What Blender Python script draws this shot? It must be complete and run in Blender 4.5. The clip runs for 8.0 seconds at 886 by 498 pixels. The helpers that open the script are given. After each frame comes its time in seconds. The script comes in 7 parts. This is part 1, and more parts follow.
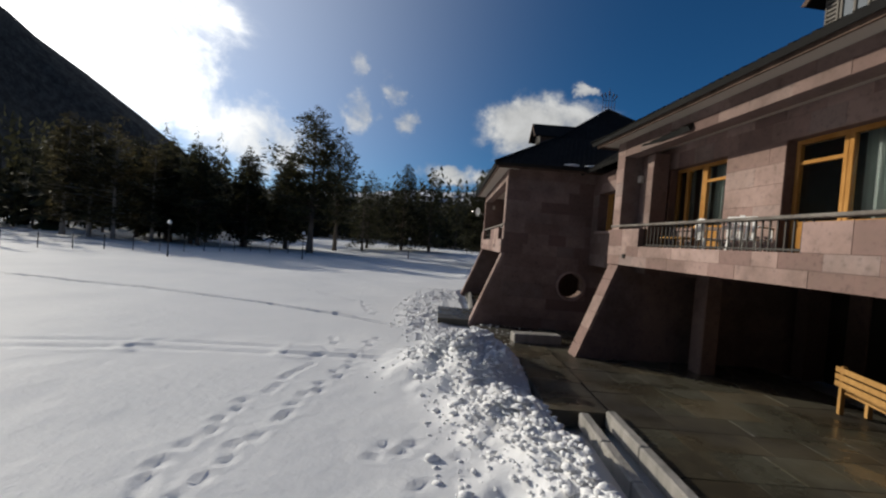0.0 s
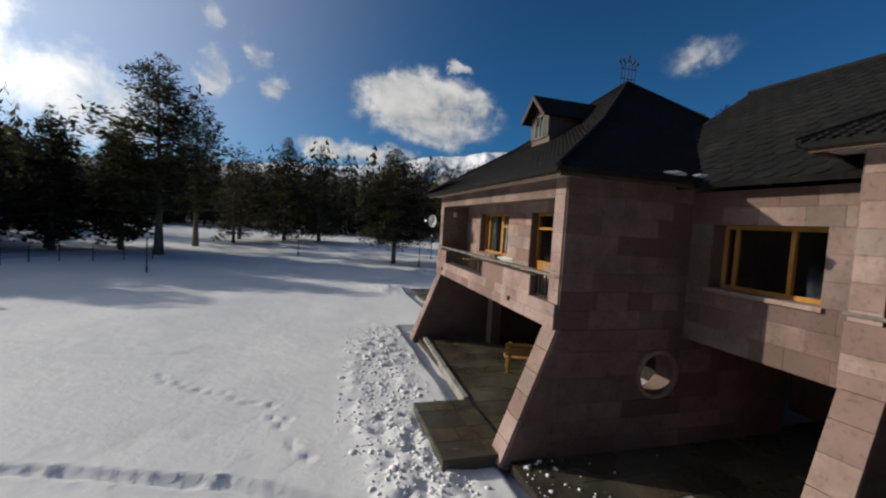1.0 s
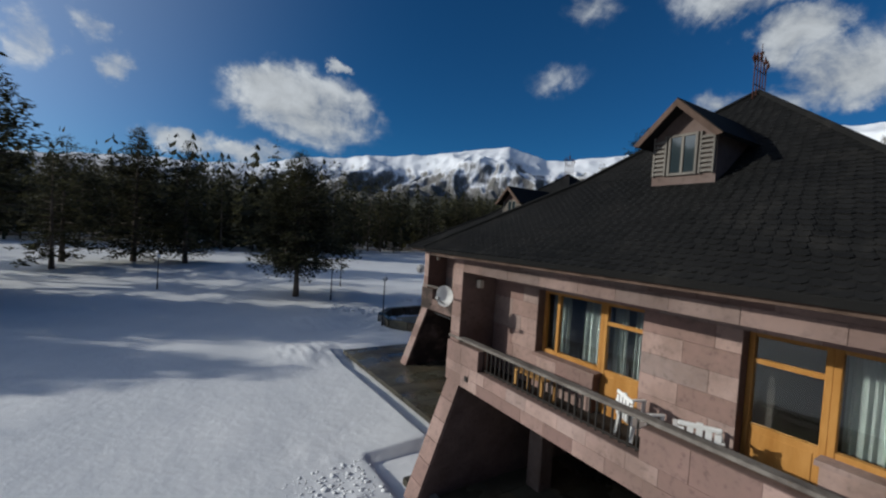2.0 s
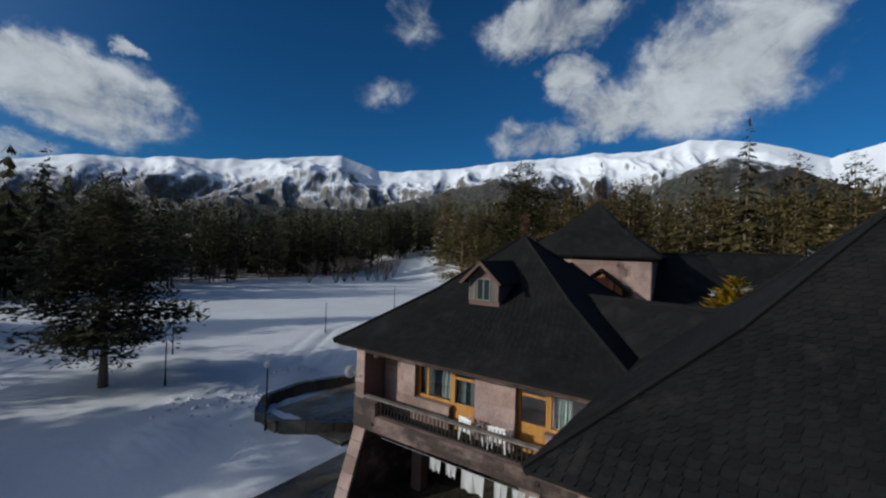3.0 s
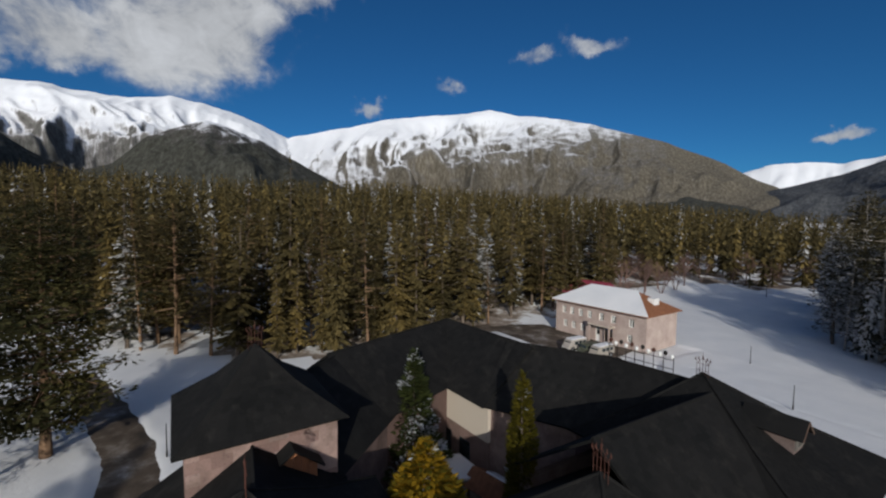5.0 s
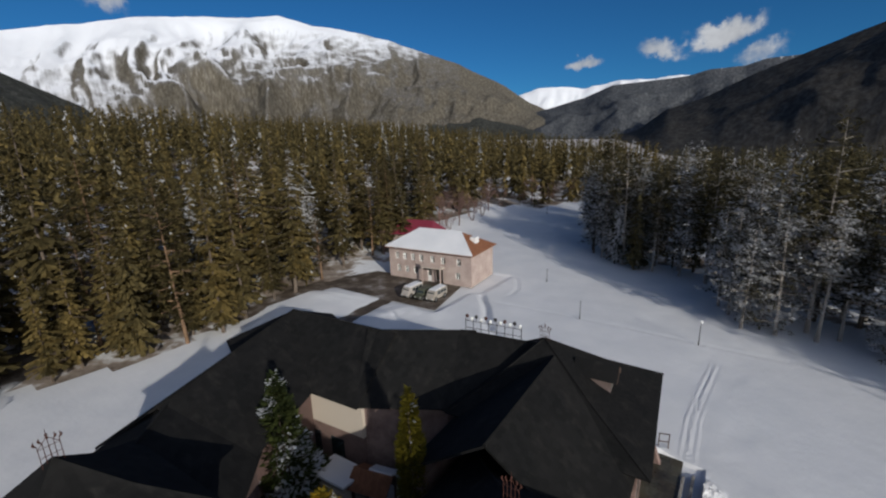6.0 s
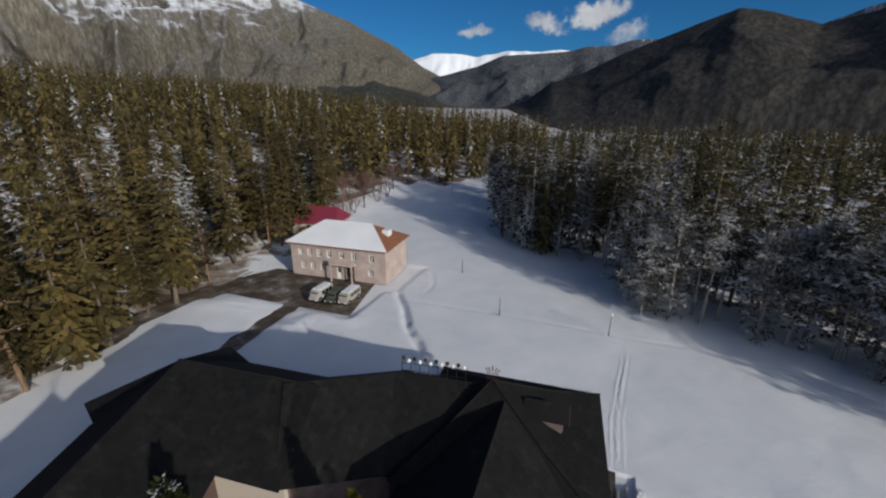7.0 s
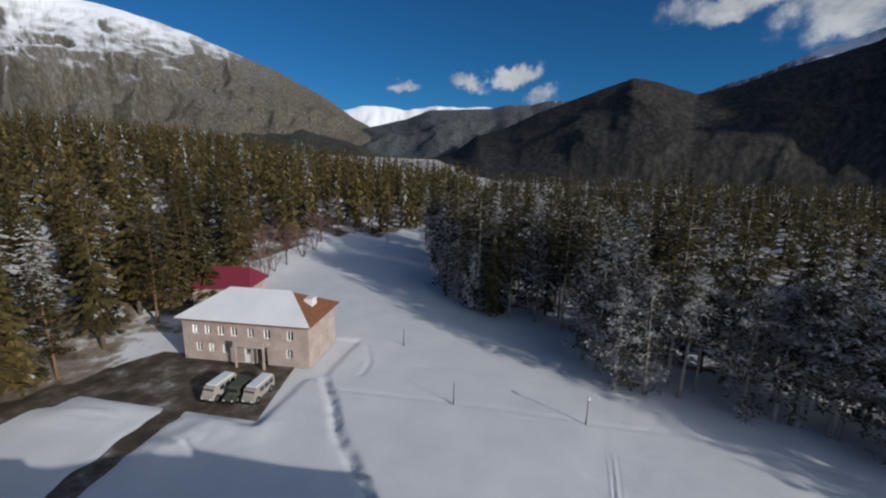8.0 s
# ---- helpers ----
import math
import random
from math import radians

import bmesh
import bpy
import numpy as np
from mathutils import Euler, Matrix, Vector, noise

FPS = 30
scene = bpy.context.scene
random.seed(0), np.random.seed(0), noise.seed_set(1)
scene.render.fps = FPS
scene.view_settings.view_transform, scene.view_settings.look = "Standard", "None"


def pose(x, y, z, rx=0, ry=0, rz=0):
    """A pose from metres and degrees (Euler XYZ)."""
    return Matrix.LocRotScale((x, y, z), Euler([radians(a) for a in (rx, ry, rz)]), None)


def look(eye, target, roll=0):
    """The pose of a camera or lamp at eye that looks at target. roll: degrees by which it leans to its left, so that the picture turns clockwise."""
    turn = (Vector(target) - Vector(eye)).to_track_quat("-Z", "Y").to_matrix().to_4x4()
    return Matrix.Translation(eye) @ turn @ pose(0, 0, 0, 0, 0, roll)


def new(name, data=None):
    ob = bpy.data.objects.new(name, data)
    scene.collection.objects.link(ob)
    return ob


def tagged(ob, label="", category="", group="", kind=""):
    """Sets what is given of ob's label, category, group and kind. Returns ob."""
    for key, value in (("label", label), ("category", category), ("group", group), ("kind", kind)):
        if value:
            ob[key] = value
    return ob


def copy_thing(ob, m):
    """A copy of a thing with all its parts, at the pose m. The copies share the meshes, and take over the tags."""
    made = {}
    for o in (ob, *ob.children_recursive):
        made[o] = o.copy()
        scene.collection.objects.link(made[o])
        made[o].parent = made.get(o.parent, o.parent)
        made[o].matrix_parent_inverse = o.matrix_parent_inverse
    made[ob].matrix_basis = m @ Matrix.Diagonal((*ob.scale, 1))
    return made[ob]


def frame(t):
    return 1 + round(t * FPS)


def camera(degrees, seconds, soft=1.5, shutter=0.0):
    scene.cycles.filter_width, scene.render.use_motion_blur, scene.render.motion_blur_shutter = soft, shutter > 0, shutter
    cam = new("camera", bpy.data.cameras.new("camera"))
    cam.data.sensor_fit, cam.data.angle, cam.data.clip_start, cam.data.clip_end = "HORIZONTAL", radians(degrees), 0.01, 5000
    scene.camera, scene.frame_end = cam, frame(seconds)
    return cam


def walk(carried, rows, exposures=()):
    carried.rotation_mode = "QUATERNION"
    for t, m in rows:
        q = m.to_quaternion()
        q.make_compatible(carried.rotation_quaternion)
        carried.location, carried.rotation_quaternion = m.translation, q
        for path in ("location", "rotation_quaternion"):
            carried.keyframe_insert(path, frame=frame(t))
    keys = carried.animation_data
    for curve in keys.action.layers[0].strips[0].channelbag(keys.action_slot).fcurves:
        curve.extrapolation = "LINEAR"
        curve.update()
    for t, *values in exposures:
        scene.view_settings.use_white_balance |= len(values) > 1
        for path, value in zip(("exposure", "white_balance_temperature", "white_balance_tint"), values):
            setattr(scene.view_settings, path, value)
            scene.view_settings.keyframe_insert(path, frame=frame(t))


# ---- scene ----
cam = camera(94.0, 8.0, soft=2.2)
PATH = [
    (0.0, -0.03, -0.16, 2.70, -0.21, -1.17, -4.59),
    (0.5, -1.23, 3.54, 3.59, -8.72, -2.79, -3.51),
    (1.0, -2.24, 7.12, 4.28, -16.73, -3.49, -3.49),
    (1.2, -2.59, 8.67, 4.48, -20.49, -3.20, -4.24),
    (2.3, -3.30, 16.38, 6.30, -38.50, -1.40, -2.66),
    (2.5, -3.39, 17.64, 6.74, -43.10, -0.82, -2.09),
    (3.0, -3.12, 20.66, 7.98, -55.54, 0.35, -1.87),
    (3.5, -3.12, 23.03, 9.86, -70.45, -0.32, -0.50),
    (4.0, -2.88, 25.43, 11.94, -88.51, -1.54, -1.68),
    (4.5, -1.68, 26.72, 13.86, -104.21, -2.68, -2.52),
    (5.0, -0.60, 27.55, 15.90, -119.18, -3.51, -0.70),
    (5.2, 0.20, 28.00, 17.00, -126.40, -6.20, -0.62),
    (6.3, 3.42, 27.45, 20.28, -149.67, -16.32, 1.59),
    (6.5, 4.31, 26.83, 20.85, -152.80, -17.69, 0.88),
    (7.0, 6.12, 24.98, 22.09, -158.73, -18.61, -0.55),
    (7.5, 8.27, 21.15, 22.32, -163.96, -16.46, -0.97),
    (8.0, 9.70, 17.03, 21.84, -168.02, -12.03, -1.62),
]
walk(cam, [(t, pose(x, y, z, 90 + pitch, roll, yaw)) for t, x, y, z, yaw, pitch, roll in PATH],
     [(0.0, 0.24, 6650, 9), (1.0, 0.30, 6750, 9), (2.5, 0.0, 5850, 7), (4.5, 0.0, 6250, 10), (6.5, 0.08, 6250, 11), (8.0, 0.08, 6100, 10)])

# ---- world, sun ----
SUN_AZ, SUN_EL = radians(-60), radians(18.8)
to_sun = Vector((math.sin(SUN_AZ) * math.cos(SUN_EL), math.cos(SUN_AZ) * math.cos(SUN_EL), math.sin(SUN_EL)))
scene.view_settings.exposure = 0.0


def direction(az, el):
    a, e = radians(az), radians(el)
    return (math.sin(a) * math.cos(e), math.cos(a) * math.cos(e), math.sin(e))


def make_world():
    world = bpy.data.worlds.new("winter_sky")
    scene.world = world
    world.use_nodes = True
    nt = world.node_tree
    nt.nodes.clear()
    N, Lk = nt.nodes.new, nt.links.new
    out, bg = N("ShaderNodeOutputWorld"), N("ShaderNodeBackground")
    sky = N("ShaderNodeTexSky")
    sky.sky_type, sky.sun_disc = "NISHITA", False
    sky.sun_elevation, sky.sun_rotation = SUN_EL, SUN_AZ
    sky.altitude, sky.air_density, sky.dust_density, sky.ozone_density = 1800, 1.0, 0.3, 4.0
    co = N("ShaderNodeTexCoord")

    def mth(op, a, b=None, c=None, clamp=False):
        n = N("ShaderNodeMath")
        n.operation, n.use_clamp = op, clamp
        for i, v in enumerate((a, b, c)):
            if v is None:
                continue
            if isinstance(v, (int, float)):
                n.inputs[i].default_value = v
            else:
                Lk(v, n.inputs[i])
        return n.outputs[0]

    def blob_of(bent, az, el, width, height, turn=0.0):
        """1 at the middle of an oval patch of cloud, 0 at its rim."""
        d, e = Vector(direction(az, el)), radians(el)
        a = radians(az)
        right = Vector((math.cos(a), -math.sin(a), 0))
        up = right.cross(d)
        c, s = math.cos(radians(turn)), math.sin(radians(turn))
        ax, ay = right * c + up * s, up * c - right * s
        got = []
        for axis, size in ((ax, width), (ay, height)):
            dot = N("ShaderNodeVectorMath")
            dot.operation = "DOT_PRODUCT"
            Lk(bent, dot.inputs[0])
            dot.inputs[1].default_value = axis / math.sin(radians(size))
            got.append(mth("POWER", dot.outputs["Value"], 2))
        front = N("ShaderNodeVectorMath")
        front.operation = "DOT_PRODUCT"
        Lk(co.outputs["Generated"], front.inputs[0])
        front.inputs[1].default_value = d
        r = mth("SUBTRACT", 1.0, mth("ADD", got[0], got[1]), clamp=True)
        return mth("MULTIPLY", r, mth("GREATER_THAN", front.outputs["Value"], 0.0))

    plain = co.outputs["Generated"]
    wn = N("ShaderNodeTexNoise")
    wn.inputs["Scale"].default_value, wn.inputs["Detail"].default_value, wn.inputs["Roughness"].default_value = 9.0, 8, 0.62
    Lk(plain, wn.inputs["Vector"])
    off = N("ShaderNodeVectorMath")
    off.operation = "SUBTRACT"
    Lk(wn.outputs["Color"], off.inputs[0])
    off.inputs[1].default_value = (0.5, 0.5, 0.5)
    warp = N("ShaderNodeVectorMath")
    warp.operation = "MULTIPLY_ADD"
    Lk(off.outputs[0], warp.inputs[0])
    warp.inputs[1].default_value = (0.17, 0.17, 0.13)
    Lk(plain, warp.inputs[2])
    bent = warp.outputs[0]
    cover = None
    for b in CLOUDS:
        v = blob_of(bent, *b[:4], *(b[4:5] or (0,)))
        v = mth("MULTIPLY", v, b[5] if len(b) > 5 else 1.0)
        cover = v if cover is None else mth("MAXIMUM", cover, v)

    def tex(scale, detail, rough, dist=0.0, stretch=1.6):
        m = N("ShaderNodeMapping")
        m.inputs["Scale"].default_value = (1, 1, stretch)
        Lk(co.outputs["Generated"], m.inputs["Vector"])
        n = N("ShaderNodeTexNoise")
        n.inputs["Scale"].default_value, n.inputs["Detail"].default_value = scale, detail
        n.inputs["Roughness"].default_value, n.inputs["Distortion"].default_value = rough, dist
        Lk(m.outputs["Vector"], n.inputs["Vector"])
        return n.outputs["Fac"]

    big, fine = tex(5.0, 12, 0.60, 0.9, 1.3), tex(17.0, 8, 0.60, 0.5, 1.3)
    n1 = mth("ADD", mth("MULTIPLY", big, 1.0), mth("MULTIPLY", fine, 0.5))
    dens = mth("ADD", mth("MULTIPLY", cover, 1.35), mth("MULTIPLY", mth("SUBTRACT", n1, 0.80), 2.9))
    dens = mth("MULTIPLY", mth("MULTIPLY", dens, 0.78, clamp=True), mth("MULTIPLY", cover, 1.8, clamp=True), clamp=True)
    dens = mth("MULTIPLY", mth("MULTIPLY", dens, dens), mth("SUBTRACT", 3.0, mth("MULTIPLY", dens, 2.0)))
    shade = mth("MAXIMUM", mth("ADD", -0.10, mth("MULTIPLY", mth("ADD", big, mth("MULTIPLY", fine, 0.6)), 1.4)), 0.3)
    # the veil round the sun brightens towards it
    sd = N("ShaderNodeVectorMath")
    sd.operation = "DOT_PRODUCT"
    Lk(co.outputs["Generated"], sd.inputs[0])
    sd.inputs[1].default_value = to_sun
    glow = mth("POWER", mth("MAXIMUM", sd.outputs["Value"], 0.0), 9.0)
    lum = mth("ADD", mth("MULTIPLY", shade, CLOUD_LIGHT), mth("MULTIPLY", glow, GLOW))
    cloud = N("ShaderNodeCombineColor")
    for i, k in enumerate((0.96, 0.98, 1.0)):
        Lk(mth("MULTIPLY", lum, k), cloud.inputs[i])
    tint = N("ShaderNodeMix")
    tint.data_type, tint.blend_type = "RGBA", "MULTIPLY"
    tint.inputs["Factor"].default_value = 1.0
    haze = mth("MULTIPLY", mth("POWER", mth("MAXIMUM", sd.outputs["Value"], 0.0), 4.0), HAZE)
    veil = N("ShaderNodeMix")
    veil.data_type, veil.blend_type = "RGBA", "ADD"
    veil.inputs["Factor"].default_value = 1.0
    Lk(sky.outputs[0], tint.inputs["A"])
    Lk(tint.outputs["Result"], veil.inputs["A"])
    Lk(haze, veil.inputs["B"])
    tint.inputs["B"].default_value = (0.27, 0.74, 1.0, 1)
    mix = N("ShaderNodeMix")
    mix.data_type = "RGBA"
    Lk(dens, mix.inputs["Factor"])
    Lk(veil.outputs["Result"], mix.inputs["A"])
    Lk(cloud.outputs[0], mix.inputs["B"])
    Lk(mix.outputs["Result"], bg.inputs["Color"])
    bg.inputs["Strength"].default_value = SKY
    Lk(bg.outputs[0], out.inputs["Surface"])


# az, el, half width, half height, turn, weight
CLOUDS = [
    (-46, 20, 22, 15, 10), (-26, 11, 11, 6, -8), (-38, 17, 12, 11), (-44, 28, 18, 14), (-70, 22, 30, 20),
    (-13, 22, 1.9, 2.1, 0, 0.7), (-13, 16, 2.9, 4.4, -12, 0.8), (-6, 16, 2.4, 2.2, 0, 0.7), (-9, 19, 1.8, 2.6, 30, 0.6), (14, 14.6, 11.5, 5.6, -4), (10, 16, 6, 4.4), (17, 20.5, 2.0, 1.3, 0, 0.8), (1, 9, 5.5, 1.8, 0, 0.8), (8, 8.4, 6, 1.8, 0, 0.7),
    (50, 28.5, 4.6, 4.8, -20, 0.6), (47, 20.5, 5.6, 2.4, 10, 0.48), (69.5, 28.5, 11.5, 4.8, 5), (72, 22, 5.8, 3.8), (68, 15.5, 8.4, 3.4), (76, 18, 6.4, 4.4), (90, 22, 13.5, 8.5, 25), (99, 28.5, 9.5, 5.2, 20), (84, 19, 8, 6, 0, 0.9),
    (110, 15, 2.4, 1.3, 0, 0.7), (131, 21, 3.2, 1.7, 0, 0.7), (120, 18, 3.2, 1.1, 0, 0.6), (138, 22, 3.9, 1.9, 0, 0.7),
    (163, 9.6, 2.5, 1.3, 0, 0.9), (171, 10, 4.0, 1.4, 0, 0.8), (178, 11.5, 4.6, 1.9), (181, 8.6, 3.2, 1.3, 0, 0.7), (-158, 17, 9.5, 2.6, 8), (-150, 15, 6.5, 4.2, 10), (-130, 24, 20, 10),
]
SKY, CLOUD_LIGHT, GLOW, HAZE = 0.056, 7.4, 42.0, 11.0
make_world()
sun = new("sun", bpy.data.lights.new("sun", "SUN"))
sun.data.energy, sun.data.angle, sun.data.color = 3.15, radians(0.6), (1.0, 0.93, 0.80)
sun.matrix_world = look(to_sun * 500, (0, 0, 0))

# ---- materials ----
def material(name, color, rough=0.8, metal=0.0, spec=0.3):
    m = bpy.data.materials.new(name)
    m.use_nodes = True
    b = m.node_tree.nodes["Principled BSDF"]
    b.inputs["Base Color"].default_value = (*color, 1)
    b.inputs["Roughness"].default_value, b.inputs["Metallic"].default_value = rough, metal
    b.inputs["Specular IOR Level"].default_value = spec
    return m


def noise_node(m, scale, detail=6, rough=0.55, stretch=(1, 1, 1), world=True, flow=False):
    nt = m.node_tree
    tc, mp, n = nt.nodes.new("ShaderNodeNewGeometry" if world and not flow else "ShaderNodeTexCoord"), nt.nodes.new("ShaderNodeMapping"), nt.nodes.new("ShaderNodeTexNoise")
    mp.inputs["Scale"].default_value = stretch
    n.inputs["Scale"].default_value, n.inputs["Detail"].default_value, n.inputs["Roughness"].default_value = scale, detail, rough
    nt.links.new(tc.outputs["UV" if flow else "Position" if world else "Object"], mp.inputs["Vector"])
    nt.links.new(mp.outputs["Vector"], n.inputs["Vector"])
    return n


def ramp(m, fac, stops):
    r = m.node_tree.nodes.new("ShaderNodeValToRGB")
    e = r.color_ramp.elements
    while len(e) < len(stops):
        e.new(0.5)
    for k, (p, c) in zip(e, stops):
        k.position, k.color = p, (*c, 1) if len(c) == 3 else c
    m.node_tree.links.new(fac, r.inputs["Fac"])
    return r.outputs["Color"]


def mixed(m, fac, a, b, mode="MIX"):
    n = m.node_tree.nodes.new("ShaderNodeMix")
    n.data_type, n.blend_type = "RGBA", mode
    for v, s in ((fac, n.inputs["Factor"]), (a, n.inputs["A"]), (b, n.inputs["B"])):
        if isinstance(v, (int, float)):
            s.default_value = v
        elif isinstance(v, tuple):
            s.default_value = (*v, 1)
        else:
            m.node_tree.links.new(v, s)
    return n.outputs["Result"]


def calc(m, op, a, b=None, clamp=False):
    n = m.node_tree.nodes.new("ShaderNodeMath")
    n.operation, n.use_clamp = op, clamp
    for i, v in enumerate((a, b)):
        if v is None:
            continue
        if isinstance(v, (int, float)):
            n.inputs[i].default_value = v
        else:
            m.node_tree.links.new(v, n.inputs[i])
    return n.outputs[0]


def color_of(m, socket):
    m.node_tree.links.new(socket, m.node_tree.nodes["Principled BSDF"].inputs["Base Color"])


def bump(m, height, strength=0.3, distance=0.02):
    b = m.node_tree.nodes.new("ShaderNodeBump")
    b.inputs["Strength"].default_value, b.inputs["Distance"].default_value = strength, distance
    m.node_tree.links.new(height, b.inputs["Height"])
    m.node_tree.links.new(b.outputs[0], m.node_tree.nodes["Principled BSDF"].inputs["Normal"])


def island(m):
    return m.node_tree.nodes.new("ShaderNodeNewGeometry").outputs["Random Per Island"]


def per_object(m):
    return m.node_tree.nodes.new("ShaderNodeObjectInfo").outputs["Random"]


def up_of(m):
    s = m.node_tree.nodes.new("ShaderNodeSeparateXYZ")
    m.node_tree.links.new(m.node_tree.nodes.new("ShaderNodeNewGeometry").outputs["Normal"], s.inputs[0])
    return s.outputs["Z"]


def height_of(m):
    s = m.node_tree.nodes.new("ShaderNodeSeparateXYZ")
    m.node_tree.links.new(m.node_tree.nodes.new("ShaderNodeNewGeometry").outputs["Position"], s.inputs[0])
    return s.outputs["Z"]


def make_snow():
    m = material("snow", (0.86, 0.87, 0.89), 0.75, 0, 0.25)
    a, b, c = noise_node(m, 0.25, 4), noise_node(m, 3.0, 8, 0.6), noise_node(m, 22.0, 4)
    color_of(m, ramp(m, a.outputs["Fac"], [(0.3, (0.67, 0.68, 0.70)), (0.7, (0.76, 0.76, 0.77))]))
    h = calc(m, "ADD", calc(m, "MULTIPLY", b.outputs["Fac"], 1.0), calc(m, "MULTIPLY", c.outputs["Fac"], 0.15))
    bump(m, h, 0.35, 0.08)
    return m


def make_forest_floor():
    m = material("forest_floor", (0.4, 0.35, 0.3), 0.9)
    a = noise_node(m, 0.12, 5, 0.65)
    color_of(m, ramp(m, a.outputs["Fac"], [(0.43, (0.74, 0.75, 0.77)), (0.50, (0.30, 0.25, 0.21)), (0.60, (0.10, 0.072, 0.05))]))
    bump(m, noise_node(m, 2.0, 6).outputs["Fac"], 0.4, 0.1)
    return m


def make_tuff(name, tone=1.0, soot=False):
    """Pink volcanic stone: each block its own tint, with pits and stains."""
    m = material(name, (0.4, 0.29, 0.26), 0.88, 0, 0.2)
    r = per_object(m)
    base = ramp(m, r, [(0.0, (0.175 * tone, 0.112 * tone, 0.10 * tone)), (0.35, (0.255 * tone, 0.172 * tone, 0.152 * tone)), (0.75, (0.33 * tone, 0.238 * tone, 0.212 * tone)), (1.0, (0.225 * tone, 0.175 * tone, 0.162 * tone))])
    n1, n2 = noise_node(m, 0.9, 7, 0.65), noise_node(m, 11.0, 6, 0.6)
    c = mixed(m, ramp(m, n1.outputs["Fac"], [(0.40, (0, 0, 0)), (0.62, (0.75, 0.75, 0.75))]), base, (0.15 * tone, 0.105 * tone, 0.09 * tone))
    if soot:
        smoke = noise_node(m, 0.8, 6, 0.65, (1, 1, 1.6))
        c = mixed(m, ramp(m, smoke.outputs["Fac"], [(0.36, (0.15, 0.15, 0.15)), (0.54, (0.9, 0.9, 0.9))]), c, (0.030, 0.024, 0.021))
    spots = ramp(m, n2.outputs["Fac"], [(0.30, (0.72, 0.72, 0.72)), (0.45, (1, 1, 1)), (0.75, (1.08, 1.06, 1.04))])
    color_of(m, mixed(m, 1.0, c, spots, "MULTIPLY"))
    bump(m, n2.outputs["Fac"], 0.35, 0.012)
    return m


def make_roof():
    m = material("roof_tile", (0.03, 0.031, 0.033), 0.82, 0, 0.12)
    n1, n2 = noise_node(m, 0.5, 6, 0.6), noise_node(m, 9.0, 5)
    c = ramp(m, n1.outputs["Fac"], [(0.3, (0.0068, 0.0071, 0.0073)), (0.7, (0.0132, 0.0128, 0.0124))])
    c = mixed(m, calc(m, "MULTIPLY", calc(m, "FRACT", calc(m, "ADD", island(m), per_object(m))), 0.4), c, (0.022, 0.0215, 0.021))
    worn = noise_node(m, 1.3, 8, 0.7, (1, 1, 0.35))
    c = mixed(m, ramp(m, worn.outputs["Fac"], [(0.54, (0, 0, 0)), (0.75, (0.55, 0.55, 0.55))]), c, (0.042, 0.039, 0.035))
    color_of(m, c)
    bump(m, n2.outputs["Fac"], 0.3, 0.01)
    return m


def make_leaf(name, dark, light, snowy, rime=(0.60, 0.62, 0.66)):
    """Needles: every clump its own green; on some that face up lies snow."""
    m = material(name, dark, 0.75, 0, 0.15)
    r, n = island(m), noise_node(m, 0.55, 4, 0.6)
    c = ramp(m, r, [(0.0, dark), (0.6, tuple((a + b) / 2 for a, b in zip(dark, light))), (1.0, light)])
    stand = ramp(m, noise_node(m, 0.23, 2, 0.5, (1, 1, 0.15)).outputs["Fac"], [(0.36, (0.50, 0.52, 0.55)), (0.5, (0.95, 0.95, 0.95)), (0.66, (1.45, 1.35, 1.15))])
    c = mixed(m, 1.0, c, stand, "MULTIPLY")
    c = mixed(m, calc(m, "MULTIPLY", per_object(m), 0.25), c, tuple(a * 0.55 + 0.004 for a in dark))
    up = calc(m, "GREATER_THAN", calc(m, "ABSOLUTE", up_of(m)), 0.25)
    k = calc(m, "MULTIPLY", up, calc(m, "GREATER_THAN", calc(m, "ADD", n.outputs["Fac"], calc(m, "MULTIPLY", r, 0.20)), 0.97 - snowy))
    color_of(m, mixed(m, k, c, rime))
    nt = m.node_tree
    thin, both = nt.nodes.new("ShaderNodeBsdfTranslucent"), nt.nodes.new("ShaderNodeMixShader")
    nt.links.new(nt.nodes["Principled BSDF"].inputs["Base Color"].links[0].from_socket, thin.inputs["Color"])
    both.inputs[0].default_value = 0.42
    nt.links.new(nt.nodes["Principled BSDF"].outputs[0], both.inputs[1])
    nt.links.new(thin.outputs[0], both.inputs[2])
    nt.links.new(both.outputs[0], nt.nodes["Material Output"].inputs["Surface"])
    return m


def make_bark(name, a, b):
    m = material(name, a, 0.9)
    color_of(m, ramp(m, noise_node(m, 3.0, 6, 0.6, (1, 1, 0.25)).outputs["Fac"], [(0.35, a), (0.65, b)]))
    bump(m, noise_node(m, 12.0, 5, 0.6, (1, 1, 0.2)).outputs["Fac"], 0.6, 0.03)
    return m


def make_plaster(name, a, b):
    m = material(name, a, 0.9)
    n1, n2 = noise_node(m, 0.6, 6, 0.65), noise_node(m, 5.0, 6, 0.6)
    c = ramp(m, n1.outputs["Fac"], [(0.35, a), (0.65, b)])
    color_of(m, mixed(m, 1.0, c, ramp(m, n2.outputs["Fac"], [(0.3, (0.8, 0.8, 0.8)), (0.5, (1, 1, 1))]), "MULTIPLY"))
    bump(m, n2.outputs["Fac"], 0.3, 0.01)
    return m


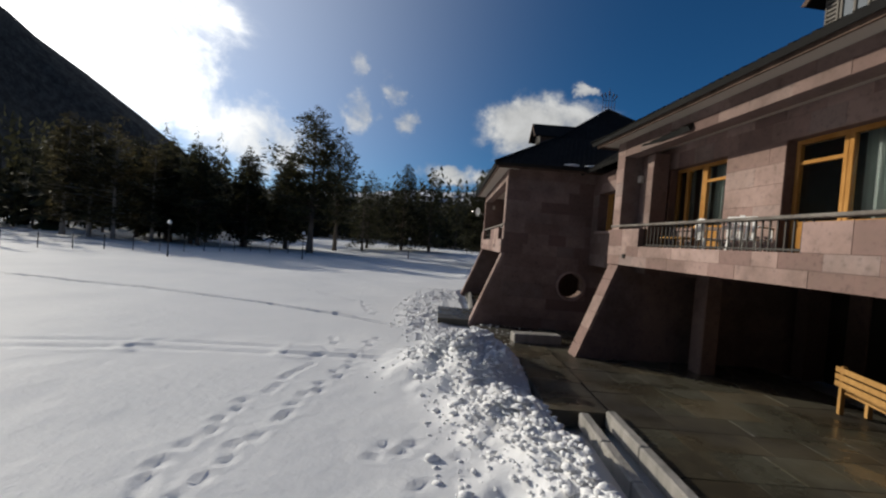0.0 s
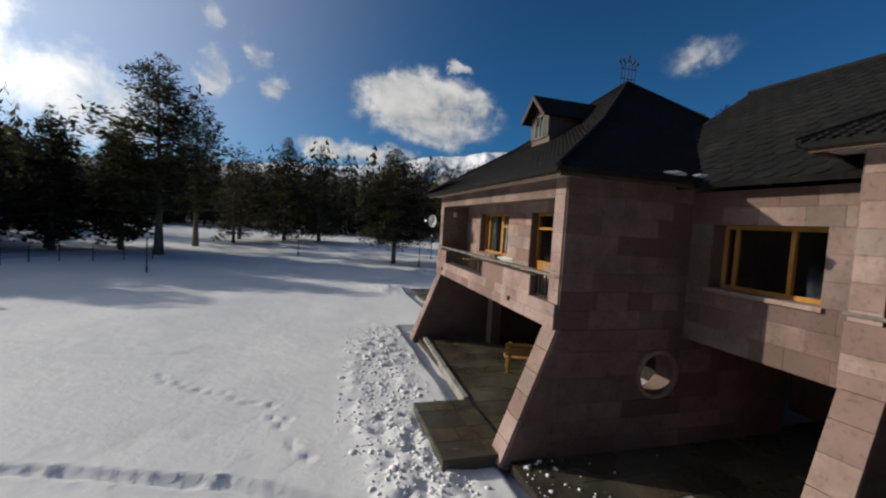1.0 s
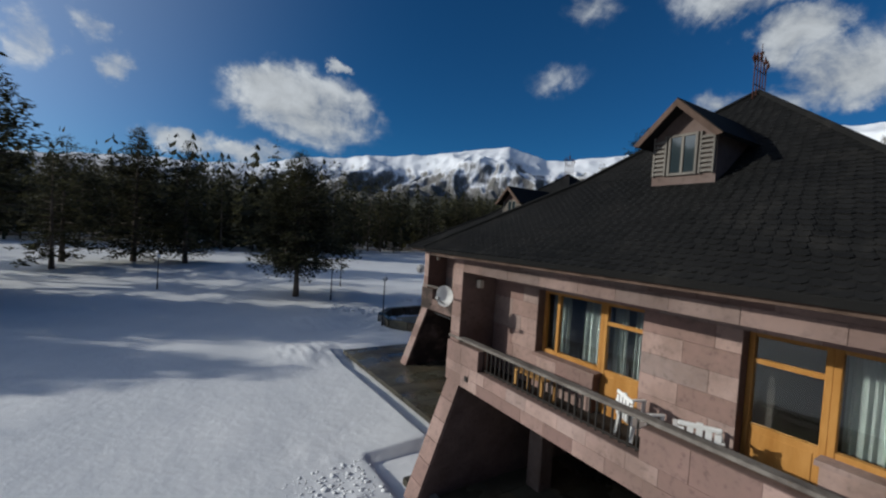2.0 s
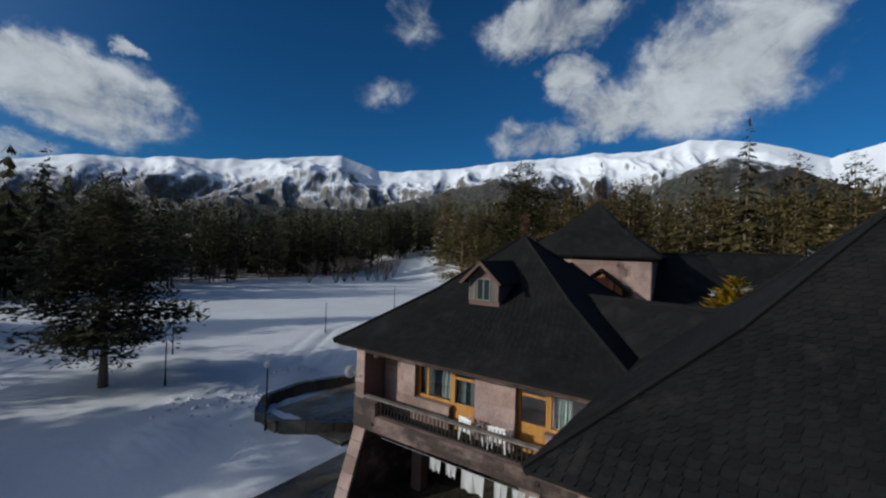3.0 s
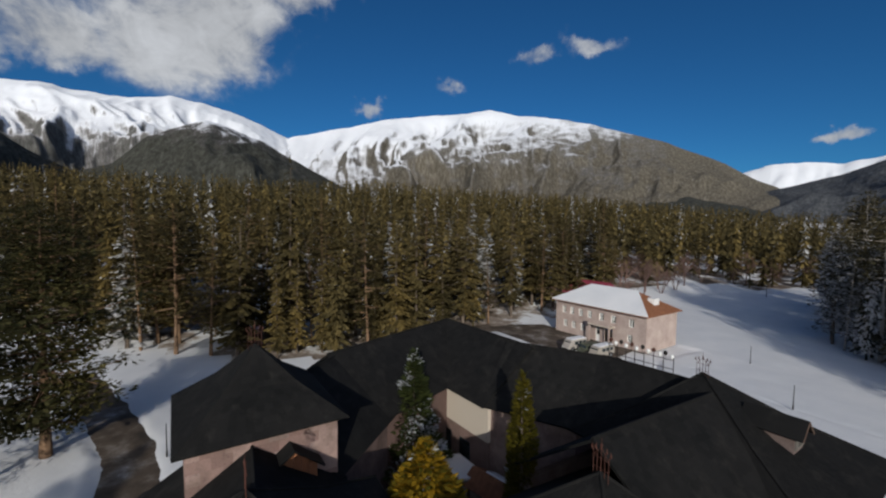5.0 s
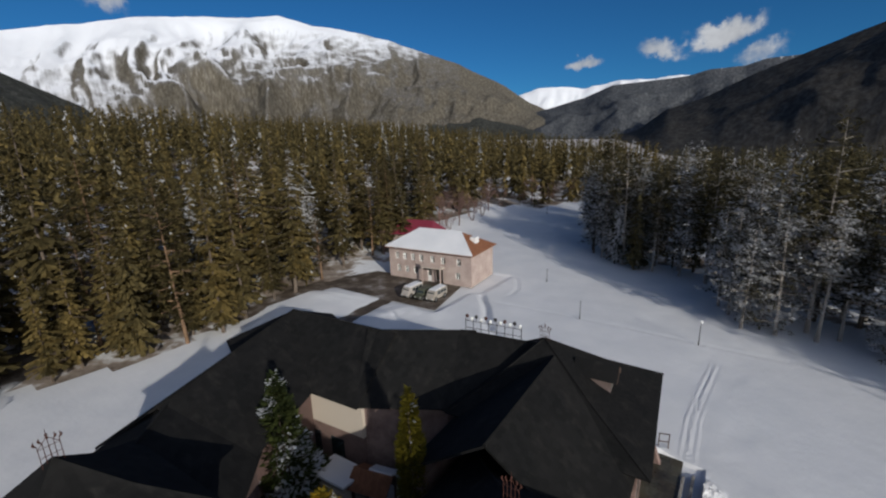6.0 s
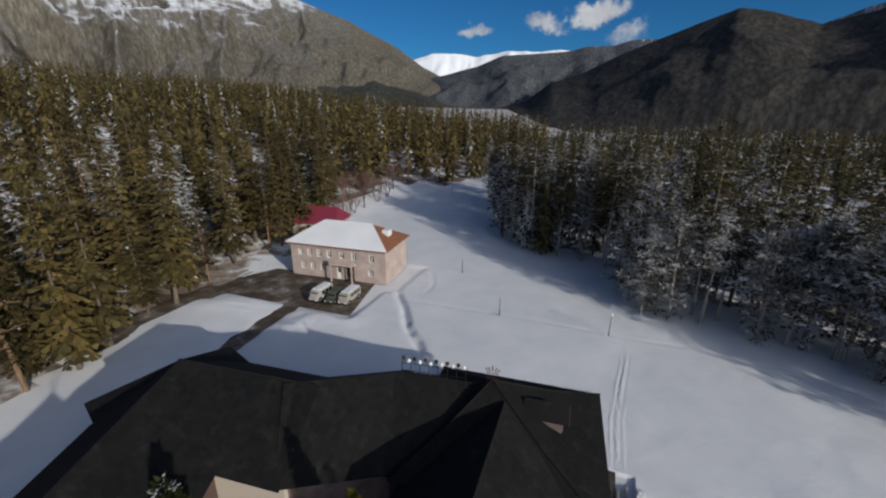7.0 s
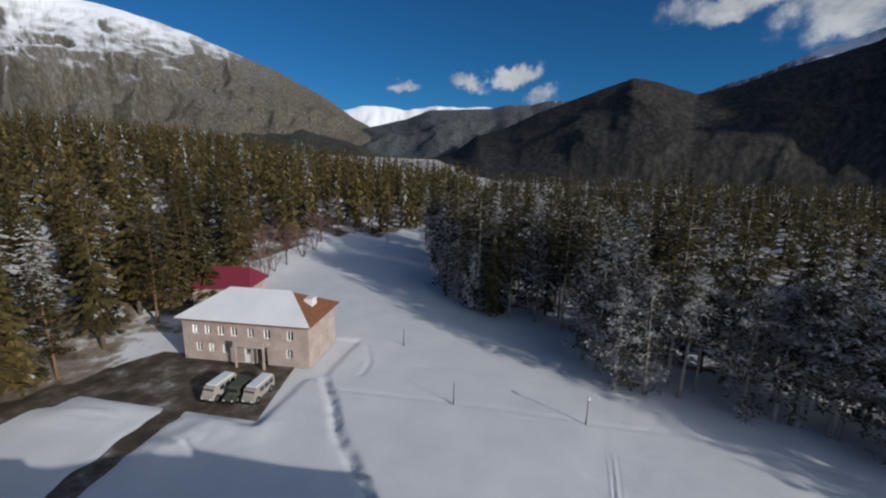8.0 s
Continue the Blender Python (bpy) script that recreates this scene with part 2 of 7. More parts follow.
def make_wet_stone(name="wet_paving", tone=1.0):
    m = material(name, (0.12, 0.105, 0.085), 0.45, 0, 0.5)
    n, wet = noise_node(m, 0.45, 6, 0.65), noise_node(m, 0.7, 7, 0.6)
    a = ramp(m, per_object(m), [(p, tuple(v * tone for v in c)) for p, c in ((0.0, (0.05, 0.044, 0.031)), (0.35, (0.105, 0.084, 0.052)), (0.7, (0.085, 0.081, 0.059)), (1.0, (0.062, 0.056, 0.040)))])
    c = mixed(m, ramp(m, n.outputs["Fac"], [(0.42, (0, 0, 0)), (0.62, (0.9, 0.9, 0.9))]), a, tuple(v * tone for v in (0.028, 0.024, 0.019)))
    # trampled slush in the hollows
    slush = ramp(m, noise_node(m, 1.1, 8, 0.7).outputs["Fac"], [(0.64, (0, 0, 0)), (0.72, (0.55, 0.55, 0.55))])
    color_of(m, mixed(m, slush, c, (0.30, 0.29, 0.28)))
    gloss = ramp(m, wet.outputs["Fac"], [(0.42, (0.16, 0.16, 0.16)), (0.58, (0.62, 0.62, 0.62))])
    m.node_tree.links.new(gloss, m.node_tree.nodes["Principled BSDF"].inputs["Roughness"])
    bump(m, noise_node(m, 14.0, 6).outputs["Fac"], 0.25, 0.01)
    return m


def make_asphalt():
    m = material("wet_asphalt", (0.05, 0.045, 0.04), 0.7, 0, 0.35)
    n = noise_node(m, 0.35, 7, 0.65)
    color_of(m, ramp(m, n.outputs["Fac"], [(0.35, (0.038, 0.030, 0.023)), (0.50, (0.095, 0.072, 0.053)), (0.60, (0.19, 0.165, 0.145)), (0.68, (0.45, 0.44, 0.44))]))
    bump(m, noise_node(m, 9.0, 6).outputs["Fac"], 0.4, 0.02)
    return m


def make_mountain(name, snowline, spread, rock, forest, snow=(0.80, 0.81, 0.84), frosty=0.5, patchy=4.6, bare_side=0.0):
    m = material(name, rock, 0.95, 0, 0.05)
    z = height_of(m)
    n1, n2, n3 = noise_node(m, 0.004, 8, 0.6), noise_node(m, 15, 12, 0.76, (1.5, 0.5, 1), flow=True), noise_node(m, 60, 6, 0.75, (1, 1, 1), flow=True)
    low = mixed(m, calc(m, "MULTIPLY", calc(m, "SUBTRACT", n3.outputs["Fac"], 0.42), 5.0, True), forest, tuple(a * 1.9 + 0.02 for a in forest))
    k = calc(m, "DIVIDE", calc(m, "SUBTRACT", z, snowline), spread)
    k = calc(m, "ADD", k, calc(m, "MULTIPLY", calc(m, "SUBTRACT", n2.outputs["Fac"], 0.5), patchy))
    k = calc(m, "ADD", k, calc(m, "MULTIPLY", calc(m, "SUBTRACT", n1.outputs["Fac"], 0.5), 1.2))
    if bare_side:
        # less snow lies towards the sunny south
        side = m.node_tree.nodes.new("ShaderNodeSeparateXYZ")
        m.node_tree.links.new(m.node_tree.nodes.new("ShaderNodeNewGeometry").outputs["Position"], side.inputs[0])
        k = calc(m, "ADD", k, calc(m, "MULTIPLY", calc(m, "ADD", side.outputs["Y"], 1650), bare_side))
    steep = calc(m, "MULTIPLY", calc(m, "SUBTRACT", up_of(m), 0.78), 5.0)
    k = calc(m, "ADD", k, steep)
    mid = mixed(m, calc(m, "MULTIPLY", calc(m, "ADD", k, 1.0), 0.8, True), low, rock)
    # frost caught in the high woods
    frost = calc(m, "MULTIPLY", calc(m, "SUBTRACT", calc(m, "ADD", n3.outputs["Fac"], calc(m, "MULTIPLY", k, 0.05)), 0.52), 6.0, True)
    frost = calc(m, "MULTIPLY", frost, calc(m, "MULTIPLY", calc(m, "ADD", k, 2.6), 0.4, True))
    mid = mixed(m, calc(m, "MULTIPLY", frost, frosty), mid, (0.42, 0.43, 0.45))
    color_of(m, mixed(m, calc(m, "MULTIPLY", calc(m, "ADD", k, 0.2), 1.3, True), mid, snow))
    bump(m, n3.outputs["Fac"], 0.16, 5.0)
    return m


SNOW, FLOOR = make_snow(), make_forest_floor()
TUFF, TUFF_LIGHT = make_tuff("pink_tuff", 0.72), make_tuff("pale_tuff", 1.1)
TUFF_SOOT = make_tuff("smoke_stained_tuff", 0.85, True)
ROOF, PAVING, ASPHALT = make_roof(), make_wet_stone(), make_asphalt()
SPRUCE = make_leaf("spruce_needles", (0.061, 0.050, 0.021), (0.212, 0.166, 0.068), 0.13)
FROSTED = make_leaf("frosted_needles", (0.055, 0.052, 0.034), (0.18, 0.162, 0.11), 0.38, (0.58, 0.58, 0.58))
DUSTED = make_leaf("dusted_needles", (0.050, 0.045, 0.024), (0.16, 0.137, 0.07), 0.14, (0.50, 0.50, 0.50))
# pines in the sun: the light is put into a lighter needle colour
PINE = make_leaf("sun_tinted_pine_leaf", (0.040, 0.042, 0.017), (0.15, 0.135, 0.05), 0.08)
# pines in shade: the shade is put into a darker needle colour
SHADY = make_leaf("shade_tinted_pine_leaf", (0.038, 0.041, 0.024), (0.10, 0.096, 0.05), 0.10)
GOLD = make_leaf("golden_needles", (0.07, 0.075, 0.012), (0.50, 0.31, 0.02), 0.22)
BARK, BARK_RED = make_bark("bark", (0.075, 0.058, 0.046), (0.17, 0.135, 0.105)), make_bark("pine_bark", (0.12, 0.075, 0.045), (0.24, 0.15, 0.09))
BARK_PALE = make_bark("frosted_bark", (0.24, 0.21, 0.18), (0.42, 0.38, 0.34))
TWIG = material("bare_twigs", (0.15, 0.092, 0.076), 0.9)
OCHRE = make_bark("ochre_paint", (0.32, 0.145, 0.03), (0.45, 0.23, 0.065))
WHITE = material("white_plastic", (0.75, 0.75, 0.74), 0.4)
GLASS = material("window_glass", (0.02, 0.03, 0.035), 0.05, 0, 0.6)
CURTAIN = material("curtain", (0.135, 0.155, 0.148), 0.9)
IRON = material("dark_iron", (0.035, 0.032, 0.03), 0.5, 0.6)
STEEL = material("grey_steel", (0.22, 0.22, 0.22), 0.45, 0.7)
RUST = material("rusty_iron", (0.07, 0.028, 0.02), 0.75, 0.2)
SHUTTER = make_bark("weathered_white_wood", (0.12, 0.11, 0.10), (0.19, 0.175, 0.155))
PINK = make_plaster("pale_pink_plaster", (0.36, 0.28, 0.25), (0.48, 0.39, 0.35))
WOOD = make_bark("bench_wood", (0.30, 0.16, 0.05), (0.46, 0.26, 0.09))
# the open hall's deep shade is painted in as near-black plaster
HALL_SHADE = make_bark("shaded_hall_plaster", (0.018, 0.015, 0.012), (0.04, 0.033, 0.027))
# the darkness of unlit rooms, put into a base colour
DARKROOM = material("unlit_room_dark", (0.05, 0.045, 0.04), 0.9)
CREAM = material("cream_plaster", (0.50, 0.44, 0.37), 0.85)
REDROOF = material("red_sheet_roof", (0.20, 0.03, 0.05), 0.5)
BROWNTILE = make_bark("brown_sheet_roof", (0.17, 0.07, 0.035), (0.26, 0.11, 0.055))


# ---- mesh helpers ----
def mesh_object(name, verts, faces, mat, parent=None, smooth=False):
    me = bpy.data.meshes.new(name)
    me.from_pydata([tuple(v) for v in verts], [], [tuple(f) for f in faces])
    for k in (mat if isinstance(mat, (list, tuple)) else [mat]):
        me.materials.append(k)
    if smooth:
        me.polygons.foreach_set("use_smooth", [True] * len(me.polygons))
    me.update()
    ob = new(name, me)
    ob.parent = parent
    return ob


def part(name, bm, mat, parent, label=""):
    me = bpy.data.meshes.new(name)
    bm.to_mesh(me)
    bm.free()
    me.materials.append(mat)
    ob = new(name, me)
    ob.parent = parent
    if label:
        ob["label"] = label
    return ob


def add_box(bm, x0, x1, y0, y1, z0, z1, bevel=0.0, m=None):
    got = bmesh.ops.create_cube(bm, size=1.0)
    bmesh.ops.scale(bm, vec=(x1 - x0, y1 - y0, z1 - z0), verts=got["verts"])
    bmesh.ops.translate(bm, vec=((x0 + x1) / 2, (y0 + y1) / 2, (z0 + z1) / 2), verts=got["verts"])
    vs = got["verts"]
    if bevel:
        es = list({e for v in vs for e in v.link_edges})
        out = bmesh.ops.bevel(bm, geom=es, offset=bevel, segments=1, affect="EDGES")
        vs = list({v for f in out["faces"] for v in f.verts} | {v for v in vs if v.is_valid})
    if m is not None:
        bmesh.ops.transform(bm, matrix=m, verts=[v for v in vs if v.is_valid])
    return vs


def box_bm(*a, bevel=0.0):
    bm = bmesh.new()
    add_box(bm, *a, bevel=bevel)
    return bm


def add_tube(bm, a, b, r, r2=None, seg=6):
    a, b = Vector(a), Vector(b)
    d = b - a
    got = bmesh.ops.create_cone(bm, cap_ends=True, segments=seg, radius1=r, radius2=r if r2 is None else r2, depth=d.length)
    m = Matrix.Translation((a + b) / 2) @ d.to_track_quat("Z", "Y").to_matrix().to_4x4()
    bmesh.ops.transform(bm, matrix=m, verts=got["verts"])
    return got["verts"]


def add_poly(bm, pts, depth):
    """A flat polygon in world or local metres, thickened by the vector depth."""
    a = [bm.verts.new(p) for p in pts]
    b = [bm.verts.new(Vector(p) + Vector(depth)) for p in pts]
    n = len(pts)
    bm.faces.new(a)
    bm.faces.new(b[::-1])
    for i in range(n):
        bm.faces.new((a[i], b[i], b[(i + 1) % n], a[(i + 1) % n]))
    bmesh.ops.recalc_face_normals(bm, faces=bm.faces)


def empty(name, m, label, category, group="", kind=""):
    ob = new(name)
    ob.matrix_world = m
    ob.empty_display_size = 0.3
    return tagged(ob, label, category, group, kind)


# ---- ground ----
rng = np.random.default_rng(5)


def step(a, b, v):
    k = np.clip((v - a) / (b - a), 0, 1)
    return k * k * (3 - 2 * k)


def fractal(x, y, scale, octaves=4, seed=0):
    """Smooth value noise for arrays."""
    out, amp, tot = np.zeros_like(x, dtype=float), 1.0, 0.0
    for o in range(octaves):
        fx, fy = x / scale * 2 ** o + 17.3 * seed + 5.1 * o, y / scale * 2 ** o - 9.7 * seed + 3.3 * o
        ix, iy = np.floor(fx), np.floor(fy)
        u, v = fx - ix, fy - iy
        u, v = u * u * (3 - 2 * u), v * v * (3 - 2 * v)

        def h(a, b):
            s = np.sin(a * 127.1 + b * 311.7 + seed * 74.7) * 43758.5453
            return s - np.floor(s)

        out += amp * ((h(ix, iy) * (1 - u) + h(ix + 1, iy) * u) * (1 - v) + (h(ix, iy + 1) * (1 - u) + h(ix + 1, iy + 1) * u) * v)
        tot += amp
        amp *= 0.5
    return out / tot


def clods(x, y, size, seed):
    """Rounded lumps of thrown snow, 0 to 1 high."""
    fx, fy = x / size, y / size
    ix, iy = np.floor(fx), np.floor(fy)
    out = np.zeros_like(fx)
    for a in (-1, 0, 1):
        for b in (-1, 0, 1):
            cx, cy = ix + a, iy + b
            s = np.sin(cx * 127.1 + cy * 311.7 + seed) * 43758.5453
            u, v, k = s - np.floor(s), s * 1.7 - np.floor(s * 1.7), s * 2.9 - np.floor(s * 2.9)
            q = ((fx - cx - u) ** 2 + (fy - cy - v) ** 2) / (0.45 + 0.4 * k) ** 2
            out = np.maximum(out, np.sqrt(np.clip(1 - q, 0, 1)) * (0.35 + 0.65 * k))
    return out


def lie(x, y):
    """Height of the land without its small relief."""
    x, y = np.asarray(x, float), np.asarray(y, float)
    z = 0.9 * step(48, 80, x * 0.7 + y) + 0.5 * step(60, 130, y)
    hill = np.clip((x - 52) * 0.10, 0, 26) * step(50, 75, x - 0.25 * y)
    hill = hill + np.clip((x - 50 + (y + 45) * 0.5) * 0.02, 0, 3) * step(-20, -60, y)
    return z + hill - 0.12


TRAIL = [(-60, 29), (-40, 23), (-26, 19.2), (-18.3, 17.3), (-12.4, 16.6), (-8.5, 15.6), (-6.2, 15.1), (-3.6, 14.3), (-1.3, 13.2)]
PATHS = [  # points, width, depth
    (TRAIL, 0.11, 0.15),
    ([(29, -18.1), (26.5, -15), (23.7, -10.4), (20.1, -6.5), (18.0, -4.0), (16.5, -1.5)], 0.36, 0.42),
    ([(28, -16.5), (15.5, -17.2), (10.2, -17.3), (3.6, -17.0), (-4, -17.4), (-16, -15)], 0.2, 0.08),
    ([(8, 40), (23, 50.6), (30, 51.6), (42, 55), (53, 59), (80, 72)], 0.17, 0.17), ([(8, 38.5), (25.1, 48.6), (31, 50.0), (43, 53.3), (54, 57.4), (80, 70)], 0.17, 0.17), ([(8, 41.5), (22, 51.8), (30, 53), (41, 56.5)], 0.2, 0.06),
    ([(-12, 7.9), (-6.5, 9.4), (-3.3, 9.75), (-1.2, 9.8)], 0.15, 0.028), ([(-12, 7.3), (-6.5, 8.8), (-3.3, 9.2), (-1.2, 9.3)], 0.15, 0.028),
    ([(25.6, -19.9), (25.7, -22.5), (27.6, -26.4), (29.5, -27.5)], 0.26, 0.12),
    ([(1.7, -13), (2.7, -3.8), (2.65, 2.7), (1.7, 6.4)], 0.10, 0.018), ([(2.2, -13), (3.2, -3.8), (3.1, 2.7), (2.2, 6.4)], 0.10, 0.018),
]


def along(points, gap, wobble=0.0):
    out, rest = [], 0.0
    for (x0, y0), (x1, y1) in zip(points, points[1:]):
        d = math.hypot(x1 - x0, y1 - y0)
        s = rest
        while s < d:
            k = s / d
            out.append((x0 + (x1 - x0) * k + rng.normal(0, wobble), y0 + (y1 - y0) * k + rng.normal(0, wobble), math.atan2(y1 - y0, x1 - x0)))
            s += gap
        rest = s - d
    return out


PRINTS = []
for line in ([(-2.7, 11.2), (-2.62, 8.6), (-2.85, 6.8), (-3.0, 5.0), (-3.15, 3.2), (-3.3, 0.5)], [(-1.7, 11.2), (-1.9, 8.2), (-2.2, 6.0), (-2.5, 3.9), (-2.9, 0.5)],
             [(-6.2, 19.4), (-5, 18.2), (-3.2, 17.0), (-2.6, 15.6), (-2.3, 14.6)], [(2.4, -13), (2.9, -4), (2.9, 3), (1.9, 7)], [(29, -18.1), (26.5, -15), (23.7, -10.4), (20.1, -6.5), (18.0, -4.0), (16.5, -1.5)]):
    PRINTS += along(line, 0.36, 0.09)
PRINTS += [(-0.67, 5.13, 0.4), (-0.35, 5.3, 0.4), (-0.19, 5.53, 0.5), (-0.05, 4.57, 0.8), (0.45, 5.2, 0.2), (0.7, 6.0, 0.5), (-0.6, 5.4, 1.0)]
# cleared snow thrown up beside the terraces: x, y, radius, height
HEAPS = [(0.5, 8.9, 1.1, 0.85), (1.0, 8.1, 0.8, 0.55), (1.35, 9.6, 0.6, 0.4), (1.25, 6.4, 0.7, 0.4), (1.7, 5.4, 0.6, 0.4), (2.0, 4.5, 0.6, 0.35), (1.9, 3.4, 0.7, 0.4),
         (2.2, 33.5, 1.2, 0.25),
         (13.0, 42.7, 1.3, 0.8), (18, 39.6, 0.8, 0.6), (20, 40.8, 0.7, 0.6), (22.5, 41.5, 0.7, 0.6), (24, 39.6, 0.7, 0.6), (25.8, 38.7, 0.7, 0.55), (27, 36.5, 0.8, 0.5), (16.8, 38.3, 0.8, 0.6), (26.9, 47.9, 0.8, 0.5), (26, 46.6, 0.6, 0.5), (9.6, 37.4, 1.9, 0.45), (9, 41, 1.2, 0.4), (7, 42.5, 1.2, 0.35), (4.5, 39.5, 1.4, 0.35),
         (6.0, 0.6, 0.7, 0.4), (4.6, 1.6, 0.7, 0.4), (3.9, 3.2, 0.7, 0.35), (30.2, -9.6, 1.5, 0.22), (34, -9.3, 1.8, 0.2), (43.5, -8.3, 1.8, 0.22), (47, -7.4, 1.6, 0.2), (35.5, -6.5, 1.2, 0.25)]


def axis(fine0, fine1, gap, far):
    v = list(np.arange(fine0, fine1, gap))
    d, p = gap, fine1
    while p < far:
        v.append(p)
        d = min(d * 1.12, 400) if p > fine1 + 34 else min(d * 1.06, 0.34)
        p += d
    d, p, low = gap, fine0, []
    while p > -far:
        d = min(d * 1.12, 400) if p < fine0 - 30 else min(d * 1.06, 0.34)
        p -= d
        low.append(p)
    return np.array(low[::-1] + v)


SURFACE = []


def make_ground():
    xs, ys = axis(-8, 4.5, 0.095, 4200), axis(1.5, 23, 0.095, 4200)
    X, Y = np.meshgrid(xs, ys)
    Z = lie(X, Y)
    near = np.exp(-((X - 5) ** 2 + (Y - 15) ** 2) / 90 ** 2)
    Z += near * ((fractal(X, Y, 7.0, 3, 1) - 0.5) * 0.2 + (fractal(X, Y, 2.4, 3, 26) - 0.5) * 0.06 + (fractal(X, Y, 1.1, 3, 2) - 0.5) * 0.04)

    def window(x, y, r):
        i0, i1 = np.searchsorted(xs, (x - r, x + r))
        j0, j1 = np.searchsorted(ys, (y - r, y + r))
        return slice(j0, j1), slice(i0, i1)

    for pts, width, depth in PATHS:
        for (x0, y0), (x1, y1) in zip(pts, pts[1:]):
            r = math.hypot(x1 - x0, y1 - y0) / 2 + 3
            w = window((x0 + x1) / 2, (y0 + y1) / 2, r)
            px, py = X[w], Y[w]
            k = np.clip(((px - x0) * (x1 - x0) + (py - y0) * (y1 - y0)) / ((x1 - x0) ** 2 + (y1 - y0) ** 2), 0, 1)
            d = np.hypot(px - x0 - k * (x1 - x0), py - y0 - k * (y1 - y0)) + (fractal(px, py, 0.5, 2, 4) - 0.5) * 0.2 * width / 0.25
            Z[w] = np.minimum(Z[w], lie(px, py) + near[w] * (fractal(px, py, 7.0, 3, 1) - 0.5) * 0.16 - depth * np.exp(-(d / width) ** 2)) + 0.04 * np.exp(-((np.abs(d) - 1.9 * width) / (0.6 * width)) ** 2) * (d < 4 * width)
    for x, y, a in PRINTS:
        w = window(x, y, 0.6)
        u, v = (X[w] - x) * math.cos(a) + (Y[w] - y) * math.sin(a), -(X[w] - x) * math.sin(a) + (Y[w] - y) * math.cos(a)
        q = (u / 0.14) ** 2 + (v / 0.07) ** 2
        Z[w] += -0.044 * np.exp(-q ** 2) + 0.012 * np.exp(-((q ** 0.5 - 1.7) / 0.5) ** 2)
    for x, y, r, h in HEAPS:
        w = window(x, y, r * 2.4)
        px, py = X[w], Y[w]
        d = np.hypot(px - x, py - y) / r
        lump = 0.8 + 0.4 * fractal(px, py, 0.9, 3, 7)
        Z[w] += np.exp(-d ** 2.4) * h * lump * 0.7 + np.exp(-(d / 1.5) ** 4) * (clods(px, py, 0.42, 9) * min(0.10, 0.2 * h) + (fractal(px, py, 0.3, 3, 19) - 0.4) * 0.16)
    # the trodden strip between the open snow and the paving
    w = np.exp(-((X - np.interp(Y, (2, 9, 13, 16, 24, 33), (1.6, 1.0, -0.2, -0.6, 0.0, 2.4))) / 0.85) ** 4) * step(1, 4, Y) * step(27, 21, Y)
    j = slice(*np.searchsorted(ys, (0, 37)))
    i = slice(*np.searchsorted(xs, (-4, 6)))
    Z[j, i] += w[j, i] * (0.11 * clods(X[j, i], Y[j, i], 0.34, 12) + 0.06 * clods(X[j, i], Y[j, i], 0.2, 15) - 0.03) * step(0.25, 0.5, fractal(X[j, i], Y[j, i], 1.6, 2, 18))
    # under floors, paving and roads the snow is gone
    for x0, x1, y0, y1 in BARE:
        bank = 0.8 if x0 > 28 else 0.1
        w = (X > x0 - bank) & (X < x1 + bank) & (Y > y0 - bank) & (Y < y1 + bank)
        px, py = X[w], Y[w]
        d = np.maximum(np.maximum(x0 - px, px - x1), np.maximum(y0 - py, py - y1))
        low = np.minimum(Z[w], lie(px, py) - 0.18)
        Z[w] = low + (Z[w] - low) * step(0, bank, d + (fractal(px, py, 1.1, 2, 6) - 0.5) * bank * 0.6)
    for pts, half in ROADS:
        for (x0, y0), (x1, y1) in zip(pts, pts[1:]):
            k = np.clip(((X - x0) * (x1 - x0) + (Y - y0) * (y1 - y0)) / ((x1 - x0) ** 2 + (y1 - y0) ** 2), 0, 1)
            d = np.hypot(X - x0 - k * (x1 - x0), Y - y0 - k * (y1 - y0)) + (fractal(X, Y, 1.2, 2, 6) - 0.5) * 0.5
            low = np.minimum(Z, lie(X, Y) - 0.16)
            Z = low + (Z - low) * step(half - 0.25, half + 0.6, d)
    SURFACE.extend((xs, ys, Z))
    ny, nx = X.shape
    idx = np.arange(ny * nx).reshape(ny, nx)
    quads = np.stack([idx[:-1, :-1], idx[:-1, 1:], idx[1:, 1:], idx[1:, :-1]], -1).reshape(-1, 4)
    me = bpy.data.meshes.new("ground")
    me.from_pydata(np.stack([X, Y, Z], -1).reshape(-1, 3).tolist(), [], quads.tolist())
    me.materials.append(SNOW)
    me.materials.append(FLOOR)
    cx, cy = (X[:-1, :-1] + X[1:, 1:]).ravel() / 2, (Y[:-1, :-1] + Y[1:, 1:]).ravel() / 2
    me.polygons.foreach_set("material_index", wooded(cx, cy).astype(np.int32))
    me.polygons.foreach_set("use_smooth", [True] * len(me.polygons))
    me.update()
    return tagged(new("ground", me), "snow-covered meadow with footprints, shovelled heaps and forest floor", "ground", kind="structure")


def inside(px, py, poly):
    out = np.zeros(np.shape(px), bool)
    for (x0, y0), (x1, y1) in zip(poly, poly[1:] + poly[:1]):
        hit = ((y0 > py) != (y1 > py)) & (px < (x1 - x0) * (py - y0) / (y1 - y0 + 1e-9) + x0)
        out ^= hit
    return out


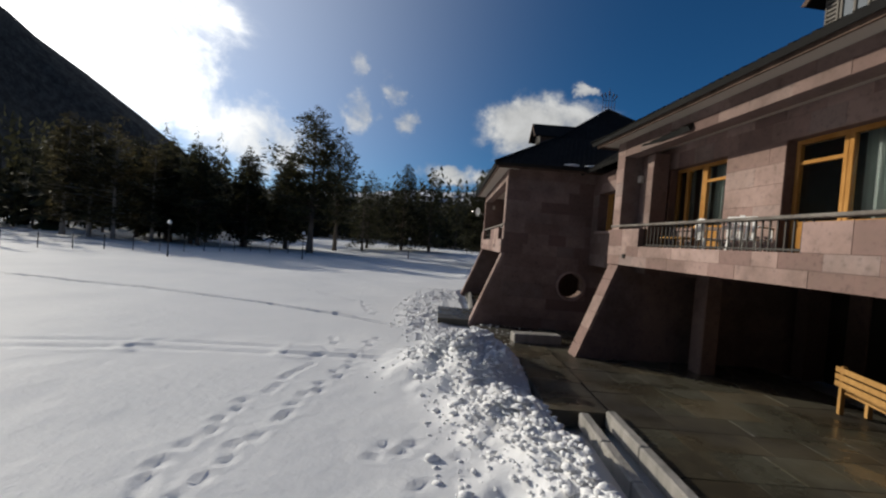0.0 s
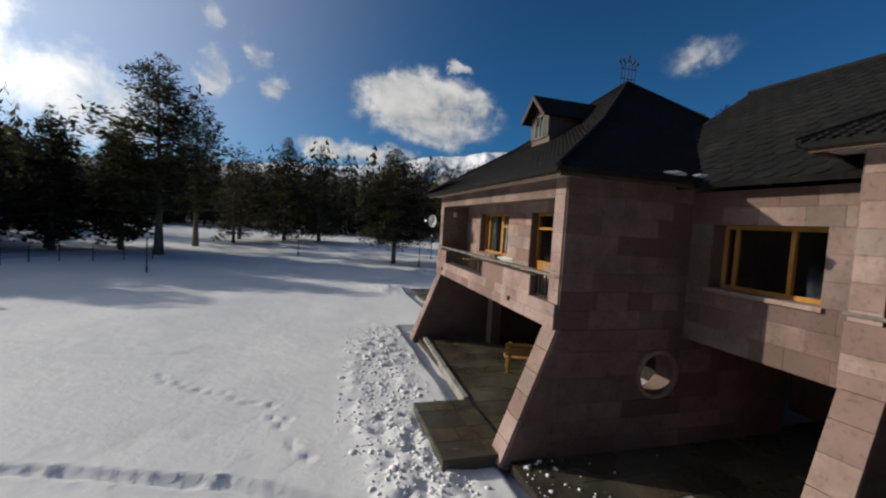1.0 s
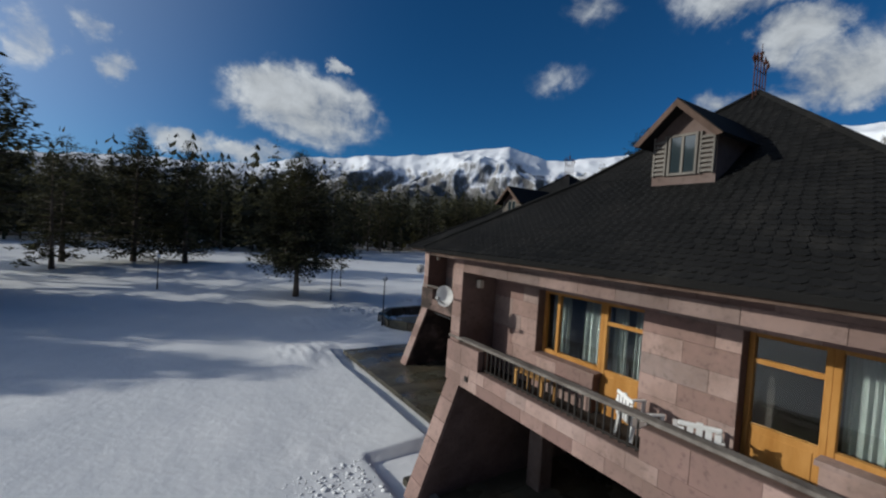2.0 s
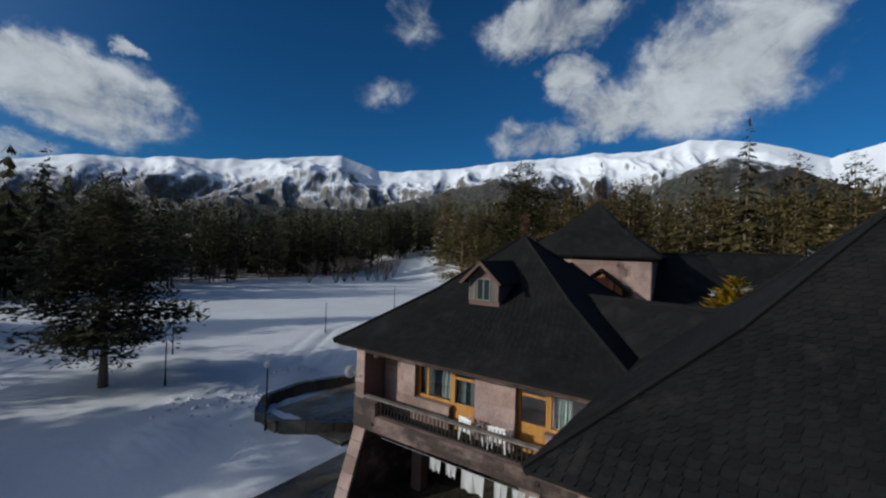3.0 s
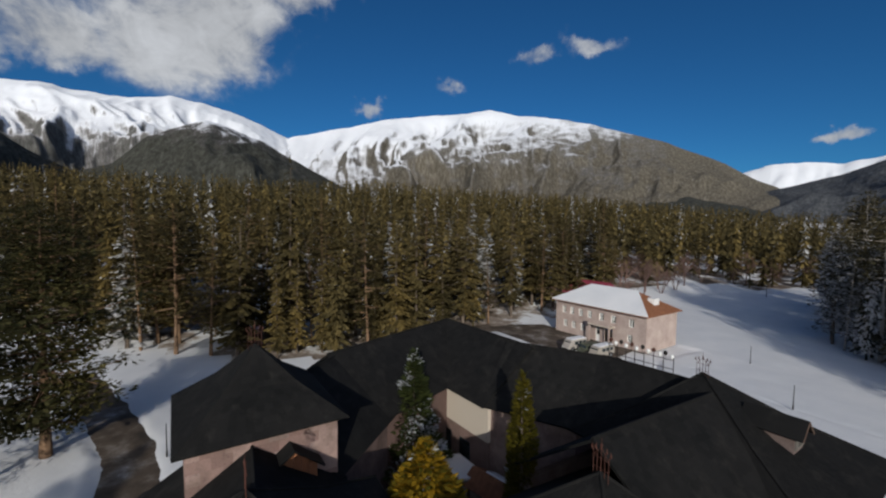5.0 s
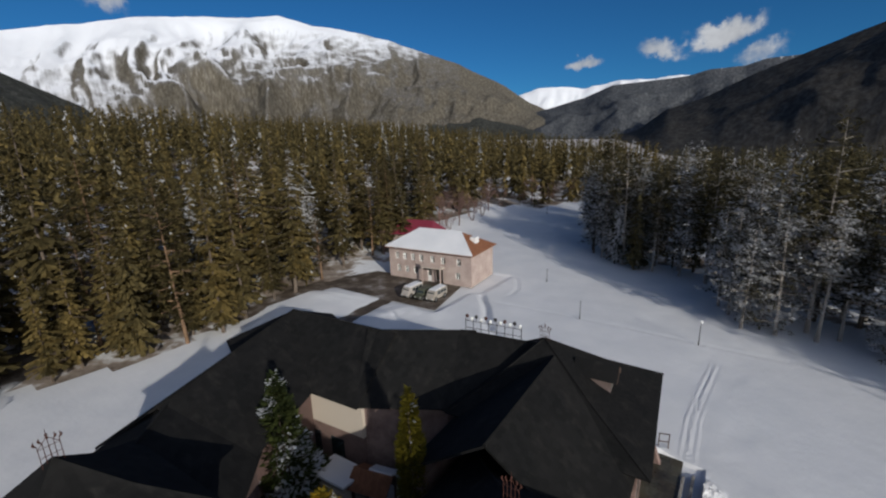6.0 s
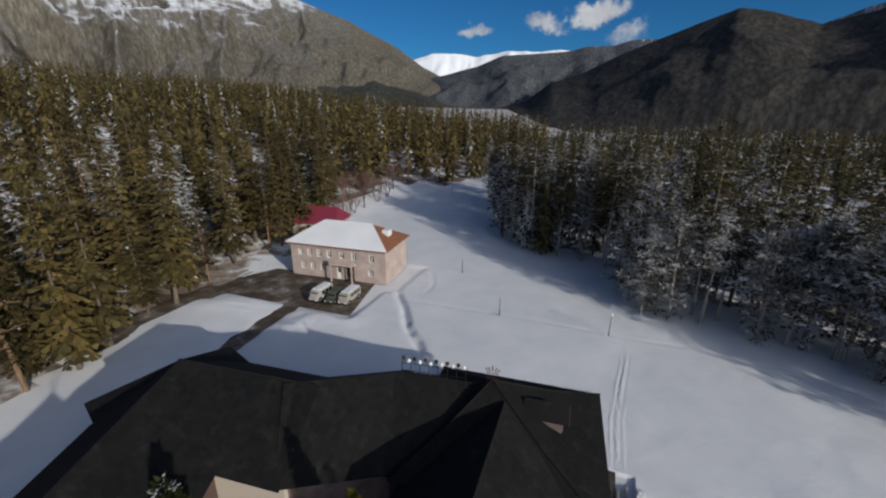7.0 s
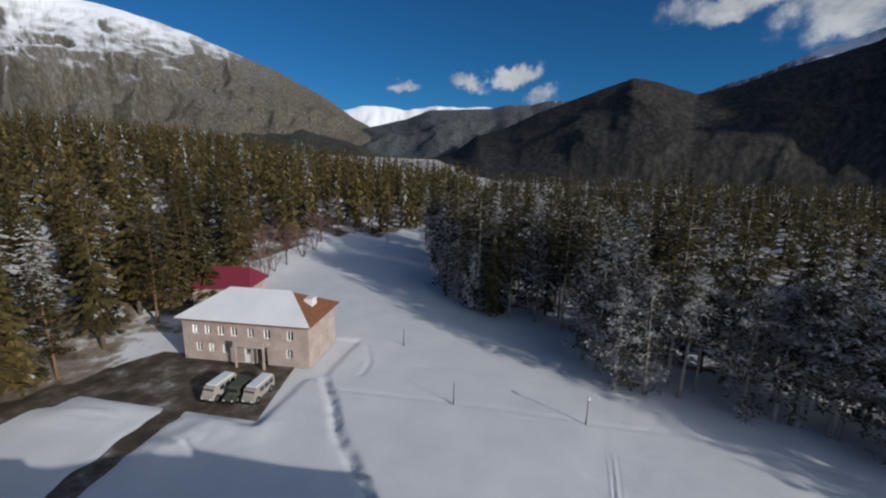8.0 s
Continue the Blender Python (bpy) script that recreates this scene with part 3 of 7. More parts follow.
# woods by their outline on the ground
WOOD_EAST = [(50, 23), (46.5, 9), (47.5, 1), (52, -6), (53, -15), (51, -24), (57, -42), (63, -55), (60, -72), (70, -84), (52, -95), (42, -125), (38, -190), (60, -420), (650, -420), (650, 300), (120, 110), (88, 84), (79, 60), (72, 46), (62, 40), (55, 33)]
WOOD_SOUTH = [(25.5, -57), (22.5, -46), (16.5, -41), (5, -36.5), (1, -25), (-4, -24), (-8, -25), (-13, -21.5), (-19, -16.5), (-26, -11), (-33, -3), (-44, 4), (-60, 9), (-420, 40), (-420, -500), (42, -500), (34, -150), (34, -128), (38, -92)]
WOOD_NORTH = [(-22, 96), (-4, 92), (12, 82), (26, 90), (36, 93), (52, 97), (82, 104), (110, 104), (300, 200), (300, 500), (-400, 500), (-400, 120), (-70, 112), (-45, 100)]
WOOD_WEST = [(-37, 54), (-48, 52), (-72, 48), (-112, 40), (-400, 60), (-400, 130), (-80, 118), (-40, 92), (-34, 66)]
WOODS = (WOOD_EAST, WOOD_SOUTH, WOOD_NORTH, WOOD_WEST)


def wooded(px, py):
    jx, jy = px + (fractal(px, py, 9, 2, 21) - 0.5) * 9, py + (fractal(px, py, 9, 2, 22) - 0.5) * 9
    out = np.zeros(np.shape(px), bool)
    for wood, e in ((WOOD_EAST, 0.5), (WOOD_SOUTH, 6), (WOOD_NORTH, 6)):
        out |= inside(jx + e, jy + e, wood) & inside(jx - e, jy + e, wood) & inside(jx + e, jy - e, wood) & inside(jx - e, jy - e, wood)
    return out | (np.hypot(px - 20, py - 10) > 210)


# bare patches (x0, x1, y0, y1) and cleared roads
BARE = [(2.0, 26, 1.5, 24), (1.2, 6, 12.2, 24), (6, 22, 22, 33), (3.2, 10, 23, 33), (31, 50, -18.5, -10.2), (2.6, 6, 3, 12), (1.6, 6, 10.9, 13.9), (29.5, 48, -27, -18), (9, 15, 33, 39), (18.5, 26, 33.5, 39)]
ROADS = [([(39.2, -12), (38.8, -9), (38.5, -2), (37.2, 4.5), (33, 11), (31, 17), (30, 24), (27.5, 32)], 0.95), ([(27, 32), (25, 35), (22, 38), (19, 37.5)], 2.2), ([(27, 32), (34, 33), (41, 35.5), (52, 40)], 1.5), ([(49, -13), (53, -6), (52, 1), (51, 6)], 2.2)]
make_ground()


def snow_clods():
    """Broken lumps of shovelled snow on the heaps and along the trodden strip."""
    r = np.random.default_rng(9)
    xs, ys, Z = SURFACE
    spots = []
    for x, y, rad, h in HEAPS[:7]:
        spots += [(x + r.normal(0, rad * 0.52), y + r.normal(0, rad * 0.52), r.choice((0.6, 0.8, 1.2))) for k in range(int(850 * rad * rad + 140))]
    for k in range(3900):
        y = r.uniform(3, 24)
        spots.append((np.interp(y, (2, 9, 13, 16, 24), (1.6, 0.7, -0.35, -0.6, 0.2)) + np.clip(r.normal(0.1, 0.55), -1.1, 1.2), y, r.choice((0.5, 0.7, 1.1))))
    for x, y, rad, h in HEAPS[8:21]:
        spots += [(x + r.normal(0, rad * 0.7), y + r.normal(0, rad * 0.7), 2.2) for k in range(60)]
    # scraps blown under the passage
    for k in range(110):
        spots.append((1.3 + r.gamma(1.2, 0.4), r.uniform(10.9, 13.6), r.choice((0.4, 0.6, 1.0))))
    bm = bmesh.new()
    bmesh.ops.create_icosphere(bm, subdivisions=1, radius=1.0)
    base = np.array([v.co[:] for v in bm.verts])
    tri = np.array([[v.index for v in f.verts] for f in bm.faces])
    bm.free()
    V, F = [], []
    for n, (x, y, k) in enumerate(spots):
        i, j = np.searchsorted(xs, x), np.searchsorted(ys, y)
        z = Z[j, i]
        if z < lie(x, y) - 0.1:
            if not 10.9 < y < 13.7:
                continue
            z = 0.01
        s = k * min(0.08, r.gamma(1.6, 0.013) + 0.014)
        p = base * r.uniform(0.72, 1.2, (len(base), 1)) * s * np.array([r.uniform(0.8, 1.5), r.uniform(0.8, 1.5), r.uniform(0.45, 0.8)])
        V.append(p + (x, y, z))
        F.append(tri + 12 * len(F))
    ob = mesh_object("snow_clods", np.concatenate(V).tolist(), np.concatenate(F).tolist(), SNOW, None, True)
    tagged(ob, "crumbled lumps of shovelled white snow", "snow", kind="stuff")


snow_clods()


# ---- mountains ----
def skyline(table, az):
    t = sorted(table)
    a, e = [p[0] for p in t], [p[1] for p in t]
    return np.interp(az, [a[-1] - 360] + a + [a[0] + 360], [e[-1]] + e + [e[0]])


def make_range(name, table, foot, crest, az0, az1, mat, label, relief, seed, rows=64, gap=0.4, rise=1.35, fold=0.55, size0=0.55):
    az = np.arange(az0, az1 + gap, gap)
    k = np.linspace(0, 1, rows)
    A, K = np.meshgrid(az, k)
    el = skyline(table, A)
    dist = foot + (crest - foot) * K
    jag = (fractal(A * 7, A * 0 + 3, 30, 5, seed) - 0.5) * 1.3
    top = np.tan(np.radians(np.maximum(el + jag * relief, 0.2))) * crest
    shape = K ** rise
    back = K >= 0.999
    X, Y = dist * np.sin(np.radians(A)), dist * np.cos(np.radians(A))
    folds = np.zeros_like(X)
    amp, size = 1.0, (crest - foot) * size0
    # spurs and gullies run down the slope
    bend = (fractal(X, Y, (crest - foot) * 0.5, 3, seed + 31) - 0.5) * (crest - foot) * 0.28
    arc, run = np.radians(A) * crest + bend, dist * 0.42 + bend * 0.3
    for o in range(7):
        n = fractal(arc + 900 * o, run - 500 * o, size, 1, seed + o)
        folds += amp * (1 - np.abs(2 * n - 1) - 0.5)
        amp, size = amp * 0.52, size * 0.5
    Z = top * (shape + fold * folds * np.clip(K * (1.025 - K) * 3.4, 0, 1)) - 8 * (1 - K)
    ny, nx = X.shape
    P = np.stack([X, Y, Z], -1).reshape(-1, 3)
    idx = np.arange(ny * nx).reshape(ny, nx)
    quads = np.stack([idx[:-1, :-1], idx[:-1, 1:], idx[1:, 1:], idx[1:, :-1]], -1).reshape(-1, 4)
    ob = mesh_object(name, P.tolist(), quads.tolist(), mat, smooth=True)
    flow = np.stack([arc - 0.7 * bend, dist * 0.36], -1).reshape(-1, 2)[quads.ravel()] / 1000
    ob.data.uv_layers.new(name="slope").data.foreach_set("uv", flow.ravel())
    return tagged(ob, label, "mountain", kind="structure")


WEST_RANGE = [(-30, 4.5), (-15, 5.0), (-4, 6.5), (4, 6.9), (10, 8.0), (16, 9.3), (21, 9.6), (29, 10.6), (35, 11.4), (41, 12.1), (46, 10.8), (51, 10.9), (57, 11.5), (62, 12.2), (66, 12.6), (71, 12.8), (78, 13.4), (83, 13.6), (86, 14.2), (90, 13.6), (94, 12.6), (98, 11.0), (101, 9.5), (105, 7), (109, 4.5), (113, 3)]
EAST_PEAK = [(87, 3), (91, 6), (95, 9.4), (99, 11.0), (104, 12.3), (108, 13.2), (112, 14.0), (118, 14.6), (122, 14.8), (125, 15.4), (129, 14.5), (134, 14.0), (138, 13.0), (143, 11.4), (147, 10.3), (150, 8.9), (153, 7.4), (156, 5.4), (159, 3.9), (164, 2.6), (182, 2)]
DISTANT = [(148, 3), (152, 5.4), (154, 6.1), (157, 6.8), (160, 6.9), (163, 6.6), (166, 7.0), (169, 7.1), (172, 7.4), (177, 7.4), (184, 7.0)]
SPUR = [(-30, 3.2), (-10, 3.2), (5, 3.8), (12, 5.0), (18, 3.8), (26, 5.0), (34, 5.2), (44, 5.6), (50, 6.8), (56, 9.0), (59, 9.6), (62, 10.9), (65, 10.6), (69, 9.8), (73, 7.6), (77, 5.4), (80, 6.6), (83, 9.3), (86, 10.8), (89, 12.0), (92, 11.4), (95, 10.4), (98, 8.6), (102, 6.6), (106, 4.4), (112, 3.6), (120, 3.4), (134, 3.6), (145, 4.4), (150, 4.0), (156, 2.6), (160, 1.5)]
VALLEY = [(150, 2.6), (155, 3.8), (158, 4.5), (161, 5.3), (163, 5.8), (166, 6.9), (168, 7.1), (171, 7.2), (174, 7.5), (176, 7.9), (179, 7.8), (181, 8.3), (186, 8.2), (190, 7.0)]
RIDGE = [(196, 7.6), (198, 8.7), (201, 9.9), (204, 10.6), (207, 11.7), (210, 12.5), (213, 13.7), (217, 15.2), (222, 17.2), (228, 17.5), (236, 14)]
# the unseen skyline from 268 to 305 is dipped to let the sun through
DARKHILL = [(162, 0.6), (166, 1.2), (169, 1.9), (172, 4.0), (174, 4.6), (177, 5.8), (180, 7.2), (183, 8.3), (187, 9.8), (191, 11.1), (194, 10.3), (198, 8.8), (202, 9.7), (206, 11.1), (209, 11.8), (212, 12.7), (216, 14.5), (221, 16.6), (240, 20), (255, 21), (268, 18), (284, 13), (300, 12), (305, 15), (308, 17.6), (311, 18.4), (313, 17.4), (315, 15.9), (318, 14.2), (321, 12.5), (324, 10.6), (327, 8.4), (330, 6.5), (333, 4.8), (337, 2.6)]
M_FAR = make_mountain("snowy_range", 430, 200, (0.22, 0.205, 0.195), (0.07, 0.068, 0.062))
M_SPUR = make_mountain("wooded_spur", 470, 150, (0.10, 0.09, 0.085), (0.034, 0.034, 0.027), frosty=0.25)
# the steep hillside's shade is put into darker wood and rock colours
M_DARK = make_mountain("shaded_wooded_hill", 900, 160, (0.052, 0.044, 0.036), (0.026, 0.024, 0.021), frosty=0.09)
M_EAST = make_mountain("snowy_east_peak", 610, 250, (0.17, 0.16, 0.15), (0.085, 0.074, 0.056), frosty=0.6, patchy=1.9, bare_side=0.0010)
make_range("snowy_mountains", WEST_RANGE, 1300, 3600, -32, 112, M_FAR, "snow-capped rocky mountain range under the clouds", 0.7, 3, 100, 0.24, 1.45, 0.24, 0.24)
make_range("snowy_east_peak", EAST_PEAK, 1250, 3500, 87, 182, M_EAST, "broad snow-capped mountain with frosted wooded flanks", 0.4, 5, 90, 0.26, 1.5, 0.21, 0.24)
make_range("distant_snow_peaks", DISTANT, 3600, 4500, 148, 184, make_mountain("distant_snow", 150, 120, (0.2, 0.19, 0.19), (0.10, 0.10, 0.105)), "distant snow-covered peaks between the hills", 0.6, 17, 50, 0.25, 1.3, 0.3, 0.5)
make_range("wooded_spurs", SPUR, 480, 2100, -30, 160, M_SPUR, "dark wooded foothills in front of the snowy range", 0.8, 8, 66, 0.4, 1.5, 0.32, 0.34)
# the air's haze is put into paler, bluer wood and rock colours
make_range("valley_hills", VALLEY, 1300, 3000, 150, 190, make_mountain("hazy_wooded_hill", 640, 170, (0.12, 0.12, 0.125), (0.055, 0.058, 0.062), frosty=0.35), "haze-tinted blue wooded hills with snowy clearings across the valley", 0.3, 21, 60, 0.3, 1.3, 0.34, 0.4)
make_range("snowy_ridge", RIDGE, 1500, 2300, 196, 236, M_FAR, "snow-edged ridge above the dark hillside", 0.4, 23, 40, 0.3, 1.3, 0.3, 0.4)
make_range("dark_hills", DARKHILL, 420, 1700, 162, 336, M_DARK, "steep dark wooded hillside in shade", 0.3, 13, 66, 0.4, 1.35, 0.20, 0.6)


# ---- stone lodge: shared pieces ----
def unit_stone():
    bm = box_bm(-0.5, 0.5, -0.5, 0.5, -0.5, 0.5)
    top = [e for e in bm.edges if all(v.co.y > 0 for v in e.verts)]
    bmesh.ops.bevel(bm, geom=top, offset=0.02, segments=1, affect="EDGES")
    me = bpy.data.meshes.new("stone")
    bm.to_mesh(me)
    bm.free()
    me.materials.append(TUFF)
    return me


STONE = unit_stone()
STONE_PALE = STONE.copy()
STONE_PALE.materials[0] = TUFF_LIGHT
STONE_SOOT = STONE.copy()
STONE_SOOT.materials[0] = TUFF_SOOT
GLASS_CLEAR = material("clear_glass", (0.9, 0.95, 0.95), 0.02, 0, 0.5)
GLASS_CLEAR.node_tree.nodes["Principled BSDF"].inputs["Transmission Weight"].default_value = 1.0
GLASS_CLEAR.node_tree.nodes["Principled BSDF"].inputs["IOR"].default_value = 1.45


def stones(parent, O, u, n, u0, u1, z0, z1, holes=(), course=0.36, length=0.62, mesh=None, seed=1):
    """Facing blocks on a wall plane: O is its origin, u runs along it, n out of it. holes: (u0, u1, z0, z1)."""
    r = random.Random(seed)
    O, u, n = Vector(O), Vector(u), Vector(n)
    zs = [z0] + [h for k in holes for h in k[2:] if z0 + 0.05 < h < z1 - 0.05] + [z1]
    zs = sorted(set(round(z, 3) for z in zs))
    rows = []
    for a, b in zip(zs, zs[1:]):
        k = max(1, round((b - a) / course))
        rows += [(a + (b - a) * i / k, a + (b - a) * (i + 1) / k) for i in range(k)]
    for i, (a, b) in enumerate(rows):
        spans = [(u0, u1)]
        for h in holes:
            if h[2] < (a + b) / 2 < h[3]:
                spans = [q for s in spans for q in ((s[0], min(s[1], h[0])), (max(s[0], h[1]), s[1])) if q[1] - q[0] > 0.04]
        for s0, s1 in spans:
            k = max(1, round((s1 - s0) / length))
            cuts = [s0] + sorted(s0 + (s1 - s0) * (j + (0.5 if i % 2 and k > 1 else 0) * 0.8 + r.uniform(-0.13, 0.13)) / k for j in range(1, k)) + [s1]
            for c0, c1 in zip(cuts, cuts[1:]):
                if c1 - c0 < 0.03:
                    continue
                st = new("stone", mesh or STONE)
                st.parent = parent
                mid = O + u * (c0 + c1) / 2 + n * (0.012 + r.uniform(0, 0.006)) + Vector((0, 0, (a + b) / 2))
                m = Matrix((u, n, (0, 0, 1))).transposed().to_4x4()
                st.matrix_basis = Matrix.Translation(mid) @ m @ Matrix.Diagonal((c1 - c0 - 0.005, 0.03, b - a - 0.005, 1))


def wall_core(name, parent, O, u, n, u0, u1, z0, z1, thick, holes=(), mat=None):
    """The body of a wall behind its facing, with openings through it."""
    bm = bmesh.new()
    u, n = Vector(u), Vector(n)
    m = Matrix.Translation(O) @ Matrix((u, -n, (0, 0, 1))).transposed().to_4x4()
    us = sorted({u0, u1} | {v for h in holes for v in h[:2]})
    zs = sorted({z0, z1} | {min(max(v, z0), z1) for h in holes for v in h[2:]})
    solid = {}
    for i in range(len(us) - 1):
        for j in range(len(zs) - 1):
            cu, cz = (us[i] + us[i + 1]) / 2, (zs[j] + zs[j + 1]) / 2
            solid[i, j] = not any(h[0] < cu < h[1] and h[2] < cz < h[3] for h in holes)
    got = {}

    def v(i, j, k):
        if (i, j, k) not in got:
            got[i, j, k] = bm.verts.new((us[i], thick * k, zs[j]))
        return got[i, j, k]

    for (i, j), full in solid.items():
        if not full:
            continue
        for k in (0, 1):
            bm.faces.new((v(i, j, k), v(i + 1, j, k), v(i + 1, j + 1, k), v(i, j + 1, k)))
        for di, dj, a, b in ((-1, 0, (i, j), (i, j + 1)), (1, 0, (i + 1, j), (i + 1, j + 1)), (0, -1, (i, j), (i + 1, j)), (0, 1, (i, j + 1), (i + 1, j + 1))):
            if not solid.get((i + di, j + dj), False):
                bm.faces.new((v(*a, 0), v(*b, 0), v(*b, 1), v(*a, 1)))
    bmesh.ops.transform(bm, matrix=m, verts=bm.verts)
    bmesh.ops.recalc_face_normals(bm, faces=bm.faces)
    return part(name, bm, mat or TUFF, parent)


def unit_tile():
    me = bpy.data.meshes.new("roof_tile")
    v = [(0.04, 0.16, 0.9), (0.3, 0, 1), (0.7, 0, 1), (0.96, 0.16, 0.9), (1, 1, 0.16), (0, 1, 0.16), (0.3, 0, -0.2), (0.7, 0, -0.2)]
    me.from_pydata(v, [], [(0, 1, 2, 3, 4, 5), (1, 6, 7, 2)])
    me.materials.append(ROOF)
    return me


TILE = unit_tile()


def tile_rows(a, b, c, d, verts, faces, course=0.24, width=0.30, lift=0.018, seed=3, single=None, budget=0):
    """Scalloped tiles on the slope a-b (eave) to d-c (top)."""
    r = random.Random(seed)
    a, b, c, d = Vector(a), Vector(b), Vector(c), Vector(d)
    up = ((c + d) - (a + b)) / 2
    n = (b - a).cross(up).normalized()
    if n.z < 0:
        n = -n
    k = max(1, int(up.length / course))
    for i in range(k):
        t0, t1 = i / k, min(1.0, (i + 1.25) / k)
        p0, p1, q0, q1 = a.lerp(d, t0), b.lerp(c, t0), a.lerp(d, t1), b.lerp(c, t1)
        L = (p1 - p0).length
        m = max(1, int(L / width))
        off = 0.5 if i % 2 else 0.0
        for j in range(-1 if off else 0, m):
            s0, s1 = max(0.0, (j + off) / m), min(1.0, (j + 1 + off) / m)
            if s1 - s0 < 0.15 / m:
                continue
            e = lift * r.uniform(0.8, 1.25)
            A, B, C, D = p0.lerp(p1, s0), p0.lerp(p1, s1), q0.lerp(q1, s1), q0.lerp(q1, s0)
            if single is not None and budget > 0:
                budget -= 1
                one = new("roof_tile", TILE)
                one.parent = single
                one.matrix_basis = Matrix.Translation(A) @ Matrix((B - A, D - A, n * e)).transposed().to_4x4()
                continue
            w = len(verts)
            verts += [A.lerp(B, 0.04) + (D - A) * 0.16 + n * e * 0.9, A.lerp(B, 0.3) + n * e, A.lerp(B, 0.7) + n * e, A.lerp(B, 0.96) + (C - B) * 0.16 + n * e * 0.9, C + n * 0.003, D + n * 0.003]
            verts += [A.lerp(B, 0.3) - n * 0.004, A.lerp(B, 0.7) - n * 0.004]
            faces += [(w, w + 1, w + 2, w + 3, w + 4, w + 5), (w + 1, w + 6, w + 7, w + 2)]


def slab(bm, pts, thick=0.10):
    """A roof slab below a slope."""
    p = [Vector(q) for q in pts]
    n = (p[1] - p[0]).cross(p[2] - p[0]).normalized()
    if n.z < 0:
        n = -n
    add_poly(bm, p, -n * thick)


def roof_part(name, slopes, parent, label="", tiles=True, width=0.30, pieces=0):
    bm = bmesh.new()
    verts, faces = [], []
    ob = part(name, bmesh.new(), ROOF, parent, label)
    for i, s in enumerate(slopes):
        a, b, c, d = (s if len(s) == 4 else (*s, s[2]))
        slab(bm, s)
        if tiles:
            tile_rows(a, b, c, d, verts, faces, width=width, course=width * 0.8, seed=i + len(verts), single=ob, budget=pieces if i == 0 else 0)
    bm.to_mesh(ob.data)
    bm.free()
    if tiles:
        t = mesh_object("tiles", verts, faces, ROOF, ob)
        tagged(t, kind="stuff")
    return ob


def window_part(parent, O, u, n, w0, w1, z0, z1, bars=(), door_panel=0.0, curtain=True, name="window", frame_mat=None, t=0.075):
    """Frame, panes, curtain; bars are the uprights, in metres along u."""
    O, u, n = Vector(O), Vector(u), Vector(n)
    m = Matrix.Translation(O) @ Matrix((u, -n, (0, 0, 1))).transposed().to_4x4()
    bm = bmesh.new()
    for x in (w0, *[q - t / 2 for q in bars], w1 - t):
        add_box(bm, x, x + t, 0, 0.09, z0, z1, 0.008)
    for z in (z0, z1 - t):
        add_box(bm, w0 + t, w1 - t, 0.004, 0.086, z, z + t)
    if door_panel:
        add_box(bm, w0 + t, w1 - t, 0.02, 0.07, z0 + t, z0 + door_panel)
        add_box(bm, w0 + t * 1.6, w1 - t * 1.6, 0.008, 0.02, z0 + t * 1.6, z0 + door_panel - t * 0.6, 0.006)
        add_box(bm, w0 + t, w1 - t, 0.01, 0.08, z0 + door_panel, z0 + door_panel + 0.05)
        add_box(bm, w0 + t, w1 - t, 0.01, 0.08, z1 - 0.42, z1 - 0.36)
    bmesh.ops.transform(bm, matrix=m, verts=bm.verts)
    bmesh.ops.recalc_face_normals(bm, faces=bm.faces)
    fr = part(name, bm, frame_mat or OCHRE, parent, "ochre-painted timber frame" if frame_mat is None else "")
    xs = [w0 + t] + list(bars) + [w1 - t]
    for a, b in zip(xs, xs[1:]):
        g = box_bm(a, b, 0.04, 0.052, z0 + (door_panel + 0.05 if door_panel else t), z1 - t)
        bmesh.ops.transform(g, matrix=m, verts=g.verts)
        p = part("pane", g, GLASS_CLEAR, fr)
        p.visible_shadow = False
    if curtain:
        for a, b in ((w0 + t, w0 + t + (w1 - w0) * 0.3), (w1 - t - (w1 - w0) * 0.34, w1 - t)):
            c = bmesh.new()
            k = 14
            low = [c.verts.new((a + (b - a) * i / k, 0.22 + 0.035 * math.sin(i * 2.4), z0 + 0.05)) for i in range(k + 1)]
            top = [c.verts.new((a + (b - a) * i / k, 0.22 + 0.025 * math.sin(i * 2.4), z1 - 0.03)) for i in range(k + 1)]
            for i in range(k):
                c.faces.new((low[i], low[i + 1], top[i + 1], top[i]))
            bmesh.ops.transform(c, matrix=m, verts=c.verts)
            part("curtain", c, CURTAIN, fr)
    return fr


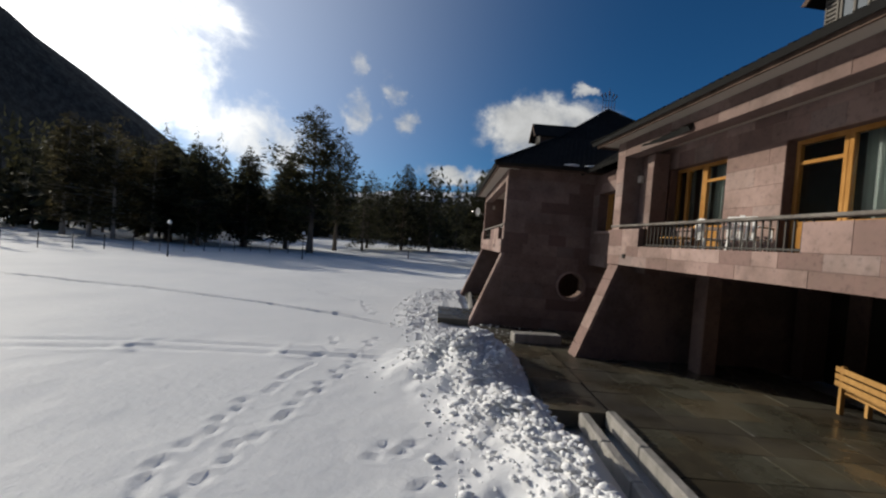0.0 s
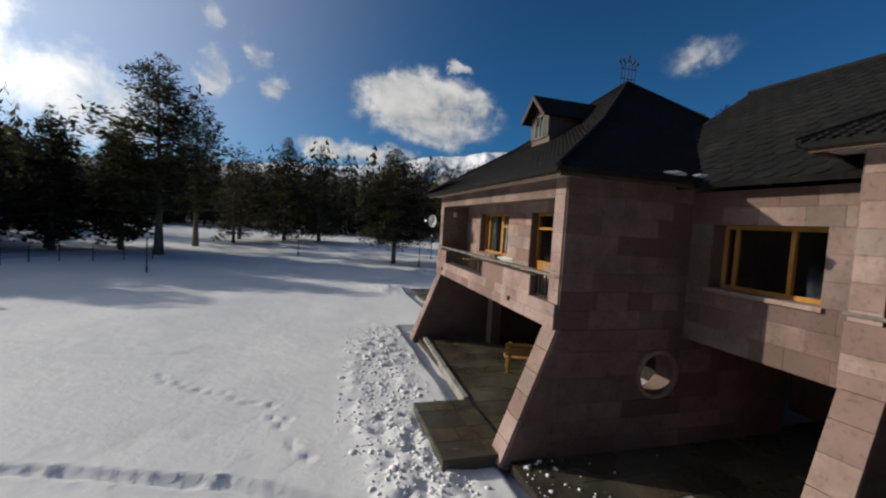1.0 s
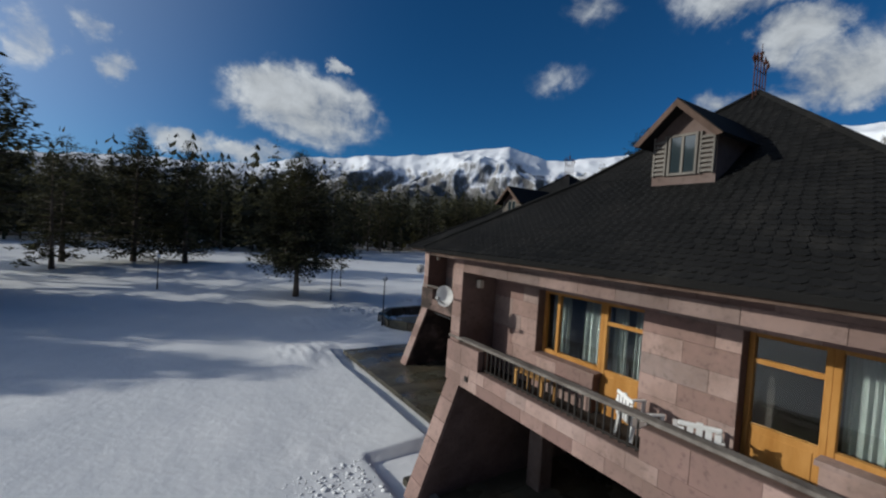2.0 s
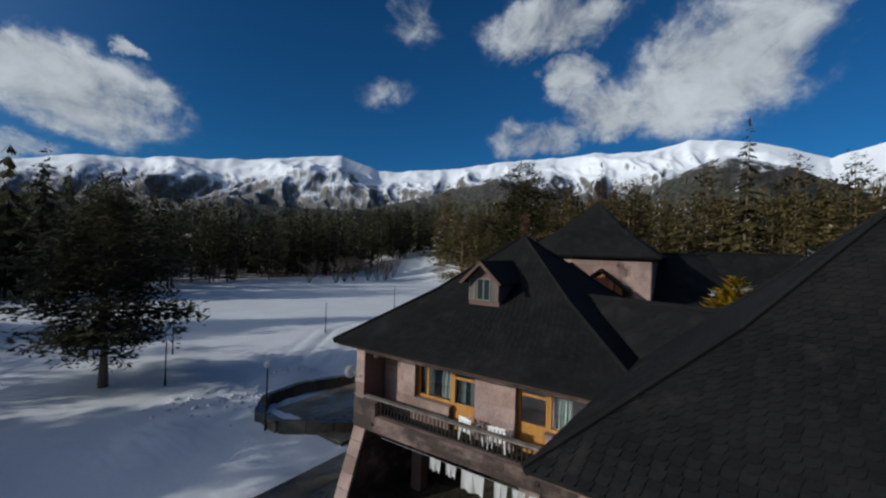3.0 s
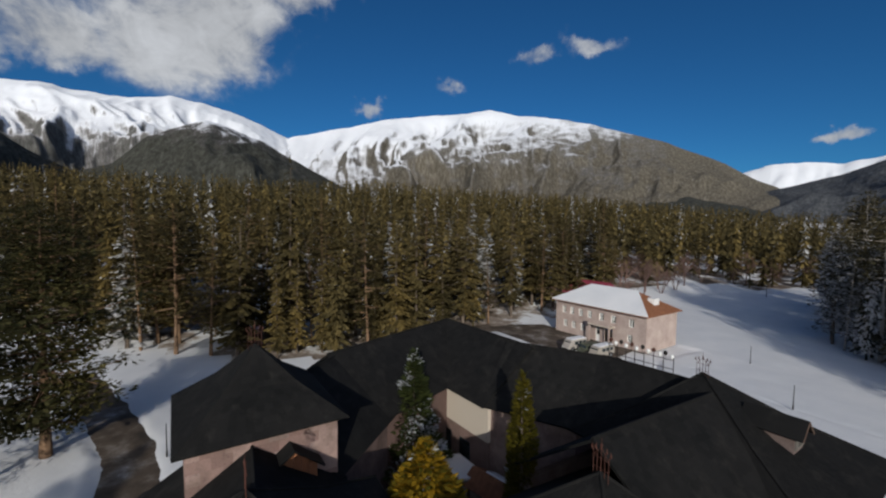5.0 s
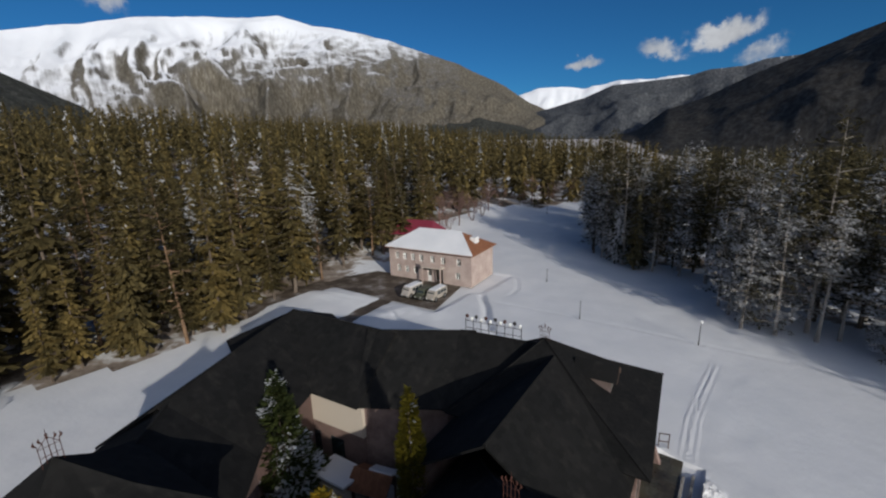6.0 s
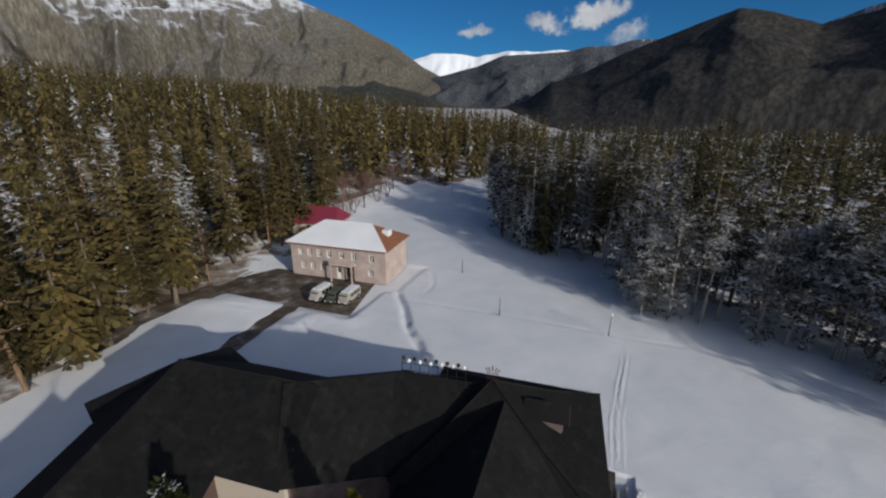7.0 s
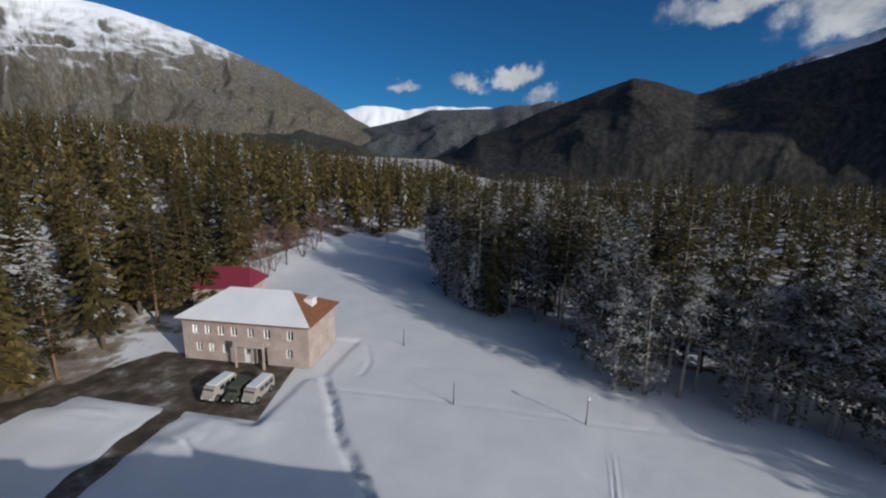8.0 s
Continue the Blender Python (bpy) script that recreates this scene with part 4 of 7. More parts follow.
def finial(parent, x, y, z):
    """A flat iron crown: a row of thin bars with leaf points and a taller spike in the middle."""
    bm = bmesh.new()
    for k in range(5):
        o = (k - 2) * 0.13
        top = 0.62 - 0.05 * abs(k - 2)
        add_tube(bm, (x, y + o, z - 0.25), (x, y + o, z + top), 0.013, 0.011, 5)
        s = 1 if k > 2 else -1 if k < 2 else 0
        add_tube(bm, (x, y + o, z + top), (x, y + o + 0.07 * s, z + top + 0.1), 0.012, 0.035, 5)
        add_tube(bm, (x, y + o + 0.07 * s, z + top + 0.1), (x, y + o + 0.04 * s, z + top + 0.22), 0.035, 0.004, 5)
    for h in (0.12, 0.42):
        add_tube(bm, (x, y - 0.27, z + h), (x, y + 0.27, z + h), 0.011, 0.011, 4)
    for s in (-1, 1):
        add_tube(bm, (x, y + 0.26 * s, z + 0.42), (x, y, z + 0.74), 0.01, 0.01, 4)
    add_tube(bm, (x, y, z - 0.2), (x, y, z + 1.0), 0.018, 0.006)
    bmesh.ops.create_icosphere(bm, subdivisions=1, radius=0.045, matrix=Matrix.Translation((x, y, z + 0.8)))
    return part("finial", bm, RUST, parent, "rusty wrought-iron crown finial")


def dormer(parent, cx, y0, z0, apex, half=0.52, shutters=True):
    """A gabled roof window facing -y: front at y0, its window's foot at z0."""
    wallz = z0 + 0.72
    d = part("dormer", bmesh.new(), TUFF, parent)
    me = d.data
    bm = bmesh.new()
    back = y0 + (apex - z0) * 1.35
    add_poly(bm, [(cx - half, y0, z0 - 0.25), (cx + half, y0, z0 - 0.25), (cx + half, y0, wallz), (cx, y0, apex - 0.12), (cx - half, y0, wallz)], (0, 0.08, 0))
    for s in (-1, 1):
        add_poly(bm, [(cx + s * half, y0 + 0.08, z0 - 0.25), (cx + s * half, y0 + 0.08, wallz), (cx + s * half, back, wallz), (cx + s * half, back, z0 + 0.2)], (-s * 0.06, 0, 0))
    bm.to_mesh(me)
    bm.free()
    w = bmesh.new()
    for x in (-0.24, -0.02, 0.2):
        add_box(w, cx + x, cx + x + 0.04, y0 - 0.05, y0 - 0.002, z0, wallz - 0.04)
    for z in (z0, wallz - 0.08):
        add_box(w, cx - 0.2, cx + 0.2, y0 - 0.047, y0 - 0.004, z, z + 0.04)
    part("dormer_frame", w, SHUTTER if shutters else RAIL, d)
    g = box_bm(cx - 0.2, cx + 0.2, y0 - 0.03, y0 - 0.012, z0 + 0.04, wallz - 0.08)
    part("pane", g, GLASS, d)
    if shutters:
        for s in (-1, 1):
            w = bmesh.new()
            x0, x1 = sorted((cx + s * 0.27, cx + s * 0.5))
            for x in (x0, x1 - 0.03):
                add_box(w, x, x + 0.03, y0 - 0.05, y0 - 0.002, z0, wallz - 0.04)
            for i in range(8):
                z = z0 + 0.02 + i * (wallz - z0 - 0.1) / 8
                add_box(w, x0 + 0.03, x1 - 0.03, y0 - 0.045, y0 - 0.006, z, z + 0.045)
            part("shutter", w, SHUTTER, d, "weathered pale louvred shutter")
    f = y0 - 0.3
    e = half + 0.2
    ez = wallz - 0.17
    rp = bmesh.new()
    for s in (-1, 1):
        slab(rp, [(cx + s * e, f, ez), (cx, f, apex), (cx, back + 0.3, apex), (cx + s * e, back + 0.3, ez)], 0.06)
    part("dormer_roof", rp, ROOF, d)
    bb = bmesh.new()
    for s in (-1, 1):
        add_poly(bb, [(cx + s * e, f - 0.02, ez - 0.02), (cx, f - 0.02, apex - 0.02), (cx, f - 0.02, apex - 0.14), (cx + s * (e - 0.1), f - 0.02, ez - 0.05)], (0, 0.03, 0))
    part("bargeboard", bb, WOOD_DARK, d)
    return d


RAIL = make_bark("weathered_rail", (0.10, 0.085, 0.075), (0.2, 0.18, 0.16))
WOOD_DARK = make_bark("brown_stained_wood", (0.06, 0.038, 0.028), (0.12, 0.078, 0.06))


def railing(parent, O, u, u0, u1, z0, z1, y):
    """A bottom rail with its balusters, each a piece of its own."""
    k = max(2, round((u1 - u0) / 0.13))
    rail = part("bottom_rail", box_bm(u0, u1, y - 0.018, y + 0.018, z0 + 0.03, z0 + 0.06), IRON, parent, "dark iron bottom rail")
    first = part("baluster", box_bm(-0.011, 0.011, -0.011, 0.011, z0, z1), IRON, rail)
    for i in range(k + 1):
        b = first if i == 0 else new("baluster", first.data)
        b.parent = rail
        b.matrix_basis = Matrix.Translation((u0 + (u1 - u0) * i / k, y, 0))
    return rail


def pavilion(M, w, peak_in, peak_at, peak_z, label, solid, rails, p1=(1.72, 4.0), p2=(5.36, 7.9), deep=6.0, shutters=True, eave=5.22, over=0.55, south=True, lift=0.0, sooty=False):
    """A stone pavilion. Local x runs along its front from the northern corner, y goes in, z up."""
    P = empty("stone_pavilion", M, label, "building", "pavilions of the lodge")
    X, Y, Z = Vector((1, 0, 0)), Vector((0, 1, 0)), Vector((0, 0, 1))
    zs, zf, zt = 2.45, 2.72, 5.18 + lift
    wt = 4.62 + lift * 0.6
    # side walls, upper floor, running out to the front plane
    for x, s in ((0, -1), (w, 1)):
        wc = wall_core("side_wall", P, (x, 0, 0), Y, X * s, 0, deep, zs, zt, 0.35)
        stones(wc, (x, 0, 0), Y, X * s, 0.0, deep, zs, zt, seed=5 + s)
        stones(wc, (x if s < 0 else x - 0.35, 0, 0), X, -Y, 0.0, 0.35, zs, zt, length=0.5, mesh=STONE_PALE, seed=9 + s)
    # recessed wall with two groups of window and door
    holes = [(p1[0], p1[1] - 0.85, 3.42, wt), (p1[1] - 0.85, p1[1], zf, wt), (p2[0], p2[0] + 0.85, zf, wt), (p2[0] + 0.85, p2[1], 3.42, wt)]
    rec = 0.95
    wc = wall_core("front_wall", P, (0, rec, 0), X, -Y, 0.35, w - 0.35, zf, zt, 0.3, holes)
    stones(wc, (0, rec, 0), X, -Y, 0.35, w - 0.35, zf, zt, holes, mesh=STONE_PALE, seed=21)
    inn = (0, rec + 0.16, 0)
    window_part(P, inn, X, -Y, *holes[0], bars=(p1[0] + 0.38,))
    window_part(P, inn, X, -Y, *holes[1], door_panel=0.72, name="balcony_door", curtain=True)
    window_part(P, inn, X, -Y, *holes[2], door_panel=0.72, name="balcony_door", curtain=False)
    window_part(P, inn, X, -Y, *holes[3], bars=(p2[1] - 0.38,))
    for h in (holes[0], holes[3]):
        part("window_sill", box_bm(h[0] - 0.04, h[1] + 0.04, rec - 0.07, rec + 0.2, h[2] - 0.06, h[2] + 0.004), TUFF_LIGHT, P)
    # added dark sheet that stands for the unlit room behind the panes
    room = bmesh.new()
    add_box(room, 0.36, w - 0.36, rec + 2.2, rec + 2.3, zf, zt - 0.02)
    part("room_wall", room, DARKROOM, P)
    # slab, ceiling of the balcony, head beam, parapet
    # slab coloured near black for the shade beneath the balcony
    part("floor_slab", box_bm(0.004, w - 0.004, 0.35, deep, zs, zf - 0.002), HALL_SHADE, P)
    part("balcony_ceiling", box_bm(0.35, w - 0.35, 0.3, deep - 0.3, 4.98 + lift, 5.08 + lift), CREAM, P, "pale plastered soffit")
    wc = wall_core("head_beam", P, (0, 0, 0), X, -Y, 0.35, w - 0.35, 4.76 + lift, zt, 0.3)
    stones(wc, (0, 0, 0), X, -Y, 0.35, w - 0.35, 4.76 + lift, zt, course=0.21, length=0.8, mesh=STONE_SOOT if sooty else STONE, seed=31)
    wc = wall_core("parapet", P, (0, -0.06, 0), X, -Y, 0.0, w, zs, 2.92, 0.26)
    stones(wc, (0, -0.06, 0), X, -Y, 0.0, w, zs, 2.92, course=0.25, mesh=STONE_SOOT if sooty else STONE_PALE, seed=41)
    for a, b in solid:
        wc = wall_core("parapet_block", P, (0, -0.06, 0), X, -Y, a, b, 2.92, 3.34, 0.26)
        stones(wc, (0, -0.06, 0), X, -Y, a, b, 2.92, 3.34, course=0.42, mesh=STONE_SOOT if sooty else STONE_PALE, seed=51)
    for a, b in rails:
        railing(P, None, X, a, b, 2.92, 3.40, 0.06)
    bm = bmesh.new()
    add_box(bm, -0.05, w + 0.02, -0.05, 0.13, 3.40, 3.455, 0.012)
    part("handrail", bm, RAIL, P, "weathered grey handrail")
    bm = bmesh.new()
    for x in (0.75, w - 2.0):
        add_box(bm, x, x + 0.11, -0.12, -0.05, 2.62, 2.73, 0.01)
    part("drain_spout", bm, IRON, P)
    # ground floor: side walls that lean out in front, open hall between columns
    for x, s in ((0.0, 1), (w - 0.45, -1)):
        bm = bmesh.new()
        if south and s < 0:
            outer = [(-0.92, -0.15), (0.05, zs - 0.003), (deep, zs - 0.003), (deep, -0.15)]
            cy, cz, rad = 2.35, 1.52, 0.42
            ring, edge = [], []
            for i in range(32):
                a = i / 32 * math.tau
                dy, dz = math.cos(a), math.sin(a)
                best = 1e9
                for (y0, z0), (y1, z1) in zip(outer, outer[1:] + outer[:1]):
                    ex, ez = y1 - y0, z1 - z0
                    den = dy * ez - dz * ex
                    if abs(den) < 1e-9:
                        continue
                    t = ((y0 - cy) * ez - (z0 - cz) * ex) / den
                    q = ((y0 - cy) * dz - (z0 - cz) * dy) / den
                    if t > 0 and -1e-6 <= q <= 1 + 1e-6:
                        best = min(best, t)
                edge.append((cy + dy * best, cz + dz * best))
                ring.append((cy + dy * rad, cz + dz * rad))
            lay = []
            for xx in (x, x + 0.45):
                lay.append(([bm.verts.new((xx, *e)) for e in edge], [bm.verts.new((xx, *e)) for e in ring]))
            for i in range(32):
                j = (i + 1) % 32
                for (E, R) in lay:
                    bm.faces.new((E[i], E[j], R[j], R[i]))
                bm.faces.new((lay[0][0][i], lay[0][0][j], lay[1][0][j], lay[1][0][i]))
                bm.faces.new((lay[0][1][i], lay[0][1][j], lay[1][1][j], lay[1][1][i]))
            for co in outer:
                for (E, R) in lay:
                    v = min(E, key=lambda q: (q.co.y - co[0]) ** 2 + (q.co.z - co[1]) ** 2)
                    v.co.y, v.co.z = co
            bmesh.ops.recalc_face_normals(bm, faces=bm.faces)
        else:
            add_poly(bm, [(x, -0.92, -0.15), (x, 0.05, zs - 0.003), (x, deep, zs - 0.003), (x, deep, -0.15)], (0.45, 0, 0))
        bw = part("buttress_wall", bm, TUFF_SOOT if sooty else TUFF, P, "leaning pink stone buttress wall with a round window" if south and s < 0 else "leaning pink stone buttress wall")
        if south and s < 0:
            stones(bw, (w, 0, 0), Y, X, 0.06, 4.6, 0.0, zs - 0.004, [(cy - 0.5, cy + 0.5, cz - 0.5, cz + 0.5)], course=0.4, length=0.75, seed=15)
        # pale coping blocks on the leaning edge
        a, b = Vector((x + 0.225, -0.92, -0.1)), Vector((x + 0.225, 0.05, zs))
        dvec = (b - a).normalized()
        for i in range(6):
            st = new("coping_stone", STONE_PALE)
            st.parent = bw
            nrm = Vector((0, -dvec.z, dvec.y))
            m = Matrix((Vector((1, 0, 0)), nrm, dvec)).transposed().to_4x4()
            Ls = (b - a).length / 6
            st.matrix_basis = Matrix.Translation(a + dvec * Ls * (i + 0.5) + nrm * 0.03) @ m @ Matrix.Diagonal((0.47, 0.08, Ls - 0.01, 1))
        if south and s < 0:
            bm = bmesh.new()
            bmesh.ops.create_cone(bm, segments=32, radius1=0.5, radius2=0.5, depth=0.06, cap_ends=False)
            got = bmesh.ops.create_cone(bm, segments=32, radius1=0.42, radius2=0.42, depth=0.06, cap_ends=False)
            bm.verts.ensure_lookup_table()
            vs = list(bm.verts)
            for k in range(2):
                lo = [v for v in vs[:64] if (v.co.z > 0) == bool(k)]
                hi = [v for v in vs[64:] if (v.co.z > 0) == bool(k)]
                lo.sort(key=lambda v: math.atan2(v.co.y, v.co.x))
                hi.sort(key=lambda v: math.atan2(v.co.y, v.co.x))
                for i in range(32):
                    bm.faces.new((lo[i], lo[(i + 1) % 32], hi[(i + 1) % 32], hi[i]))
            bmesh.ops.transform(bm, matrix=Matrix.Translation((w + 0.03, 2.35, 1.52)) @ Matrix.Rotation(radians(90), 4, "Y"), verts=bm.verts)
            bmesh.ops.recalc_face_normals(bm, faces=bm.faces)
            part("round_window_ring", bm, TUFF_LIGHT, bw, "pale stone ring round the porthole window")
    # back wall coloured near black, the hall's shade put into its plaster
    part("hall_wall", box_bm(0.45, w - 0.45, 5.4, 5.6, -0.1, zs - 0.003), HALL_SHADE, P)
    for x in (0.95, w - 1.4):
        part("column", box_bm(x, x + 0.42, 1.7, 2.12, -0.1, zs - 0.003, bevel=0.03), TUFF, P)
    # roof: a bell-cast pyramid with a dormer in its front
    L = deep + 3.4
    x0, x1, y0, y1 = -over, w + over, -over, L
    pk = Vector((peak_at, peak_in, peak_z))
    ring = [Vector((x0, y0, eave)), Vector((x1, y0, eave)), Vector((x1, y1, eave)), Vector((x0, y1, eave))]
    t = 0.5
    mid = [Vector((*(v.lerp(pk, t).xy), eave + (peak_z - eave) * (t - 0.06))) for v in ring]
    for i in range(4):
        j = (i + 1) % 4
        roof = roof_part("roof_slope", [(ring[i], ring[j], mid[j], mid[i]), (mid[i], mid[j], pk)], P, "dark charcoal tiled roof slope", True, 0.16, 300 if i == 0 and south else 0)
    for i in range(4):
        bm = bmesh.new()
        add_tube(bm, ring[i] + Vector((0, 0, 0.02)), mid[i] + Vector((0, 0, 0.03)), 0.05)
        add_tube(bm, mid[i] + Vector((0, 0, 0.03)), pk + Vector((0, 0, 0.02)), 0.05)
        part("hip_cap", bm, ROOF, P)
    bm = bmesh.new()
    add_box(bm, x0 + 0.12, x1 - 0.12, y0 + 0.12, y0 + 0.16, eave - 0.14, eave - 0.035)
    add_box(bm, x0 + 0.12, x0 + 0.16, y0 + 0.16, deep, eave - 0.14, eave - 0.035)
    add_box(bm, x1 - 0.16, x1 - 0.12, y0 + 0.16, deep, eave - 0.14, eave - 0.035)
    part("fascia", bm, WOOD_DARK, P)
    part("eaves_board", box_bm(x0 + 0.16, x1 - 0.16, y0 + 0.16, 0.3, eave - 0.09, eave - 0.05), CREAM, P)
    finial(P, pk.x, pk.y, pk.z)
    r = random.Random(int(w * 100) + int(peak_at * 10))
    for k in range(4):
        bm = bmesh.new()
        bmesh.ops.create_icosphere(bm, subdivisions=2, radius=1.0)
        for v in bm.verts:
            v.co *= r.uniform(0.85, 1.1)
        a, b = (x1 - 0.14, r.uniform(0, deep * 0.7))
        bmesh.ops.transform(bm, matrix=Matrix.Translation((a, b, eave + 0.10)) @ Matrix.Diagonal((0.1, r.uniform(0.12, 0.3), 0.05, 1)), verts=bm.verts)
        part("snow_patch", bm, SNOW, P, "remnant of snow on the eaves")
    dz = lambda y: eave + (peak_z - eave) * 0.44 * min(1, (y - y0) / (peak_in - y0) / 0.5) if (y - y0) / (peak_in - y0) < 0.5 else eave + (peak_z - eave) * (0.44 + 0.56 * ((y - y0) / (peak_in - y0) - 0.5) / 0.5)
    yd = 1.75
    dormer(P, peak_at + 0.2, yd, dz(yd) + 0.16, dz(yd) + 1.38, shutters=shutters)
    return P


def front(x, y, turn):
    """The pose of a front whose northern corner stands at x, y."""
    return pose(x, y, 0, 0, 0, -90 + turn)


PAV_B = pavilion(front(2.2, 22.1, -1.0), 8.4, 4.75, 3.75, 9.05, "pink tuff pavilion with balcony, white chairs and dark hip roof", [(0, 1.15), (4.7, 7.4)], [(1.15, 4.7), (7.4, 8.05)], eave=5.36, lift=0.14)
PAV_C = pavilion(front(6.2, 30.2, 0.0), 8.0, 5.1, 3.3, 8.65, "smoke-stained tuff pavilion with washing hung under its balcony", [(0, 0.9), (6.9, 7.6)], [(0.9, 6.9)], (1.6, 3.75), (5.0, 7.4), eave=5.1, sooty=True)
PAV_A = pavilion(front(4.45, 10.7, 5.0), 8.4, 5.4, 3.9, 8.95, "pink tuff pavilion with benches on its terrace", [(0, 1.35), (5.3, 8.05)], [(1.35, 5.3)], (0.8, 2.6), (3.9, 6.7), eave=5.66, lift=0.42)


# ---- wings between the pavilions ----
def wing(name, p0, p1, half0, half1, ridge, eave, label, z0=-0.1, over=0.45, lift=0.0, wall_mat=None, tiles=True, ext=(0, 0), court=None, sides=(1, -1)):
    """A straight range with a gabled roof from p0 to p1; half0 to its left, half1 to its right."""
    a, b = Vector((*p0, 0)), Vector((*p1, 0))
    u = (b - a).normalized()
    M = Matrix.Translation(a) @ Matrix((u, Vector((-u.y, u.x, 0)), Vector((0, 0, 1)))).transposed().to_4x4()
    L = (b - a).length
    W = empty("lodge_wing", M, label, "building", "wings of the lodge")
    e0, e1 = ext
    for s, h in ((1, half0), (-1, half1)):
        if s not in sides:
            continue
        y = s * (h - over)
        top = 3.3 if court and s > 0 else eave - 0.1
        part("wing_wall", box_bm(-e0, L + e1, min(y, y - s * 0.3), max(y, y - s * 0.3), z0 + lift, top), wall_mat or TUFF, W)
        if top == 3.3:
            part("upper_wall", box_bm(-e0, L + e1, min(y, y - s * 0.3), y + 0.02, top, eave - 0.1), court, W, "sunlit cream-plastered upper wall")
            for x in (1.0, 2.9, 4.8):
                part("courtyard_window", box_bm(x, x + 1.0, y - 0.01, y + 0.05, 0.9, 2.6, bevel=0.01), GLASS, W, "dark courtyard window")
    sl = []
    r = ridge
    sl.append(((-e0, half0, eave), (L + e1, half0, eave), (L + e1, 0, r), (-e0, 0, r)))
    sl.append(((-e0, -half1, eave), (L + e1, -half1, eave), (L + e1, 0, r), (-e0, 0, r)))
    roof = roof_part("roof", sl, W, "dark charcoal tiled gable roof", tiles, 0.36)
    bm = bmesh.new()
    add_tube(bm, (-e0, 0, r + 0.02), (L + e1, 0, r + 0.02), 0.07)
    part("ridge_cap", bm, ROOF, roof)
    return W


# A to B, with a window over a dark passage
def link_front():
    """The stone front between the two southern pavilions, with a deep window over an open passage."""
    W = empty("lodge_link", pose(4.95, 14.2, 0, 0, 0, -90), "stone link with a deep-set window above a dark passage", "building", "wings of the lodge")
    X, Y = Vector((1, 0, 0)), Vector((0, 1, 0))
    hole = (1.05, 2.9, 3.38, 4.58)
    wc = wall_core("front_wall", W, (0, 0, 0), X, -Y, 0.0, 4.4, 2.28, 5.2, 0.35, [hole])
    stones(wc, (0, 0, 0), X, -Y, 0.0, 4.4, 2.28, 5.2, [hole], seed=61)
    window_part(W, (0, 0.27, 0), X, -Y, *hole, bars=(1.3, 2.25), curtain=False)
    part("window_sill", box_bm(1.0, 2.95, -0.09, 0.2, 3.31, 3.384), TUFF_LIGHT, W)
    # added dark sheet in place of the unlit room behind the window
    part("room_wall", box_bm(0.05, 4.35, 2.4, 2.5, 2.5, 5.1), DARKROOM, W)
    part("floor_slab", box_bm(0.0, 4.4, 0.352, 6.0, 2.28, 2.5), TUFF, W)
    part("passage_wall", box_bm(-0.5, 4.9, 5.0, 5.3, -0.1, 2.278), TUFF, W)


link_front()
AB = wing("link", (9.3, 8.0), (9.1, 16.0), 4.75, 4.2, 8.4, 5.3, "stone wing roofed in dark tiles beside the courtyard", 2.3, 0.75, sides=(-1,))
BC = wing("link", (8.9, 19.5), (10.6, 25.0), 2.6, 3.0, 6.7, 5.0, "low stone wing between two pavilions")
S1 = wing("range", (9.8, 6.9), (15.4, 7.85), 4.0, 4.3, 8.35, 5.4, "southern stone range with a dark tiled roof")
S2 = wing("range", (15.0, 7.6), (19.8, 10.5), 4.0, 4.3, 8.3, 5.5, "bent stone range with a dark tiled roof", ext=(0.5, 0.8))
S3 = wing("range", (19.2, 10.45), (27.5, 11.35), 4.0, 4.3, 8.34, 5.5, "south-eastern stone range with a dark tiled roof", ext=(0.6, 0.0), court=CREAM)
E1 = wing("range", (27.5, 11.35), (23.2, 21.2), 4.1, 4.3, 8.34, 5.5, "eastern stone range with a dark tiled roof", ext=(0.0, 0.8))
N1 = wing("range", (23.6, 20.8), (18.4, 26.0), 4.0, 4.3, 8.2, 5.4, "north-eastern stone range with a dark tiled roof")
N2 = wing("range", (18.4, 26.3), (11.5, 26.6), 3.6, 3.8, 7.6, 5.2, "northern stone range with a dark tiled roof")


def hip_end(p, az, half, ridge, eave, reach, label):
    """Closes the outer corner where two ranges meet."""
    W = empty("lodge_corner", pose(p[0], p[1], 0, 0, 0, az), label, "building")
    part("corner_wall", box_bm(-half + 0.4, half - 0.4, -0.5, reach - 0.6, -0.1, eave - 0.1), TUFF, W)
    sl = [((-half, reach, eave), (half, reach, eave), (0, 0, ridge)), ((half, -1.0, eave), (half, reach, eave), (0, 0, ridge)), ((-half, -1.0, eave), (-half, reach, eave), (0, 0, ridge))]
    roof_part("roof", sl, W, "dark tiled hip", True, 0.36)


hip_end((27.5, 11.35), -110, 4.2, 8.34, 5.5, 4.3, "hipped stone corner of the eastern range")


